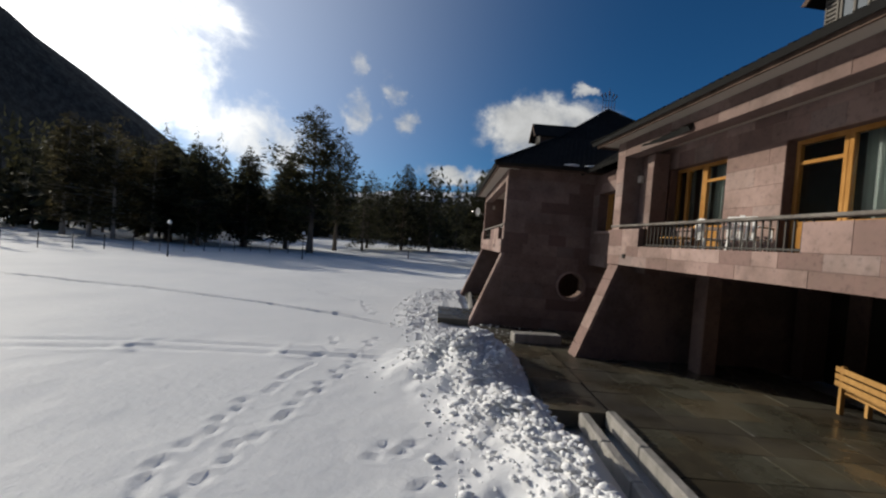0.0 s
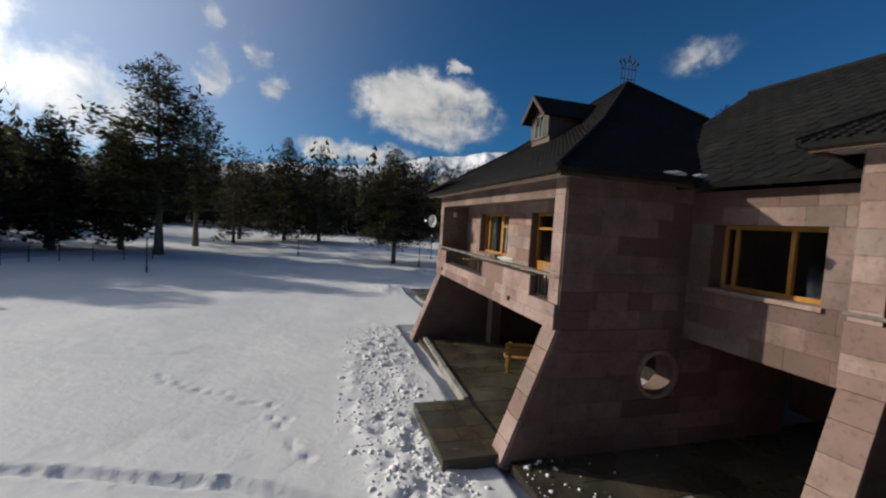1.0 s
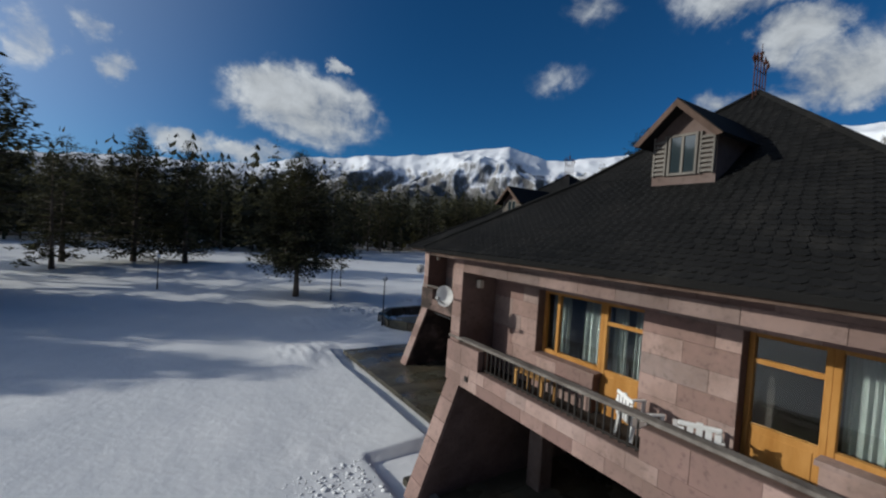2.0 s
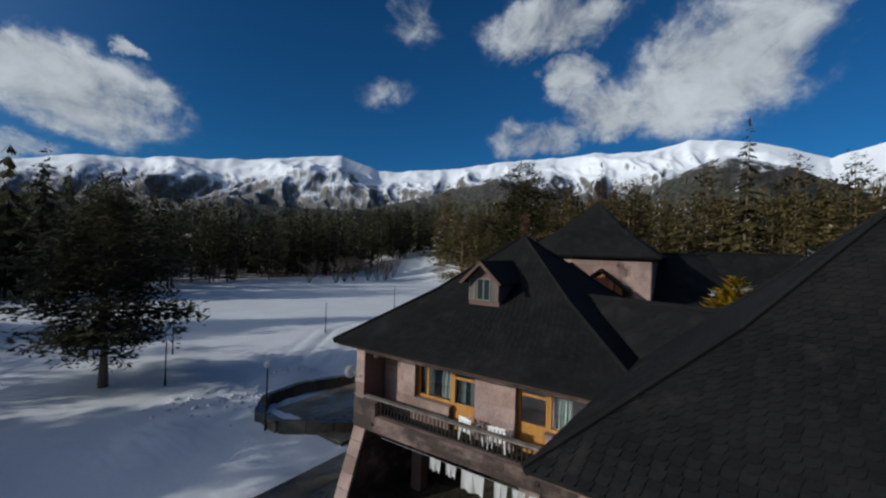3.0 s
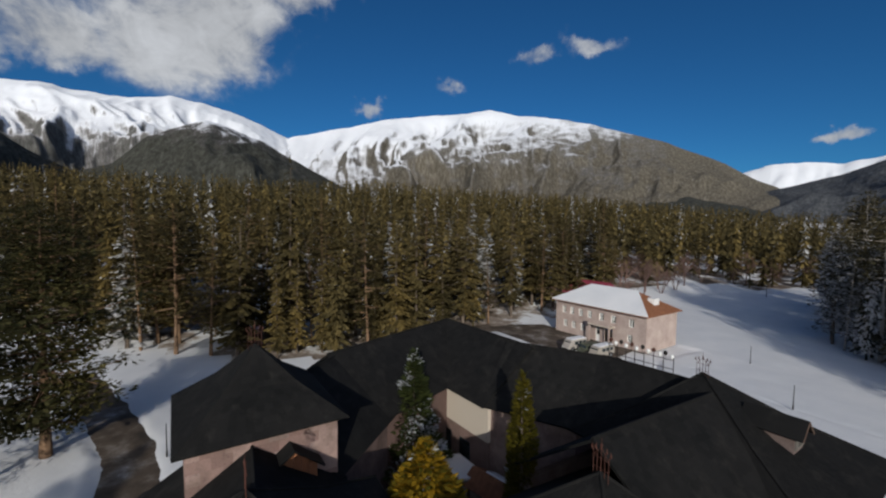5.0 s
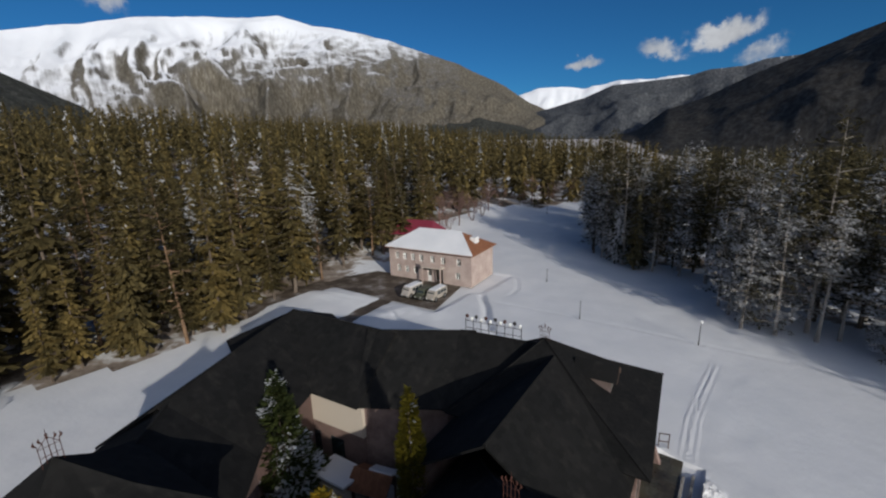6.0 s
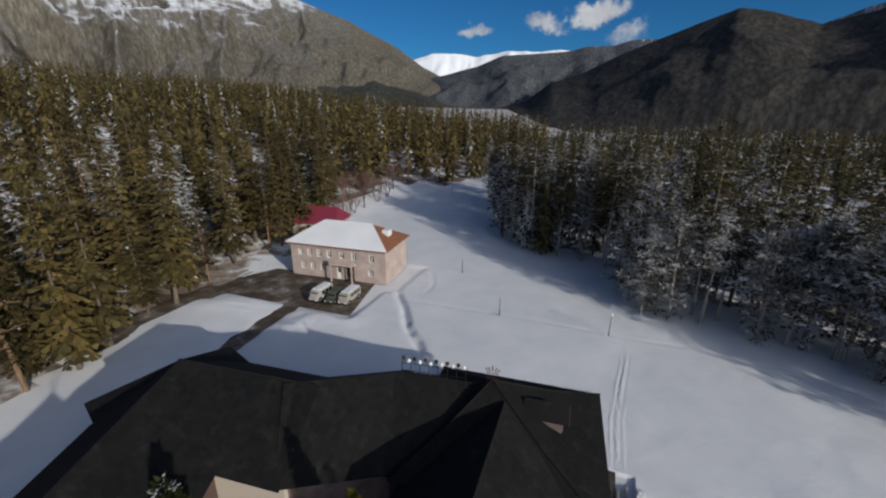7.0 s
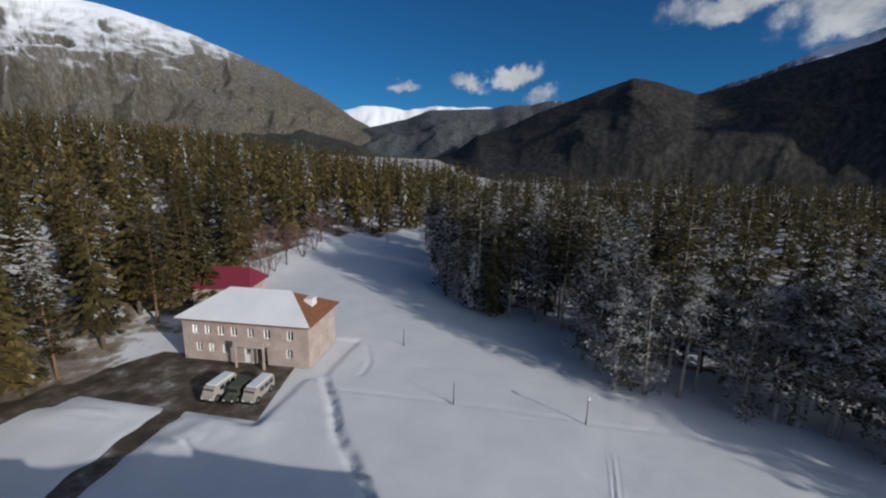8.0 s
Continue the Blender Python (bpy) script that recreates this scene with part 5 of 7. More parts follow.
def tower():
    T = empty("stair_tower", pose(18.35, 26.05, 0, 0, 0, 4), "square pink stone tower with a steep dark tent roof", "tower")
    h = 2.65
    for u, n, o in (((1, 0, 0), (0, -1, 0), (0, -h, 0)), ((1, 0, 0), (0, 1, 0), (0, h, 0)), ((0, 1, 0), (-1, 0, 0), (-h, 0, 0)), ((0, 1, 0), (1, 0, 0), (h, 0, 0))):
        wc = wall_core("tower_wall", T, o, u, n, -h, h, 0, 8.05, 0.3, mat=TUFF_LIGHT)
        stones(wc, o, u, n, -h, h, 5.4, 8.05, mesh=STONE_PALE, course=0.42, length=0.8, seed=77)
    e, z = h + 0.4, 8.02
    pk = Vector((0, 0, 10.75))
    ring = [Vector((-e, -e, z)), Vector((e, -e, z)), Vector((e, e, z)), Vector((-e, e, z))]
    mid = [Vector((*(v.lerp(pk, 0.55).xy), z + (pk.z - z) * 0.47)) for v in ring]
    sl = []
    for i in range(4):
        j = (i + 1) % 4
        sl += [(ring[i], ring[j], mid[j], mid[i]), (mid[i], mid[j], pk)]
    roof_part("roof", sl, T, "steep dark tent roof", True, 0.3)
    finial(T, 0, 0, 10.72)


tower()


# ---- trees ----
def conifer_arrays(h, r, seed, whorls=20, per=8, bare=0.12, pine=False, fine=True, segs=3, width=0.36, cards=1):
    """Vertices and faces of a crown of drooping sprays, every spray an island of its own."""
    q = np.random.default_rng(seed)
    V, F = [], []
    shape = pine if isinstance(pine, str) else ("pine" if pine else "spruce")
    pine = shape in ("pine", "broad")
    for i in range(whorls):
        t = (i + q.uniform(-0.3, 0.3)) / (whorls - 1)
        t = min(max(t, 0), 1)
        z_whorl = h * (bare + (1 - bare) * t)
        if shape == "broad":
            reach = r * (1 - t ** 1.7) ** 0.75 * q.uniform(0.7, 1.1) + 0.014 * h
        elif pine:
            reach = r * (0.45 + 0.65 * math.sin((0.1 + t * 0.85) * math.pi) ** 0.7) * (1 - 0.3 * t) * (1 - 0.55 * t ** 5)
        else:
            reach = r * (1 - t ** 1.35) ** 0.8 + 0.02 * h ** 0.7
        n = max(3, int(per * (1 - 0.45 * t)))
        a0 = q.uniform(0, 6.28)
        for k in range(n):
            if q.uniform() < (0.27 if pine else 0.06):
                continue
            a = a0 + (k + q.uniform(-0.3, 0.3)) / n * math.tau
            L = reach * (q.uniform(0.42, 1.22) if pine else q.uniform(0.62, 1.12))
            z = z_whorl + q.uniform(-0.7, 0.7) * h / whorls
            droop = q.uniform(-0.10, 0.18) if pine else q.uniform(0.12, 0.42)
            ca, sa = math.cos(a), math.sin(a)
            segs = segs if fine else 1
            for s in range(segs):
                f0, f1 = 0.12 + 0.88 * s / segs, 0.12 + 0.88 * (s + 1.15) / segs
                w = L * (0.28 if fine and segs < 5 else 0.23 if fine else width) * (1.05 - 0.55 * f0) * q.uniform(0.7, 1.3)
                z0, z1 = z - droop * L * f0 ** 1.4 + (0.12 * L * f0 if pine else 0), z - droop * L * f1 ** 1.4 + (0.12 * L * f1 if pine else 0)
                if not fine and cards > 1:
                    for e in range(cards):
                        f = 0.22 + 0.68 * (e + q.uniform(0.2, 0.8)) / cards
                        g = q.uniform(-0.30, 0.30)
                        cg, sg = math.cos(a + g), math.sin(a + g)
                        c0, zc = f * L, z + 0.03 * h - droop * L * f - 0.1 * L
                        hl, hw, dz = L * q.uniform(0.15, 0.24), L * width * (1.25 - 0.6 * f), q.uniform(-0.12, 0.05) * L
                        b = len(V)
                        V += [(xx * cg - yy * sg, xx * sg + yy * cg, zz) for xx, yy, zz in ((c0 - hl, 0, zc + 0.16 * L), (c0, -hw, zc - 0.15 * L + dz), (c0 + hl, 0, zc - 0.12 * L), (c0, hw, zc - 0.15 * L - dz))]
                        F.append((b, b + 1, b + 2, b + 3))
                    continue
                for side in (-1, 1) if fine else (0,):
                    tw = q.uniform(-0.25, 0.25) * w
                    if fine:
                        pts = [(f0 * L, 0, z0), (f1 * L, side * w * 0.15, z1 + 0.02), ((f0 * 0.3 + f1 * 0.7) * L, side * w, (z0 + z1) / 2 - 0.55 * w + tw), ((f0 * 0.75 + f1 * 0.25) * L, side * w * 0.85, z0 - 0.42 * w + tw)]
                    else:
                        pts = [(0.05 * L, 0, z + 0.04 * h), (L * 0.8, -w * 0.95, z1 * 0.6 + z * 0.4 - 0.1 * w), (L, 0, z1 - 0.02 * h), (L * 0.8, w * 0.95, z1 * 0.6 + z * 0.4 - 0.1 * w)]
                    b = len(V)
                    V += [(x * ca - y * sa, x * sa + y * ca, zz) for x, y, zz in pts]
                    F.append((b, b + 1, b + 2, b + 3))
                    if fine:
                        # needles that hang below the twig
                        V += [(f0 * L * ca, f0 * L * sa, z0 + 0.02), (f1 * L * ca, f1 * L * sa, z1 + 0.02), ((f0 + f1) / 2 * L * ca - side * 0.2 * w * sa, (f0 + f1) / 2 * L * sa + side * 0.2 * w * ca, (z0 + z1) / 2 - 0.42 * w)]
                        F.append((b + 4, b + 5, b + 6))
    # leader
    if shape != "spruce":
        return V, F
    b = len(V)
    k = 0.007 * h
    V += [(k, 0, h * 0.96), (-0.7 * k, 0.9 * k, h * 0.96), (-0.5 * k, -k, h * 0.96), (0, 0, h * 1.005)]
    F += [(b, b + 1, b + 3), (b + 1, b + 2, b + 3), (b + 2, b, b + 3)]
    return V, F


def trunk_bm(h, r, seed, limbs=6, bare=0.15, lean=0.02):
    q = random.Random(seed)
    bm = bmesh.new()
    n, k = 8, 7
    rows = []
    for i in range(k):
        t = i / (k - 1)
        rr = r * (1 - 0.9 * t) * (1.35 if i == 0 else 1)
        ox, oy = lean * h * t + 0.03 * math.sin(3 * t + seed), 0.05 * math.sin(4 * t + seed * 2)
        rows.append([bm.verts.new((ox + rr * math.cos(j / n * math.tau), oy + rr * math.sin(j / n * math.tau), h * t * 0.93 - (0.3 if i == 0 else 0))) for j in range(n)])
    for a, b in zip(rows, rows[1:]):
        for j in range(n):
            bm.faces.new((a[j], a[(j + 1) % n], b[(j + 1) % n], b[j]))
    bm.faces.new(rows[-1])
    for i in range(limbs):
        z = h * (bare + (0.75 - bare) * (i + q.random()) / limbs)
        a = q.uniform(0, 6.28)
        L = q.uniform(0.08, 0.16) * h
        add_tube(bm, (lean * z, 0, z), (lean * z + L * math.cos(a), L * math.sin(a), z + L * q.uniform(-0.15, 0.3)), r * 0.22, r * 0.05, 5)
    return bm


def tree(name, x, y, h, r, label, leaf, bark, seed, whorls=22, per=9, bare=0.12, pine=False, trunk=None, lean=0.015, group="", segs=6):
    T = empty(name, pose(x, y, float(lie(x, y)) - 0.05, 0, 0, (seed * 77) % 360), label, "tree", group)
    part("trunk", trunk_bm(h, trunk or h * 0.017, seed, 10 if pine else 4, bare * 0.7, lean), bark, T)
    V, F = conifer_arrays(h, r, seed, whorls, per, bare, pine, True, segs)
    mesh_object("crown", [(vx + lean * vz, vy, vz) for vx, vy, vz in V], F, leaf, T)
    return T


def pine_parts(h, r, seed, bare=0.2, limbs=60, clumps=3, leaves=13, old=True, size=1.0, lean=0.015, trunk=0.017, needle=1.0, rough=False):
    """A pine: a bent stem, crooked limbs, and flat tufts of needles towards the limbs' ends."""
    q = np.random.default_rng(seed)
    wood = trunk_bm(h, h * trunk, seed, 0, 0, lean)
    V, F = [], []
    gap = [q.uniform(0, 6.28) for k in range(4)]
    for i in range(limbs):
        t = ((i + q.uniform(-0.5, 0.5)) / (limbs - 1))
        t = min(max(t, 0.0), 1.0)
        a = i * 2.399 + q.uniform(-0.5, 0.5)
        if old:
            full = (0.62 + 0.38 * math.sin(min(1, t * 1.25) * math.pi)) * (1 - t ** 4) ** 0.5
        else:
            full = (1 - t ** 1.5) ** 0.8 * min(1, 0.7 + t * 2)
        # lopsided crown with hollows
        full *= 1 + (0.28 if old else 0.14) * math.sin(3 * t * 6.28 + gap[0] + a) + 0.14 * math.sin(2 * a + gap[1] + 9 * t)
        L = max(0.25, r * full * q.uniform(0.55, 1.12))
        z = h * (bare + (0.97 - bare) * t)
        rise = q.uniform(-0.22, 0.12) + 0.35 * t if old else q.uniform(-0.30, 0.02) + 0.3 * t
        ca, sa = math.cos(a), math.sin(a)
        kink = q.uniform(-0.16, 0.16) * L
        root, mid, tip = (lean * z, 0, z), (lean * z + ca * L * 0.5 - sa * kink, sa * L * 0.5 + ca * kink, z + rise * L * 0.35), (lean * z + ca * L, sa * L, z + rise * L)
        thick = 0.010 * h * (1 - 0.75 * t) * (0.5 + 0.5 * L / r)
        if rough and i % 2 == 0:
            add_tube(wood, root, tip, thick * 0.6, thick * 0.2, 3)
        elif not rough and t < 0.9:
            add_tube(wood, root, mid, thick * 0.6, thick * 0.4, 4)
            add_tube(wood, mid, tip, thick * 0.4, thick * 0.12, 4)
        n = max(1, round(clumps * min(1, L / r + 0.35)))
        for c in range(n):
            f = 1.0 - 0.62 * (c + q.uniform(0, 0.5)) / max(1, clumps)
            g = q.normal(0, 0.16) * L
            cx, cy, cz = lean * z + ca * L * f - sa * g, sa * L * f + ca * g, z + rise * L * f + q.uniform(-0.02, 0.03) * h * 0.5
            R = size * (0.034 * h + 0.11 * L) * q.uniform(0.7, 1.25) * (1 - 1.8 * max(0, t - 0.75))
            for k in range(leaves):
                ph, ro = q.uniform(0, 6.28), q.uniform(0.1, 1) ** 0.5
                px, py, pz = cx + R * ro * math.cos(ph), cy + R * ro * math.sin(ph), cz + R * 0.42 * q.normal(0, 0.6)
                d = np.array([math.cos(ph), math.sin(ph), q.uniform(-0.5, 0.5)])
                e = np.array([-math.sin(ph), math.cos(ph), q.uniform(-0.6, 0.6)])
                d, e = d * R * q.uniform(0.30, 0.55) * needle, e * R * q.uniform(0.10, 0.24) * needle
                o = np.array([px, py, pz])
                b = len(V)
                V += [tuple(o - d), tuple(o - e - 0.1 * d), tuple(o + d), tuple(o + e - 0.1 * d)]
                F.append((b, b + 1, b + 2, b + 3))
    return wood, V, F


def pine(x, y, h, r, seed, label, leaf=None, bark=None, group="", **shape):
    T = empty("pine_tree", pose(x, y, float(lie(x, y)) - 0.05, 0, 0, (seed * 77) % 360), label, "tree", group)
    wood, V, F = pine_parts(h, r, seed, **shape)
    part("trunk", wood, bark or BARK, T)
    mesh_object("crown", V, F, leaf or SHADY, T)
    return T


# trees that stand by themselves on the meadow
pine(5.2, 48.8, 12.0, 4.1, 11, "dark bushy pine standing alone on the snow", bare=0.19, limbs=170, clumps=4, leaves=36, old=False, needle=0.5, size=1.1)
pine(30.2, 41.3, 12.6, 2.7, 12, "slim sunlit pine with a bare lower trunk", PINE, BARK_RED, bare=0.16, limbs=90, clumps=3, leaves=40, lean=0.035, size=1.0, needle=0.46)
pine(35.0, 37.4, 17.0, 4.1, 13, "tall dense pine beside the cleared drive", PINE, BARK_RED, bare=0.12, limbs=150, clumps=4, leaves=32, size=1.05, needle=0.55)
EDGE = "tall dark pine with ragged boughs at the meadow's edge"
pine(-16.2, 51.0, 18.2, 4.3, 21, EDGE, bare=0.22, limbs=110, clumps=4, leaves=28, size=1.0, trunk=0.02, needle=0.62)
pine(-16.0, 62, 17.6, 3.6, 22, EDGE, bare=0.24, limbs=100, clumps=3, leaves=28, size=1.0, needle=0.62)
pine(-13.0, 72, 13.4, 2.9, 23, EDGE, bare=0.12, limbs=80, clumps=3, leaves=26, size=1.1, needle=0.62)
pine(-7.0, 72, 15.4, 4.0, 24, EDGE, bare=0.06, limbs=100, clumps=4, leaves=24, size=1.1, old=False, needle=0.65)
pine(-2.1, 70, 14.2, 3.5, 25, EDGE, bare=0.08, limbs=90, clumps=4, leaves=22, size=1.1, old=False, needle=0.65)
pine(-12.8, 67, 11.5, 3.3, 26, EDGE, bare=0.1, limbs=70, clumps=3, leaves=13, old=False)
for x, y, h, r, s in ((-30, 49.5, 12.6, 3.2, 27), (-33.5, 51, 12.4, 3.0, 28), (-26, 54, 13.4, 3.2, 29), (-22, 58, 13.6, 3.3, 51), (-36, 54, 13.6, 3.2, 57), (-40.5, 55, 13.6, 3.2, 58), (-32.5, 57, 13.6, 3.2, 59), (-24.5, 51.5, 12.6, 3.0, 81), (-28, 47.5, 11.6, 2.9, 82), (-20.5, 54.5, 12.8, 3.0, 83)):
    pine(x, y, h, r, s, "dark pine in the wood at the meadow's edge", bare=0.10, limbs=76, clumps=3, leaves=16, size=1.2, old=s % 2 == 0)
for x, y, h, r, s in ((-37, 46.5, 12.0, 3.0, 53), (-40.5, 47.5, 13.5, 3.0, 54), (-34, 48.5, 11.5, 2.9, 55), (-44, 48, 14.5, 3.0, 56)):
    pine(x, y, h, r, s, "tall frosted pine at the meadow's edge", DUSTED, BARK_PALE, bare=0.14, limbs=76, clumps=3, leaves=16, size=1.15)
# frosted pines that lean out of the wood
for x, y, h, r, s, b in ((0.2, -23.4, 11.5, 2.3, 111, 0.10), (-2.6, -23.2, 13.2, 2.4, 112, 0.06), (-10.6, -22.0, 12.5, 2.6, 113, 0.06), (-5.8, -23.6, 13.4, 2.2, 114, 0.45), (-13.0, -21.6, 13.4, 2.0, 115, 0.5), (-14.6, -21.0, 13.6, 2.1, 116, 0.5), (-16.4, -20.2, 13.8, 2.2, 117, 0.45), (-18.8, -17.4, 10.0, 2.9, 118, 0.05)):
    pine(x, y, h, r, s, "frosted pine with a pale bare trunk at the wood's edge", FROSTED, BARK_PALE, bare=b, limbs=56, clumps=3, leaves=24, size=1.05, needle=0.65, lean=0.035, trunk=0.013)


# forest kinds, each built once and copied
def pine_kind(h, r, leaf, bark, seed, **shape):
    return pine(200, 400 + seed, h, r, seed, "tall pine touched with frost in the wood", leaf, bark, "trees of the forest edge", trunk=0.011, rough=True, needle=0.85, **shape)


def forest_kind(name, h, r, leaf, bark, seed, whorls, per, bare, pine=False):
    return tree(name, 200, 400 + seed, h, r, "tall narrow spruce dusted with snow in the forest", leaf, bark, seed, whorls, per, bare, pine, trunk=h * 0.011, group="trees of the forest edge", segs=3)


KINDS = {
    "sun": [forest_kind("spruce_tree", 15, 2.1, SPRUCE, BARK, 31, 22, 8, 0.12), forest_kind("spruce_tree", 17, 2.3, SPRUCE, BARK, 32, 24, 8, 0.16), pine_kind(16, 2.6, SPRUCE, BARK_RED, 33, bare=0.2, limbs=54, leaves=10, size=1.15), forest_kind("spruce_tree", 15, 2.2, FROSTED, BARK, 39, 24, 9, 0.12)],
    "frost": [pine_kind(12, 2.1, FROSTED, BARK_PALE, 34, bare=0.14, limbs=44, leaves=10, size=1.15), pine_kind(13.5, 2.2, DUSTED, BARK_PALE, 35, bare=0.38, limbs=42, leaves=10, size=1.15), pine_kind(13, 2.2, FROSTED, BARK, 36, bare=0.1, limbs=48, leaves=10, size=1.15, old=False), pine_kind(14.5, 2.0, DUSTED, BARK_PALE, 40, bare=0.5, limbs=34, leaves=10, size=1.15)],
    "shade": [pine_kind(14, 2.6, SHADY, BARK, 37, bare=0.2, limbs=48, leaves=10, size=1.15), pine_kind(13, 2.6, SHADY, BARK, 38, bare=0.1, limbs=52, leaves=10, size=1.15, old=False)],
}


def plant(poly, n, kinds, pick, hmin, hmax, seed, box):
    """Copies for the trees nearest the edge."""
    q = np.random.default_rng(seed)
    placed, tries = [], 0
    while len(placed) < n and tries < n * 80:
        tries += 1
        x, y = q.uniform(box[0], box[1]), q.uniform(box[2], box[3])
        if not inside(np.array([x]), np.array([y]), poly)[0] or not pick(x, y):
            continue
        if any((x - a) ** 2 + (y - b) ** 2 < 2.1 ** 2 for a, b in placed):
            continue
        placed.append((x, y))
        src = kinds[q.integers(len(kinds))]
        s = q.uniform(hmin, hmax)
        copy_thing(src, pose(x, y, float(lie(x, y)) - 0.05, q.uniform(-2, 2), q.uniform(-2, 2), q.uniform(0, 360)) @ Matrix.Diagonal((s * q.uniform(0.9, 1.15), s, s * q.uniform(0.9, 1.2), 1)))
    return placed


def edge_distance(x, y, poly):
    best = 1e9
    for (x0, y0), (x1, y1) in zip(poly, poly[1:] + poly[:1]):
        k = min(1, max(0, ((x - x0) * (x1 - x0) + (y - y0) * (y1 - y0)) / ((x1 - x0) ** 2 + (y1 - y0) ** 2)))
        best = min(best, math.hypot(x - x0 - k * (x1 - x0), y - y0 - k * (y1 - y0)))
    return best


near_e = plant(WOOD_EAST, 150, KINDS["sun"][:3] * 3 + KINDS["sun"][3:], lambda x, y: edge_distance(x, y, WOOD_EAST) < 14, 0.66, 1.24, 101, (44, 110, -60, 105))
near_s = plant(WOOD_SOUTH, 130, KINDS["frost"], lambda x, y: edge_distance(x, y, WOOD_SOUTH) < 9, 0.85, 1.4, 102, (-45, 40, -90, 12))
near_n = plant(WOOD_NORTH, 60, KINDS["shade"], lambda x, y: edge_distance(x, y, WOOD_NORTH) < 9, 0.8, 1.3, 103, (-60, 110, 80, 125))
near_w = plant(WOOD_WEST, 20, KINDS["frost"][:2] + KINDS["shade"], lambda x, y: edge_distance(x, y, WOOD_WEST) < 14, 0.8, 1.2, 104, (-90, -33, 20, 110))
for k in KINDS.values():
    for t in k:
        for o in (*t.children_recursive, t):
            bpy.data.objects.remove(o)


def forest(name, poly, n, box, leaf, label, skip, hmin, hmax, seed, gap):
    """The depth of a wood: thousands of trees in one mesh."""
    q = np.random.default_rng(seed)
    shapes = ("broad", "broad", "spruce", "pine", "broad") if leaf is SHADY else ("broad", "pine", "broad", "spruce", "pine") if leaf is DUSTED else ("spruce", "spruce", "broad", "pine", "spruce")
    close = [conifer_arrays(1.0, 0.112 if leaf is SPRUCE else 0.14, seed + i, 30, 8, 0.08, shapes[i], False, 1, 0.14, 4) for i in range(5)]
    far = [conifer_arrays(1.0, 0.118 if leaf is SPRUCE else 0.145, seed + i, 13, 6, 0.08, shapes[i], False, 1, 0.42) for i in range(5)]
    close, far = [(np.array(v), f) for v, f in close], [(np.array(v), f) for v, f in far]
    xs, ys = q.uniform(box[0], box[1], n * 6), q.uniform(box[2], box[3], n * 6)
    ok = inside(xs, ys, poly)
    xs, ys = xs[ok], ys[ok]
    grid, pts = {}, []
    for a, b in skip:
        grid[(int(a // gap), int(b // gap))] = 1
    for a, b in zip(xs, ys):
        k = (int(a // gap), int(b // gap))
        if k in grid:
            continue
        grid[k] = 1
        pts.append((a, b))
        if len(pts) >= n:
            break
    V, F, base, kind = [], [], 0, []
    for a, b in pts:
        mv, mf = (close if (a - 15) ** 2 + (b - 8) ** 2 < 80 ** 2 else far)[q.integers(5)]
        h = hmin + (hmax - hmin) * q.beta(2.2, 1.6)
        t = q.uniform(0, 6.28)
        c, s = math.cos(t), math.sin(t)
        w = h * q.uniform(0.75, 1.3)
        V.append(np.stack([(mv[:, 0] * c - mv[:, 1] * s) * w + a, (mv[:, 0] * s + mv[:, 1] * c) * w + b, mv[:, 2] * h + float(lie(a, b))], -1))
        F += [tuple(i + base for i in f) for f in mf]
        kind += [int(q.uniform() < 0.07)] * len(mf) + [0] * 3
        base += len(mv)
        # stem
        r = 0.012 * h
        V.append(np.array([(a + r, b, lie(a, b) - 0.2), (a - r * 0.5, b + r * 0.87, lie(a, b) - 0.2), (a - r * 0.5, b - r * 0.87, lie(a, b) - 0.2), (a, b, lie(a, b) + h * 0.8)], float))
        F += [(base, base + 1, base + 3), (base + 1, base + 2, base + 3), (base + 2, base, base + 3)]
        base += 4
    ob = mesh_object(name, np.concatenate(V).tolist(), F, [leaf, leaf if leaf is SHADY else FROSTED])
    ob.data.polygons.foreach_set("material_index", kind)
    return tagged(ob, label, "forest", kind="stuff")


forest("forest_east", WOOD_EAST, 2700, (45, 330, -330, 130), SPRUCE, "sunlit spruce forest rising behind the lodge", near_e, 10.5, 20.5, 201, 3.1)
forest("forest_south", WOOD_SOUTH, 2100, (-260, 45, -330, 30), DUSTED, "frosted forest across the snowy meadow", near_s, 10, 15.5, 202, 2.7)
# the two shaded woods take the needles coloured darker for shade
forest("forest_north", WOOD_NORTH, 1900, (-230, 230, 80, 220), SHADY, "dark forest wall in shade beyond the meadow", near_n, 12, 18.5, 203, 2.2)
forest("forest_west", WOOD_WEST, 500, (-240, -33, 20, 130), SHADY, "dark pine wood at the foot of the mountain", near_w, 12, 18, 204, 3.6)


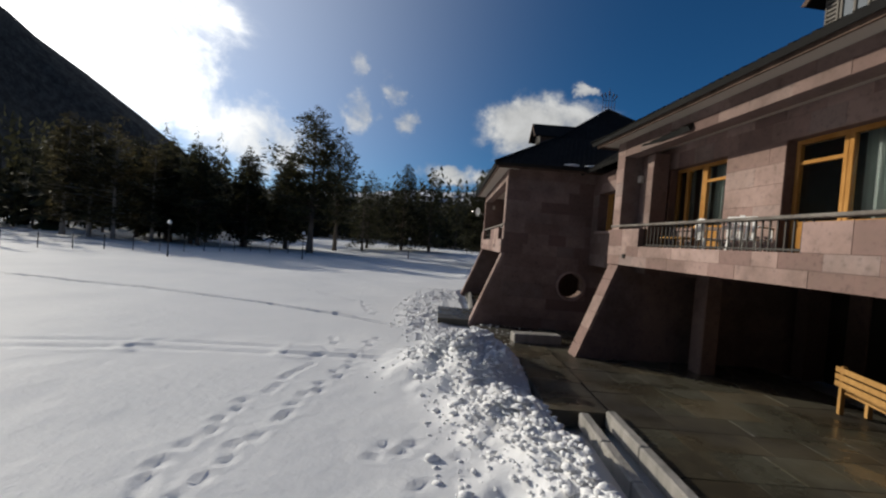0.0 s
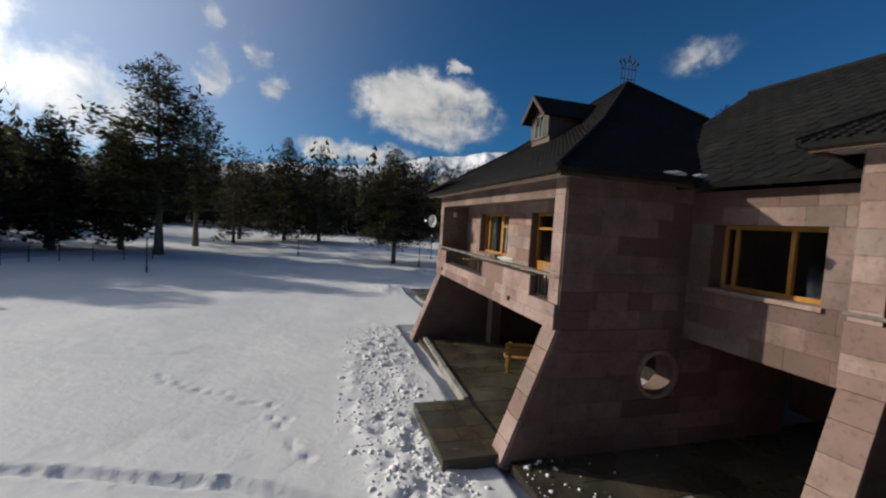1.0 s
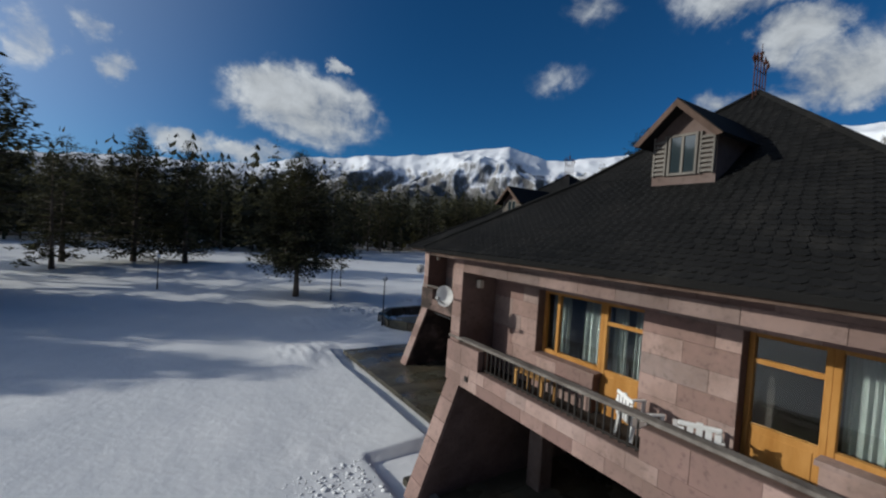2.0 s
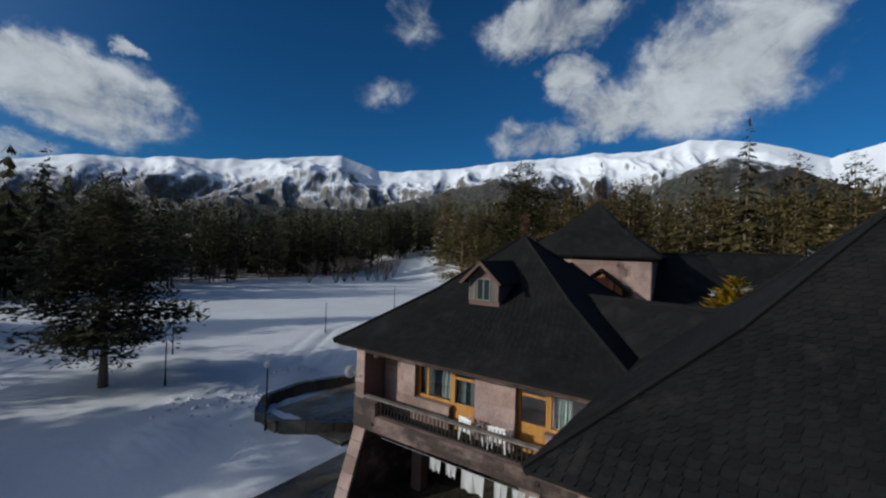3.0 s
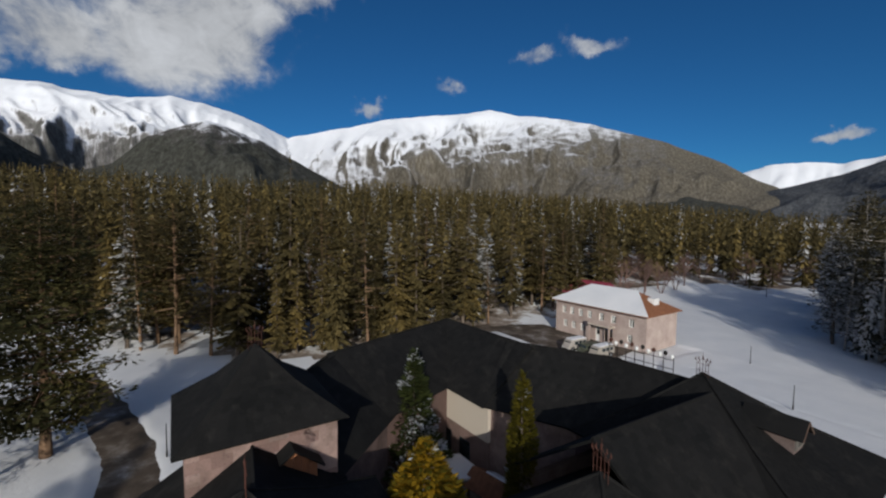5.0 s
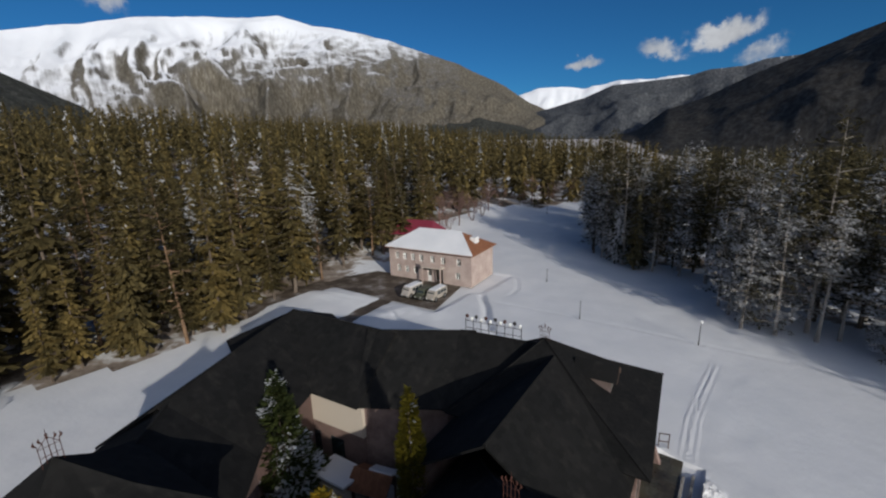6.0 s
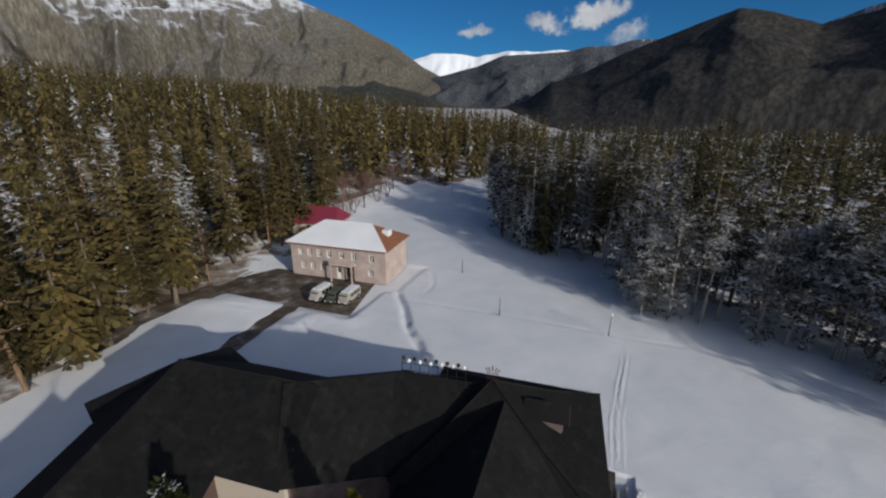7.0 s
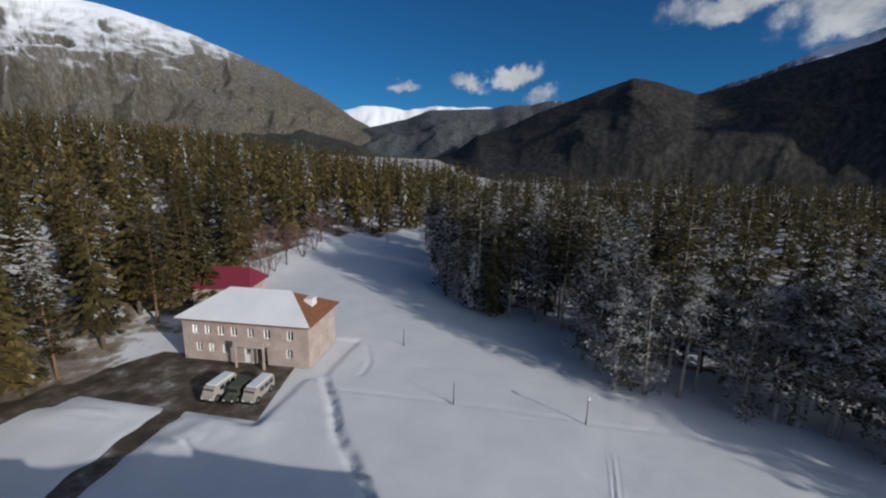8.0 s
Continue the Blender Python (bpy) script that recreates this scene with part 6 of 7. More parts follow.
# ---- bare shrubs and broad-leaved trees ----
def bare_tree(name, x, y, h, seed, label, bark, stems=1, spread=0.5, turn=0, twig=None):
    """Leafless: forks that divide again and again into twigs."""
    q = random.Random(seed)
    T = empty(name, pose(x, y, float(lie(x, y)) - 0.05, 0, 0, turn), label, "tree" if stems == 1 else "shrub", "bare shrubs and trees")
    V, F, TV, TF = [], [], [], []

    def limb(p, d, L, r, depth):
        out_v, out_f = (V, F) if depth < 2 else (TV, TF)
        e = p + d * L
        s = d.orthogonal().normalized()
        t = d.cross(s)
        b = len(out_v)
        for c, rr in ((p, r), (e, r * 0.6)):
            for k in range(3):
                a = k / 3 * math.tau
                out_v.append(tuple(c + (s * math.cos(a) + t * math.sin(a)) * rr))
        for k in range(3):
            out_f.append((b + k, b + (k + 1) % 3, b + 3 + (k + 1) % 3, b + 3 + k))
        if depth >= 5:
            return
        for k in range(3 if depth > 0 else 5):
            nd = (d + Vector((q.uniform(-1, 1), q.uniform(-1, 1), q.uniform(-0.4, 0.8))) * spread).normalized()
            limb(p + d * L * q.uniform(0.55, 1.0), nd, L * q.uniform(0.55, 0.8), r * 0.55, depth + 1)

    for k in range(stems):
        a = k / stems * math.tau + q.uniform(-0.4, 0.4)
        d = Vector((math.cos(a) * 0.35, math.sin(a) * 0.35, 1)).normalized() if stems > 1 else Vector((0.03, 0.02, 1)).normalized()
        limb(Vector((0.15 * math.cos(a), 0.15 * math.sin(a), 0)) * (stems > 1), d, h * 0.34, h * (0.014 if stems > 1 else 0.02), 1 if stems > 1 else 0)
    mesh_object("trunk", V, F, bark, T)
    mesh_object("crown", TV, TF, twig or TWIG, T)
    return T


bare_kinds = [bare_tree("bare_shrub", 59, -47, 4.6, 71, "leafless reddish-brown shrub by the red-roofed house", TWIG, 4, 0.5),
              bare_tree("bare_tree", 62.5, -57, 8.5, 72, "leafless reddish-brown tree at the clearing's edge", TWIG, 1, 0.55),
              bare_tree("bare_shrub", 64, 87, 5.5, 73, "dark leafless thicket before the wood", BARK, 5, 0.5, twig=BARK)]
q = random.Random(5)
for x, y, k, s in ((56.5, -51, 0, 1.1), (58, -41, 0, 0.9), (60.5, -66, 1, 0.9), (62, -72, 0, 1.1), (64.5, -84, 1, 0.9), (58, -96, 0, 1.2), (55, -104, 1, 1.0), (55.5, -115, 0, 1.5), (52.5, -125, 0, 1.6), (48, -128, 0, 1.4), (55, -109, 0, 1.2), (50.5, -118, 1, 1.1), (55, -27, 1, 0.8), (52.5, -36, 0, 1.0), (57, -56, 1, 1.1), (59.5, -60, 1, 1.2), (60, -52, 1, 1.15), (57.5, -63, 0, 1.6), (61, -78, 1, 1.2), (58.5, -70, 0, 1.5), (55.5, -47, 0, 1.4), (62, -88, 0, 1.6), (57, -100, 1, 1.2),
                   (66, 86, 2, 1.2), (71, 87.5, 2, 1.0), (57, 87, 2, 1.3), (61, 88.5, 2, 1.1), (54, 86, 2, 1.1), (68, 85.5, 2, 1.0), (49, 88, 2, 1.0), (76, 90, 2, 1.1)):
    copy_thing(bare_kinds[k], pose(x, y, float(lie(x, y)) - 0.05, 0, 0, q.uniform(0, 360)) @ Matrix.Diagonal((s, s, s, 1)))


# ---- paving, walls and roads round the lodge ----
def paving(name, x0, x1, y0, y1, z, tile, label, mat=None, seed=1, depth=0.16):
    """A terrace of stone flags on a bed."""
    T = empty(name, pose(0, 0, 0), label, "terrace", kind="structure")
    part("bed", box_bm(x0, x1, y0, y1, z - depth, z - 0.02), PAVING, T)
    r = random.Random(seed)
    bm = box_bm(-0.5, 0.5, -0.5, 0.5, -0.5, 0.5)
    bmesh.ops.bevel(bm, geom=[e for e in bm.edges if all(v.co.z > 0 for v in e.verts)], offset=0.012, segments=1, affect="EDGES")
    me = bpy.data.meshes.new("flagstone")
    bm.to_mesh(me)
    bm.free()
    me.materials.append(mat or PAVING)
    y = y0
    while y < y1 - 0.05:
        h = min(tile * r.uniform(0.75, 1.15), y1 - y)
        x = x0
        while x < x1 - 0.05:
            w = min(tile * r.uniform(0.8, 1.7), x1 - x)
            st = new("flagstone", me)
            st.parent = T
            st.matrix_basis = Matrix.Translation((x + w / 2, y + h / 2, z - 0.03 + r.uniform(0, 0.008))) @ Matrix.Diagonal((w - 0.015, h - 0.015, 0.06, 1))
            x += w
        y += h
    return T


paving("terrace", 1.45, 6.4, 13.9, 22.6, 0.03, 0.75, "wet brown flagstone terrace under the balcony", seed=2)
paving("terrace_step", 0.05, 1.42, 13.85, 16.25, 0.08, 0.7, "low stone step slab with pale edges", seed=3, depth=0.25)
paving("terrace", 3.05, 8.6, 1.6, 10.9, 0.03, 0.8, "wet flagstone terrace with benches", seed=4)
paving("passage_floor", 1.3, 10.0, 10.95, 13.85, 0.0, 0.8, "dark damp paving in the passage", seed=14)
paving("terrace_step", 1.95, 3.02, 6.6, 10.92, 0.06, 0.7, "low stone step slab beside the buttress", seed=5, depth=0.25)
paving("terrace", 3.6, 10.5, 23.3, 32.8, 0.02, 0.95, "dark wet paving before the pavilion", seed=6)
paving("forecourt", 8.6, 27.0, 33.4, 38.6, 0.06, 1.5, "wet brown forecourt cleared of snow", make_wet_stone("forecourt_stone", 2.0), seed=7)


def kerb(name, pts, width, z0, z1, label, mat, category="kerb", joints=1.1):
    K = empty(name, pose(0, 0, 0), label, category, kind="structure")
    for (xa, ya), (xb, yb) in zip(pts, pts[1:]):
        L = math.hypot(xb - xa, yb - ya)
        n = max(1, round(L / joints))
        a = math.degrees(math.atan2(yb - ya, xb - xa))
        for i in range(n):
            bm = box_bm(L * i / n + 0.006, L * (i + 1) / n - 0.006, -width / 2, width / 2, z0, z1, bevel=0.02)
            bmesh.ops.transform(bm, matrix=pose(xa, ya, 0, 0, 0, a), verts=bm.verts)
            part("kerbstone", bm, mat, K)
    return K


CONCRETE = make_bark("weathered_concrete", (0.20, 0.19, 0.175), (0.32, 0.30, 0.28))
kerb("terrace_kerb", [(1.38, 16.3), (1.62, 20.6), (1.75, 22.6)], 0.16, -0.15, 0.10, "narrow stone kerb along the terrace", CONCRETE)
kerb("gutter_kerb", [(2.92, 3.0), (2.98, 6.6)], 0.16, -0.15, 0.12, "pale kerb beside a drain channel", CONCRETE)
kerb("gutter_kerb", [(2.42, 2.6), (2.5, 6.5)], 0.16, -0.15, 0.10, "pale kerb beside a drain channel", CONCRETE)
kerb("low_wall", [(2.2, 11.6), (3.6, 11.75)], 0.4, -0.1, 0.25, "low concrete wall by the passage", CONCRETE, "wall", 2.2)
kerb("retaining_wall", [(9.9, 33.6), (7.7, 36.3), (7.9, 38.2), (9.2, 39.6), (11.6, 39.9), (14.4, 38.8)], 0.35, -0.1, 0.5, "dark curved stone retaining wall", PAVING, "wall")
kerb("forecourt_wall", [(17.2, 38.6), (18.0, 39.3), (21.8, 40.0)], 0.4, -0.1, 0.55, "low stone wall along the forecourt", PAVING, "wall")
kerb("forecourt_planter", [(22.6, 39.9), (24.4, 39.2)], 0.55, -0.1, 0.6, "stone planter box on the forecourt", CONCRETE, "planter")


def road_strip(name, pts, half, label, mat):
    """A cleared road as one ribbon a little above the bared ground."""
    V, F = [], []
    ps = along(pts, 0.8)
    for i, (x, y, a) in enumerate(ps):
        nx, ny = -math.sin(a), math.cos(a)
        h = half + 0.25 + 0.15 * math.sin(i * 1.7)
        for k in (-1, -0.33, 0.33, 1):
            V.append((x + nx * h * k, y + ny * h * k, float(lie(x, y)) - 0.10 - (0.02 if abs(k) == 1 else 0) + 0.01 * math.sin(i + k * 5)))
    for i in range(len(ps) - 1):
        for k in range(3):
            F.append((4 * i + k, 4 * i + k + 1, 4 * i + k + 5, 4 * i + k + 4))
    return tagged(mesh_object(name, V, F, mat), label, "road", kind="structure")


for i, (pts, half) in enumerate(ROADS):
    road_strip("road", pts, half, "wet dark drive cleared of snow", ASPHALT)
lot = mesh_object("car_park", [(31, -10.3, -0.16), (50, -9.6, -0.16), (51.5, -14, -0.16), (49, -19, -0.16), (33.2, -20.4, -0.16)], [(0, 1, 2, 3, 4)], ASPHALT)
tagged(lot, "muddy wet car park with patches of slush", "car park", kind="structure")


# ---- house across the meadow ----
def far_house():
    a, b = Vector((30.2, -19.6, 0)), Vector((47.3, -18.1, 0))
    L = (b - a).length
    ang = math.degrees(math.atan2(b.y - a.y, b.x - a.x))
    Hs = empty("guest_house", pose(a.x + 1.1, a.y + 0.1, -0.1, 0, 0, ang) @ Matrix.Diagonal((0.83, 1, 1, 1)), "two-storey pink stone house with snow on its hip roof", "house")
    D, ez, rz = 7.4, 4.75, 7.1
    holes = [(x, x + 0.85, z, z + h) for z, h, xs in ((0.95, 1.0, (2.2,)), (2.95, 1.05, (2.0, 5.1, 7.3, 9.6, 11.4, 13.2, 14.9)), (0.95, 1.0, (10.9, 12.8, 14.6))) for x in xs]
    up = [h for h in holes if h[2] > 2]
    low = [h for h in holes if h[2] < 2] + [(7.9, 8.75, 0.0, 2.0), (5.6, 7.2, 0.0, 2.1)]
    X, Y = Vector((1, 0, 0)), Vector((0, 1, 0))
    # front looks to +y
    wall_core("front_wall", Hs, (0, 0, 0), X, Y, 0, L, 2.5, ez, 0.3, up, PINK)
    wall_core("front_wall", Hs, (0, 0, 0), X, Y, 0, L, 0, 2.497, 0.3, low, PINK)
    part("side_wall", box_bm(0.0, 0.3, -D, -0.302, 0, ez), PINK, Hs)
    part("side_wall", box_bm(L - 0.3, L, -D, -0.302, 0, ez), PINK, Hs)
    part("back_wall", box_bm(0.302, L - 0.302, -D, -D + 0.3, 0, ez), PINK, Hs)
    # floor coloured dark like the unlit rooms
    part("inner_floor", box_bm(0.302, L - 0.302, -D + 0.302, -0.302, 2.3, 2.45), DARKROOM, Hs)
    for h in up + low[:4]:
        window_part(Hs, (0, -0.1, 0), X, Y, *h, bars=((h[0] + h[1]) / 2,), curtain=False, frame_mat=WHITE, t=0.06)
    window_part(Hs, (0, -0.1, 0), X, Y, *low[4], door_panel=0.9, curtain=False, name="house_door", frame_mat=WHITE)
    # entrance bay under a balcony
    part("balcony_slab", box_bm(5.2, 9.3, 0.004, 1.2, 2.42, 2.56), CREAM, Hs)
    part("balcony_parapet", box_bm(5.2, 9.3, 1.1, 1.2, 2.562, 3.1), PINK, Hs)
    for x in (5.3, 9.0):
        part("porch_column", box_bm(x, x + 0.2, 0.95, 1.15, 0, 2.418), PINK, Hs)
    o = 0.55
    c = [(-o, o, ez), (L + o, o, ez), (L + o, -D - o, ez), (-o, -D - o, ez)]
    r0, r1 = (D / 2 + 0.4, -D / 2, rz), (L - D / 2 - 0.4, -D / 2, rz)
    bm = bmesh.new()
    slab(bm, [c[0], c[3], r0], 0.1)
    part("bare_hip", bm, BROWNTILE, Hs, "brown sheet-metal hip bare of snow")
    bm = bmesh.new()
    slab(bm, [c[0], c[1], r1, r0], 0.1)
    slab(bm, [c[3], c[2], r1, r0], 0.1)
    slab(bm, [c[1], c[2], r1], 0.1)
    rf = part("roof", bm, BROWNTILE, Hs, "hip roof")
    up3 = Vector((0, 0, 0.16))
    bm = bmesh.new()
    add_poly(bm, [Vector(p) + Vector((0.05 if i in (0, 3) else -0.05, -0.06 if i < 2 else 0, 0.012)) for i, p in enumerate((c[0], c[1], r1, r0))], up3)
    part("snow_cover", bm, SNOW, rf, "even layer of snow")
    bm = bmesh.new()
    add_box(bm, 1.2, 2.3, -4.6, -3.4, ez + 0.8, ez + 1.75)
    part("roof_hatch", bm, WHITE, Hs, "small white roof hatch")


far_house()


def red_shed():
    S = empty("red_roofed_house", pose(53.0, -35.0, 0.3, 0, 0, 12), "low house with a dark red sheet roof among trees", "house")
    part("wall", box_bm(-4, 4, -3, 3, -0.2, 3.0), PINK, S)
    bm = bmesh.new()
    for s in (-1, 1):
        slab(bm, [(-4.5, s * 3.6, 2.9), (4.5, s * 3.6, 2.9), (3.2, 0, 5.2), (-3.2, 0, 5.2)], 0.1)
        slab(bm, [(s * 4.5, -3.6, 2.9), (s * 4.5, 3.6, 2.9), (s * 3.2, 0, 5.2)], 0.1)
    part("roof", bm, REDROOF, S, "dark red sheet roof")


red_shed()


# ---- vehicles ----
def vehicle(x, y, turn, label, paint, length, width, height, box_back, snow):
    C = empty("parked_van" if box_back else "parked_jeep", pose(x, y, -0.15, 0, 0, turn), label, "vehicle", "vehicles at the guest house")
    bm = bmesh.new()
    w = width / 2
    hood = height * 0.52
    prof = [(0, 0.35), (0, hood * 0.95), (length * 0.22, hood * 1.05), (length * 0.34, height), (length * 0.96, height), (length, height * 0.85), (length, 0.35)] if not box_back else [(0, 0.35), (0, hood), (length * 0.06, hood * 1.1), (length * 0.13, height * 0.97), (length * 0.18, height), (length * 0.97, height), (length, height * 0.9), (length, 0.35)]
    add_poly(bm, [(px, -w, pz) for px, pz in prof], (0, width, 0))
    bmesh.ops.bevel(bm, geom=[e for e in bm.edges], offset=0.05, segments=2, affect="EDGES")
    body = part("body", bm, paint, C)
    for s in (-1, 1):
        y0, y1 = sorted((s * (w + 0.004), s * (w - 0.02)))
        for k in range(3):
            a = length * (0.32 + 0.21 * k)
            part("side_window", box_bm(a, a + length * 0.17, y0, y1, height * 0.6, height * 0.88), GLASS, body)
        for px in (0.2, 0.8):
            bm = bmesh.new()
            bmesh.ops.create_cone(bm, cap_ends=True, segments=18, radius1=0.36, radius2=0.36, depth=0.22, matrix=Matrix.Translation((length * px, s * (w - 0.08), 0.36)) @ Matrix.Rotation(radians(90), 4, "X"))
            tyre = part("wheel", bm, IRON, C)
            bm = bmesh.new()
            bmesh.ops.create_cone(bm, cap_ends=True, segments=14, radius1=0.19, radius2=0.16, depth=0.05, matrix=Matrix.Translation((length * px, s * (w + 0.05), 0.36)) @ Matrix.Rotation(radians(90), 4, "X"))
            part("rim", bm, STEEL, tyre)
        part("headlight", box_bm(-0.03, 0.02, s * w * 0.7 - 0.1, s * w * 0.7 + 0.1, hood * 0.62, hood * 0.8), WHITE, C)
    part("windscreen", box_bm(length * (0.10 if box_back else 0.25), length * (0.105 if box_back else 0.255), -w * 0.85, w * 0.85, height * 0.62, height * 0.9), GLASS, body)
    part("bumper", box_bm(-0.1, 0.03, -w, w, 0.3, 0.5), IRON, C)
    if snow:
        bm = box_bm(length * 0.2, length * 0.95, -w * 0.92, w * 0.92, height - 0.01, height + 0.12, bevel=0.05)
        part("roof_snow", bm, SNOW, C, "snow lying on the roof")


P_WHITE, P_GREEN, P_BEIGE = material("white_car_paint", (0.36, 0.33, 0.30), 0.5), material("olive_car_paint", (0.08, 0.085, 0.06), 0.4), material("beige_car_paint", (0.32, 0.29, 0.25), 0.45)
vehicle(36.75, -11.3, -90, "white van parked on the muddy car park", P_WHITE, 3.3, 1.2, 1.5, True, True)
vehicle(34.8, -11.6, -86, "dark olive jeep parked between two vans", P_GREEN, 2.9, 1.15, 1.4, False, False)
vehicle(33.05, -11.9, -88, "pale grey minibus parked on the car park", P_BEIGE, 3.4, 1.2, 1.5, True, True)


# ---- lamps, posts, fence ----
def lamp_post(x, y, h, globe, label):
    z = float(lie(x, y)) - 0.1
    Lp = empty("lamp_post", pose(x, y, z, 0, 0, 0), label, "lamp post", "posts on the meadow")
    bm = bmesh.new()
    add_tube(bm, (0, 0, -0.2), (0, 0, h), 0.045, 0.03, 8)
    add_tube(bm, (0, 0, -0.2), (0, 0, 0.5), 0.07, 0.06, 8)
    part("pole", bm, IRON, Lp)
    if globe:
        bm = bmesh.new()
        bmesh.ops.create_icosphere(bm, subdivisions=2, radius=0.16, matrix=Matrix.Translation((0, 0, h + 0.15)))
        part("globe", bm, WHITE, Lp, "white glass globe")


for x, y, h, g in ((7.5, 37.0, 2.9, 1), (7.4, 46.6, 2.6, 0), (21.5, 50, 2.8, 0), (34.5, 53.3, 2.8, 0), (31.2, 45.0, 2.6, 0), (23.4, -27.6, 2.2, 0), (15.3, -17.0, 2.3, 0), (3.6, -16.8, 2.4, 1), (-18.1, 13.7, 2.4, 1), (-20.7, 31.3, 2.5, 1), (-13, 38.8, 2.4, 1), (-4.2, 54, 2.6, 1), (10.2, 52.5, 2.6, 1), (45.5, -84, 4.5, 0), (32, 30.5, 2.4, 0)):
    lamp_post(x, y, h, g, "thin dark lamp post with a white globe" if g else "thin bare post standing in the snow")


def fence(pts, label):
    F = empty("wire_fence", pose(0, 0, 0), label, "fence")
    ps = along(pts, 1.9)
    for x, y, a in ps:
        z = float(lie(x, y))
        bm = bmesh.new()
        add_tube(bm, (x, y, z - 0.2), (x, y, z + 1.15), 0.035, 0.03, 6)
        part("post", bm, IRON, F)
    for (x0, y0, a0), (x1, y1, a1) in zip(ps, ps[1:]):
        bm = bmesh.new()
        for h in (0.45, 0.8, 1.1):
            add_tube(bm, (x0, y0, float(lie(x0, y0)) + h), (x1, y1, float(lie(x1, y1)) + h), 0.008, 0.008, 4)
        part("wire", bm, IRON, F)


fence([(-34, 24), (-29, 30), (-22.5, 38), (-21, 43.5), (-15, 47)], "low wire fence between thin posts in the snow")


# ---- balcony things ----
def plastic_chair(M, label):
    C = empty("plastic_chair", M, label, "chair", "white plastic chairs")
    part("seat", box_bm(-0.23, 0.23, -0.22, 0.22, 0.40, 0.43, bevel=0.01), WHITE, C)
    bm = bmesh.new()
    for i in range(5):
        x = -0.2 + i * 0.1
        add_box(bm, x - 0.035, x + 0.035, 0.22, 0.245, 0.43, 0.82 - 0.05 * abs(i - 2))
    add_box(bm, -0.24, 0.24, 0.215, 0.25, 0.74, 0.80, 0.01)
    part("backrest", bm, WHITE, C)
    for sx in (-1, 1):
        for sy in (-1, 1):
            bm = bmesh.new()
            add_tube(bm, (sx * 0.25, sy * 0.24, 0.0), (sx * 0.21, sy * 0.2, 0.41), 0.022, 0.03, 6)
            part("leg", bm, WHITE, C)
        bm = bmesh.new()
        add_box(bm, sx * 0.25 - 0.025, sx * 0.25 + 0.025, -0.22, 0.24, 0.61, 0.635)
        add_box(bm, sx * 0.25 - 0.02, sx * 0.25 + 0.02, -0.21, -0.17, 0.40, 0.61)
        part("armrest", bm, WHITE, C)
    return C


def on(P, x, y, z, turn):
    return P.matrix_world @ pose(x, y, z, 0, 0, turn)


def front_pose(n):
    return {"A": front(4.45, 10.7, 5.0), "B": front(2.2, 22.1, -1.0), "C": front(6.2, 30.2, 0.0)}[n]


for n, x, turn in (("A", 2.9, 160), ("A", 3.75, 200), ("B", 4.3, 150), ("B", 5.1, 210), ("C", 3.9, 165), ("C", 4.75, 190)):
    plastic_chair(front_pose(n) @ pose(x, 0.52, 2.72, 0, 0, turn), "white plastic garden chair on the balcony")


def balcony_table(M):
    T = empty("balcony_table", M, "low brown wooden table on the balcony", "table")
    part("tabletop", box_bm(-0.4, 0.4, -0.22, 0.22, 0.42, 0.46, bevel=0.01), WOOD, T)
    for sx in (-1, 1):
        for sy in (-1, 1):
            part("leg", box_bm(sx * 0.34 - 0.025, sx * 0.34 + 0.025, sy * 0.17 - 0.025, sy * 0.17 + 0.025, 0, 0.42), WOOD, T)


balcony_table(front_pose("A") @ pose(1.95, 0.5, 2.72))
balcony_table(front_pose("B") @ pose(2.2, 0.5, 2.72))


def dish(M, label, r=0.42):
    D = empty("satellite_dish", M, label, "satellite dish")
    bm = bmesh.new()
    n, k = 24, 4
    rows = [[bm.verts.new((r * i / k * math.cos(j / n * math.tau), -0.12 * (i / k) ** 2, r * 1.1 * i / k * math.sin(j / n * math.tau))) for j in range(n)] for i in range(1, k + 1)]
    c = bm.verts.new((0, 0, 0))
    for j in range(n):
        bm.faces.new((c, rows[0][j], rows[0][(j + 1) % n]))
        for a, b in zip(rows, rows[1:]):
            bm.faces.new((a[j], b[j], b[(j + 1) % n], a[(j + 1) % n]))
    bmesh.ops.solidify(bm, geom=bm.faces[:], thickness=0.012)
    part("reflector", bm, WHITE, D, "white steel reflector")
    bm = bmesh.new()
    add_tube(bm, (0, -0.05, -r), (0, -0.42, -0.02), 0.012)
    add_tube(bm, (0, -0.46, 0.0), (0, -0.38, -0.02), 0.04)
    part("arm", bm, STEEL, D)
    bm = bmesh.new()
    add_tube(bm, (0, 0.02, 0), (0, 0.3, -0.1), 0.02)
    part("bracket", bm, STEEL, D)


dish(front_pose("B") @ pose(0.2, -0.32, 4.36, 0, 0, 30), "white satellite dish on the balcony's corner pier", 0.21)
dish(front_pose("C") @ pose(-0.28, -0.05, 4.1, 0, 0, 60), "small white satellite dish on the pavilion's corner", 0.19)


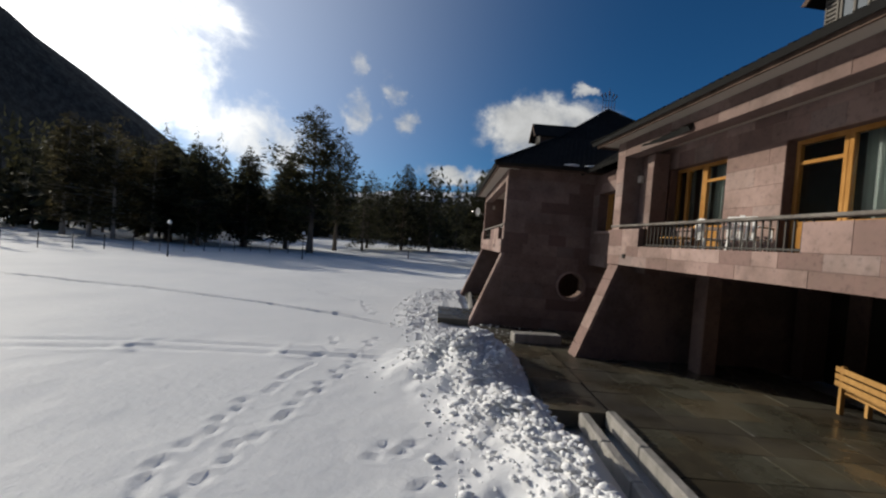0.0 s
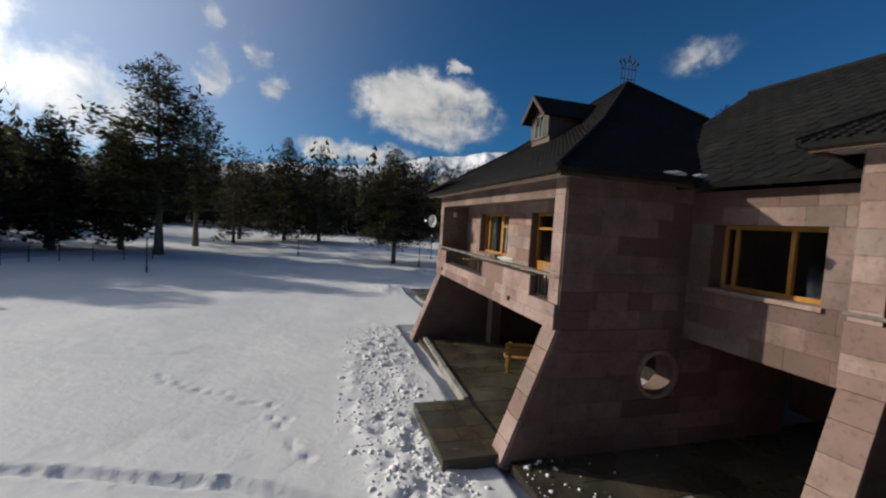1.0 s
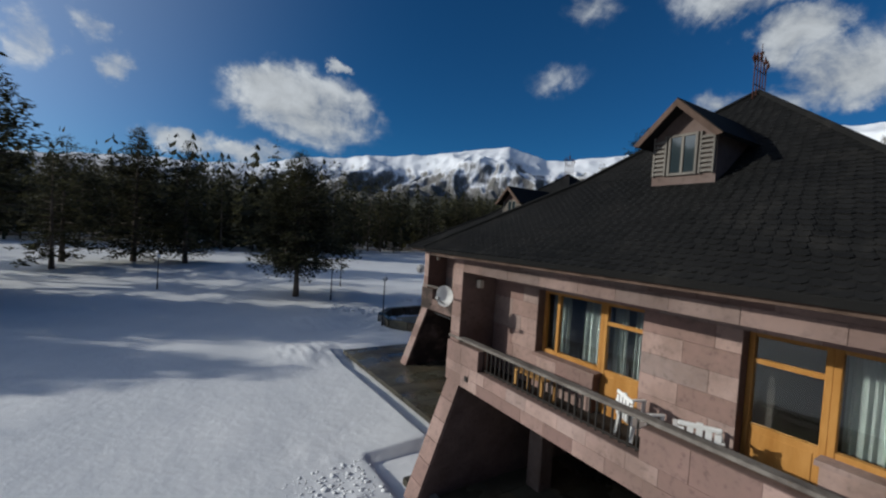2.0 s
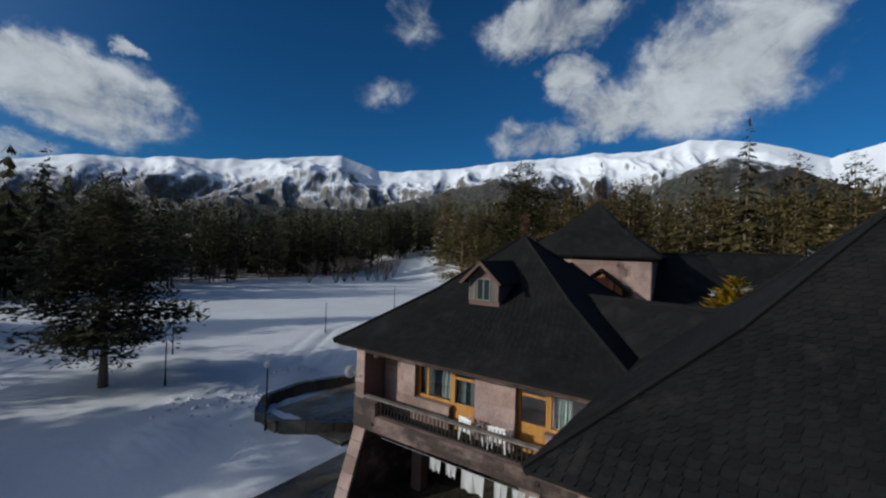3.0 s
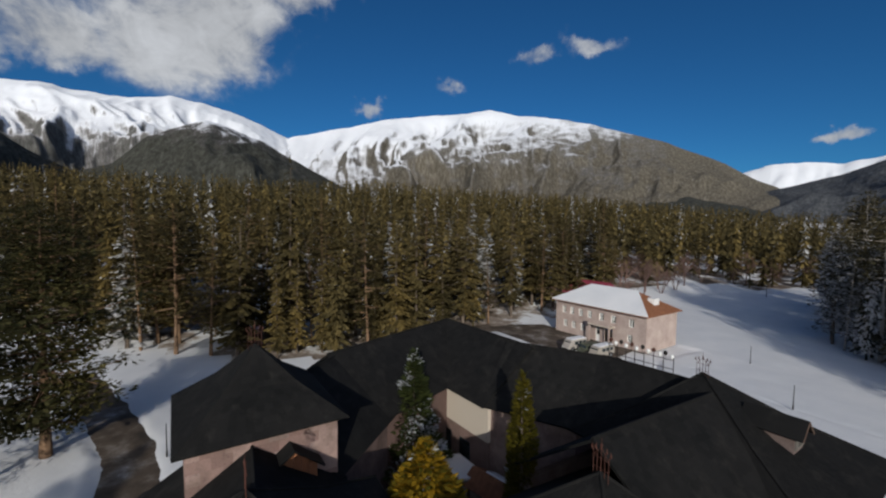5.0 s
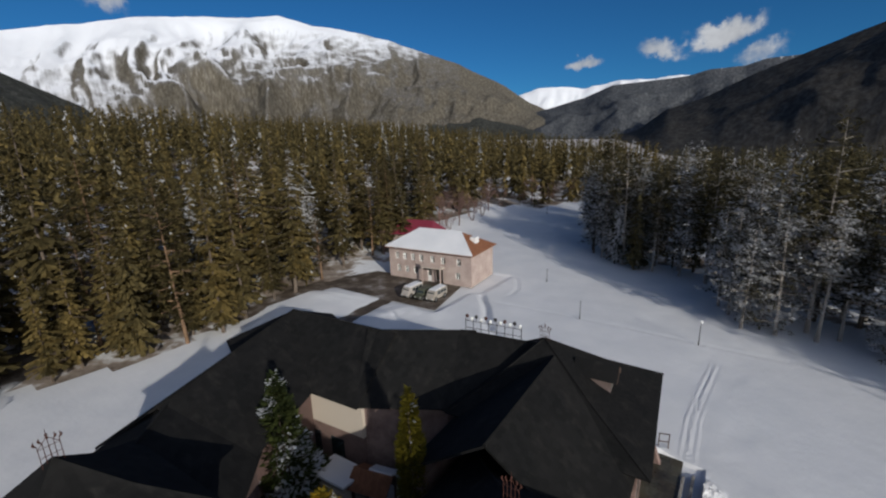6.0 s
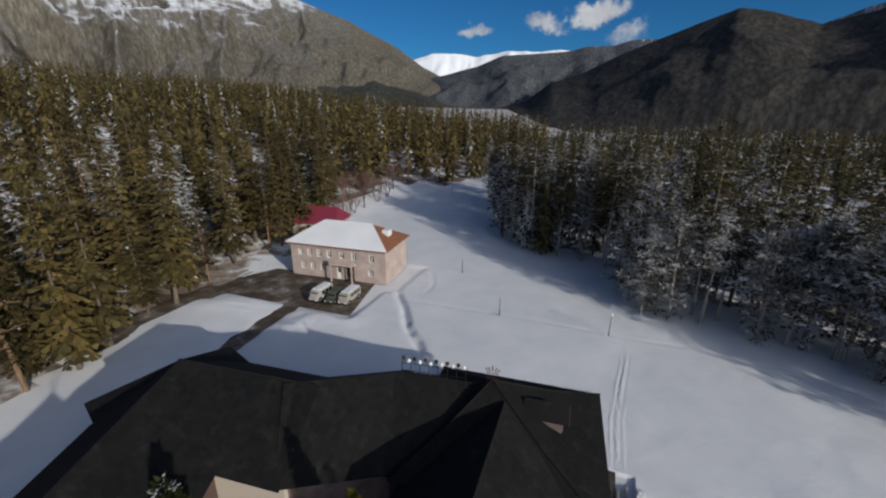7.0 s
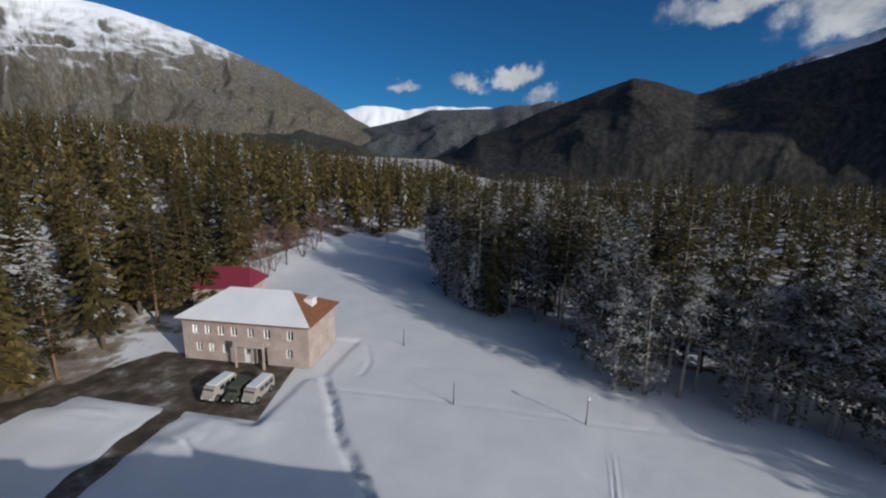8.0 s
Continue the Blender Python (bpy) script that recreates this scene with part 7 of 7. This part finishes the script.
def washing():
    W = empty("washing_line", front_pose("C"), "white washing hung on a line under the balcony", "laundry")
    bm = bmesh.new()
    add_tube(bm, (1.2, -0.1, 2.38), (6.9, -0.1, 2.36), 0.008, 0.008, 4)
    part("line", bm, STEEL, W)
    r = random.Random(4)
    x = 3.0
    while x < 6.4:
        w, h = r.uniform(0.25, 0.7), r.uniform(0.3, 0.55)
        bm = bmesh.new()
        k = 8
        top = [bm.verts.new((x + w * i / k, -0.1 + 0.02 * math.sin(i), 2.37)) for i in range(k + 1)]
        low = [bm.verts.new((x + w * i / k, -0.1 + 0.05 * math.sin(i * 1.4), 2.37 - h)) for i in range(k + 1)]
        for i in range(k):
            bm.faces.new((top[i], top[i + 1], low[i + 1], low[i]))
        bmesh.ops.solidify(bm, geom=bm.faces[:], thickness=0.006)
        part("cloth", bm, WHITE, W)
        x += w + r.uniform(0.05, 0.35)


washing()


def bench(M, label):
    B = empty("bench", M, label, "bench", "wooden benches")
    for i in range(4):
        part("seat_slat", box_bm(-0.8, 0.8, -0.24 + i * 0.12, -0.14 + i * 0.12, 0.40, 0.435, bevel=0.006), WOOD, B)
    for i in range(3):
        part("back_slat", box_bm(-0.8, 0.8, 0.27, 0.30, 0.52 + i * 0.13, 0.62 + i * 0.13, bevel=0.006), WOOD, B)
    for s in (-1, 1):
        bm = bmesh.new()
        add_box(bm, s * 0.68 - 0.04, s * 0.68 + 0.04, -0.24, -0.16, 0, 0.40)
        add_box(bm, s * 0.68 - 0.04, s * 0.68 + 0.04, 0.2, 0.27, 0, 0.9)
        add_box(bm, s * 0.68 - 0.04, s * 0.68 + 0.04, -0.24, 0.2, 0.33, 0.399)
        part("bench_end", bm, WOOD, B)


bench(pose(7.75, 6.8, 0.04, 0, 0, 75), "varnished orange wooden bench on the terrace")
bench(pose(4.0, 17.9, 0.04, 0, 0, 160), "varnished orange wooden bench on the terrace")


def wall_box(n, x):
    bx = empty("wall_lamp", front_pose(n) @ pose(x, 0.36, 4.55), "small pale wall lamp in the balcony corner", "lamp")
    part("lamp_box", box_bm(0, 0.14, -0.02, 0.1, 0, 0.18, bevel=0.015), CREAM, bx)


for n in "ABC":
    wall_box(n, 0.36)


# ---- roof rack with lamps on the southern range ----
def roof_rack():
    R = empty("roof_rack", pose(11.6, 7.25, 8.5, 0, 0, 9), "iron rack with white and dark ornaments on the ridge", "rack")
    for k in range(8):
        bm = bmesh.new()
        add_tube(bm, (k * 0.5, 0, -0.4), (k * 0.5, 0, 0.75), 0.022)
        part("post", bm, IRON, R)
    for z in (0.15, 0.6):
        bm = bmesh.new()
        add_tube(bm, (0, 0, z), (3.5, 0, z), 0.018)
        part("rail", bm, IRON, R)
    r = random.Random(8)
    for k in range(12):
        bm = bmesh.new()
        x = 0.1 + k * 0.3
        z = (0.78, 0.92)[k % 2]
        bmesh.ops.create_icosphere(bm, subdivisions=2, radius=0.11, matrix=Matrix.Translation((x, r.uniform(-0.04, 0.04), z)) @ Matrix.Diagonal((1, 0.8, 1.15, 1)))
        add_tube(bm, (x, 0, 0.6), (x, 0, z), 0.012, 0.012, 5)
        part("ornament", bm, (WHITE, IRON, RUST)[(0, 1, 0, 2)[k % 4]], R)


roof_rack()


def stand():
    N = empty("notice_stand", pose(4.3, 0.7, -0.05, 0, 0, 20), "small dark wooden frame stand in the snow", "stand")
    for s in (-1, 1):
        part("leg", box_bm(s * 0.3 - 0.03, s * 0.3 + 0.03, -0.03, 0.03, -0.1, 1.0, bevel=0.008), WOOD_DARK, N)
    for z in (0.35, 0.92):
        part("bar", box_bm(-0.268, 0.268, -0.025, 0.025, z, z + 0.07, bevel=0.008), WOOD_DARK, N)


stand()

# ---- courtyard ----
def dense_tree(name, x, y, h, r, seed, label, leaf, sprays, size, outline, foot=0.2):
    """A close-grown conifer: short sprays standing out of a lumpy cone. outline(t): its radius from foot to tip."""
    q = np.random.default_rng(seed)
    T = empty(name, pose(x, y, float(lie(x, y)) - 0.05, 0, 0, (seed * 77) % 360), label, "tree")
    part("trunk", trunk_bm(h * 0.95, h * 0.016, seed, 0, 0, 0.0), BARK, T)
    V, F = [], []
    lump = q.uniform(0, 6.28, 6)
    for i in range(sprays):
        # more sprays where the crown is wide
        t = q.uniform()
        while q.uniform() > outline(t) + 0.12:
            t = q.uniform()
        a = q.uniform(0, 6.28)
        wave = 1 + 0.09 * math.sin(3 * a + lump[0] + 9 * t) + 0.07 * math.sin(5 * a + lump[1] - 17 * t) + 0.06 * math.sin(31 * t + 2 * a + lump[2])
        R = r * outline(t) * wave * (1 - 0.45 * q.uniform() ** 2.2) + 0.03
        ca, sa = math.cos(a), math.sin(a)
        o = np.array([ca * R, sa * R, h * (foot / h + (1 - foot / h) * t)])
        k = size * q.uniform(0.6, 1.3)
        out = np.array([ca, sa, q.uniform(-0.2, 0.9)]) * k
        side = np.array([-sa, ca, q.uniform(-0.5, 0.5)]) * k * 0.38
        n = len(V)
        V += [tuple(o - out * 0.6), tuple(o - side), tuple(o + out), tuple(o + side)]
        F.append((n, n + 1, n + 2, n + 3))
    mesh_object("crown", V, F, leaf, T)
    return T


dense_tree("cypress", 12.85, 16.0, 9.8, 0.62, 61, "narrow yellow-green columnar cypress in the courtyard", make_leaf("cypress_scales", (0.085, 0.080, 0.008), (0.24, 0.19, 0.02), 0.16), 4200, 0.17, lambda t: 0.86 * min(1, 0.7 + t * 2.5) * min(1, (1 - t) * 3.2) ** 0.7)
dense_tree("spruce_tree", 20.4, 17.6, 8.8, 2.6, 62, "green spruce with snow on its boughs in the courtyard", make_leaf("young_spruce", (0.035, 0.05, 0.018), (0.11, 0.13, 0.035), 0.28), 7000, 0.25, lambda t: (1 - t) ** 0.9 * (0.86 + 0.14 * math.cos(t * 48)))
dense_tree("thuja", 13.4, 20.4, 7.6, 2.5, 63, "bushy golden conifer in the courtyard", GOLD, 8500, 0.21, lambda t: min(1, 0.78 + t) * (1 - t ** 1.6) ** 0.8)


def arbour():
    A = empty("garden_arbour", pose(16.6, 14.9, 0, 0, 0, 15), "small brown arbour with snow on its roof", "arbour")
    for sx in (-1, 1):
        for sy in (-1, 1):
            part("post", box_bm(sx * 0.9 - 0.06, sx * 0.9 + 0.06, sy * 0.7 - 0.06, sy * 0.7 + 0.06, 0, 2.1), WOOD_DARK, A)
    bm = bmesh.new()
    for s in (-1, 1):
        slab(bm, [(-1.2, s * 1.0, 2.0), (1.2, s * 1.0, 2.0), (1.2, 0, 2.6), (-1.2, 0, 2.6)], 0.06)
    rf = part("roof", bm, BROWNTILE, A)
    bm = bmesh.new()
    slab(bm, [(-1.2, -1.0, 2.13), (0.4, -1.0, 2.13), (0.3, -0.1, 2.66), (-1.1, -0.1, 2.66)], 0.1)
    part("snow_cover", bm, SNOW, rf)


arbour()


def snowy_roof(x, y, turn, w, d, z, label):
    S = empty("courtyard_shed", pose(x, y, 0, 0, 0, turn), label, "shed")
    part("wall", box_bm(-w / 2 + 0.15, w / 2 - 0.15, -d / 2 + 0.15, d / 2 - 0.15, -0.1, z - 0.1), CREAM, S)
    bm = bmesh.new()
    slab(bm, [(-w / 2, -d / 2, z), (w / 2, -d / 2, z), (w / 2, d / 2, z + 0.45), (-w / 2, d / 2, z + 0.45)], 0.1)
    rf = part("roof", bm, STEEL, S)
    bm = bmesh.new()
    slab(bm, [(-w / 2, -d / 2, z + 0.12), (w / 2, -d / 2, z + 0.12), (w / 2, d / 2, z + 0.57), (-w / 2, d / 2, z + 0.57)], 0.11)
    part("snow_cover", bm, SNOW, rf)


snowy_roof(16.2, 19.5, 30, 2.4, 3.6, 2.2, "low courtyard shed with a snow-covered lean-to roof")
snowy_roof(18.6, 15.6, 5, 2.6, 2.0, 1.9, "low courtyard shed with a snow-covered lean-to roof")
ground_yard = mesh_object("courtyard_snow", [(11.5, 12.5, -0.02), (22, 13.5, -0.02), (22, 20, -0.02), (17, 23.5, -0.02), (11.5, 22.5, -0.02)], [(0, 1, 2, 3, 4)], SNOW)
tagged(ground_yard, "trodden snow on the courtyard floor", "courtyard", kind="structure")


def gable_hood():
    """Brown boarded gable that leans against the tower above the northern range."""
    G = empty("gable_hood", pose(15.7, 25.1, 5.6, 0, 0, 94), "rust-brown boarded gable below the tower", "gable")
    for i in range(6):
        u = -0.9 + 0.3 * i
        top = 1.75 - abs(u + 0.15) * 0.75
        part("board", box_bm(u + 0.008, u + 0.292, 0.55, 0.6, 0, top, bevel=0.006), BROWNTILE, G)
    part("core", box_bm(-0.88, 0.88, -0.2, 0.54, 0, 1.0), WOOD_DARK, G)
    bm = bmesh.new()
    for s in (-1, 1):
        slab(bm, [(s * 1.15, -0.2, 0.98), (s * 1.15, 0.8, 0.98), (0, 0.8, 1.86), (0, -0.2, 1.86)], 0.07)
    part("hood_roof", bm, ROOF, G)


gable_hood()


def snow_machine():
    S = empty("snow_blower", pose(25.6, 32.4, 0.05, 0, 0, 20), "small red snow machine parked on the drive", "machine")
    part("body", box_bm(-0.5, 0.5, -0.35, 0.35, 0.25, 0.8, bevel=0.06), material("red_paint", (0.32, 0.05, 0.025), 0.5), S)
    part("blade", box_bm(0.5, 0.62, -0.5, 0.5, 0.02, 0.5, bevel=0.02), IRON, S)
    for s in (-1, 1):
        bm = bmesh.new()
        bmesh.ops.create_cone(bm, cap_ends=True, segments=16, radius1=0.25, radius2=0.25, depth=0.16, matrix=Matrix.Translation((-0.15, s * 0.42, 0.25)) @ Matrix.Rotation(radians(90), 4, "X"))
        part("wheel", bm, IRON, S)
    bm = bmesh.new()
    add_tube(bm, (-0.5, -0.25, 0.7), (-1.0, -0.25, 1.05), 0.02)
    add_tube(bm, (-0.5, 0.25, 0.7), (-1.0, 0.25, 1.05), 0.02)
    add_tube(bm, (-1.0, -0.25, 1.05), (-1.0, 0.25, 1.05), 0.02)
    part("handle", bm, STEEL, S)


snow_machine()
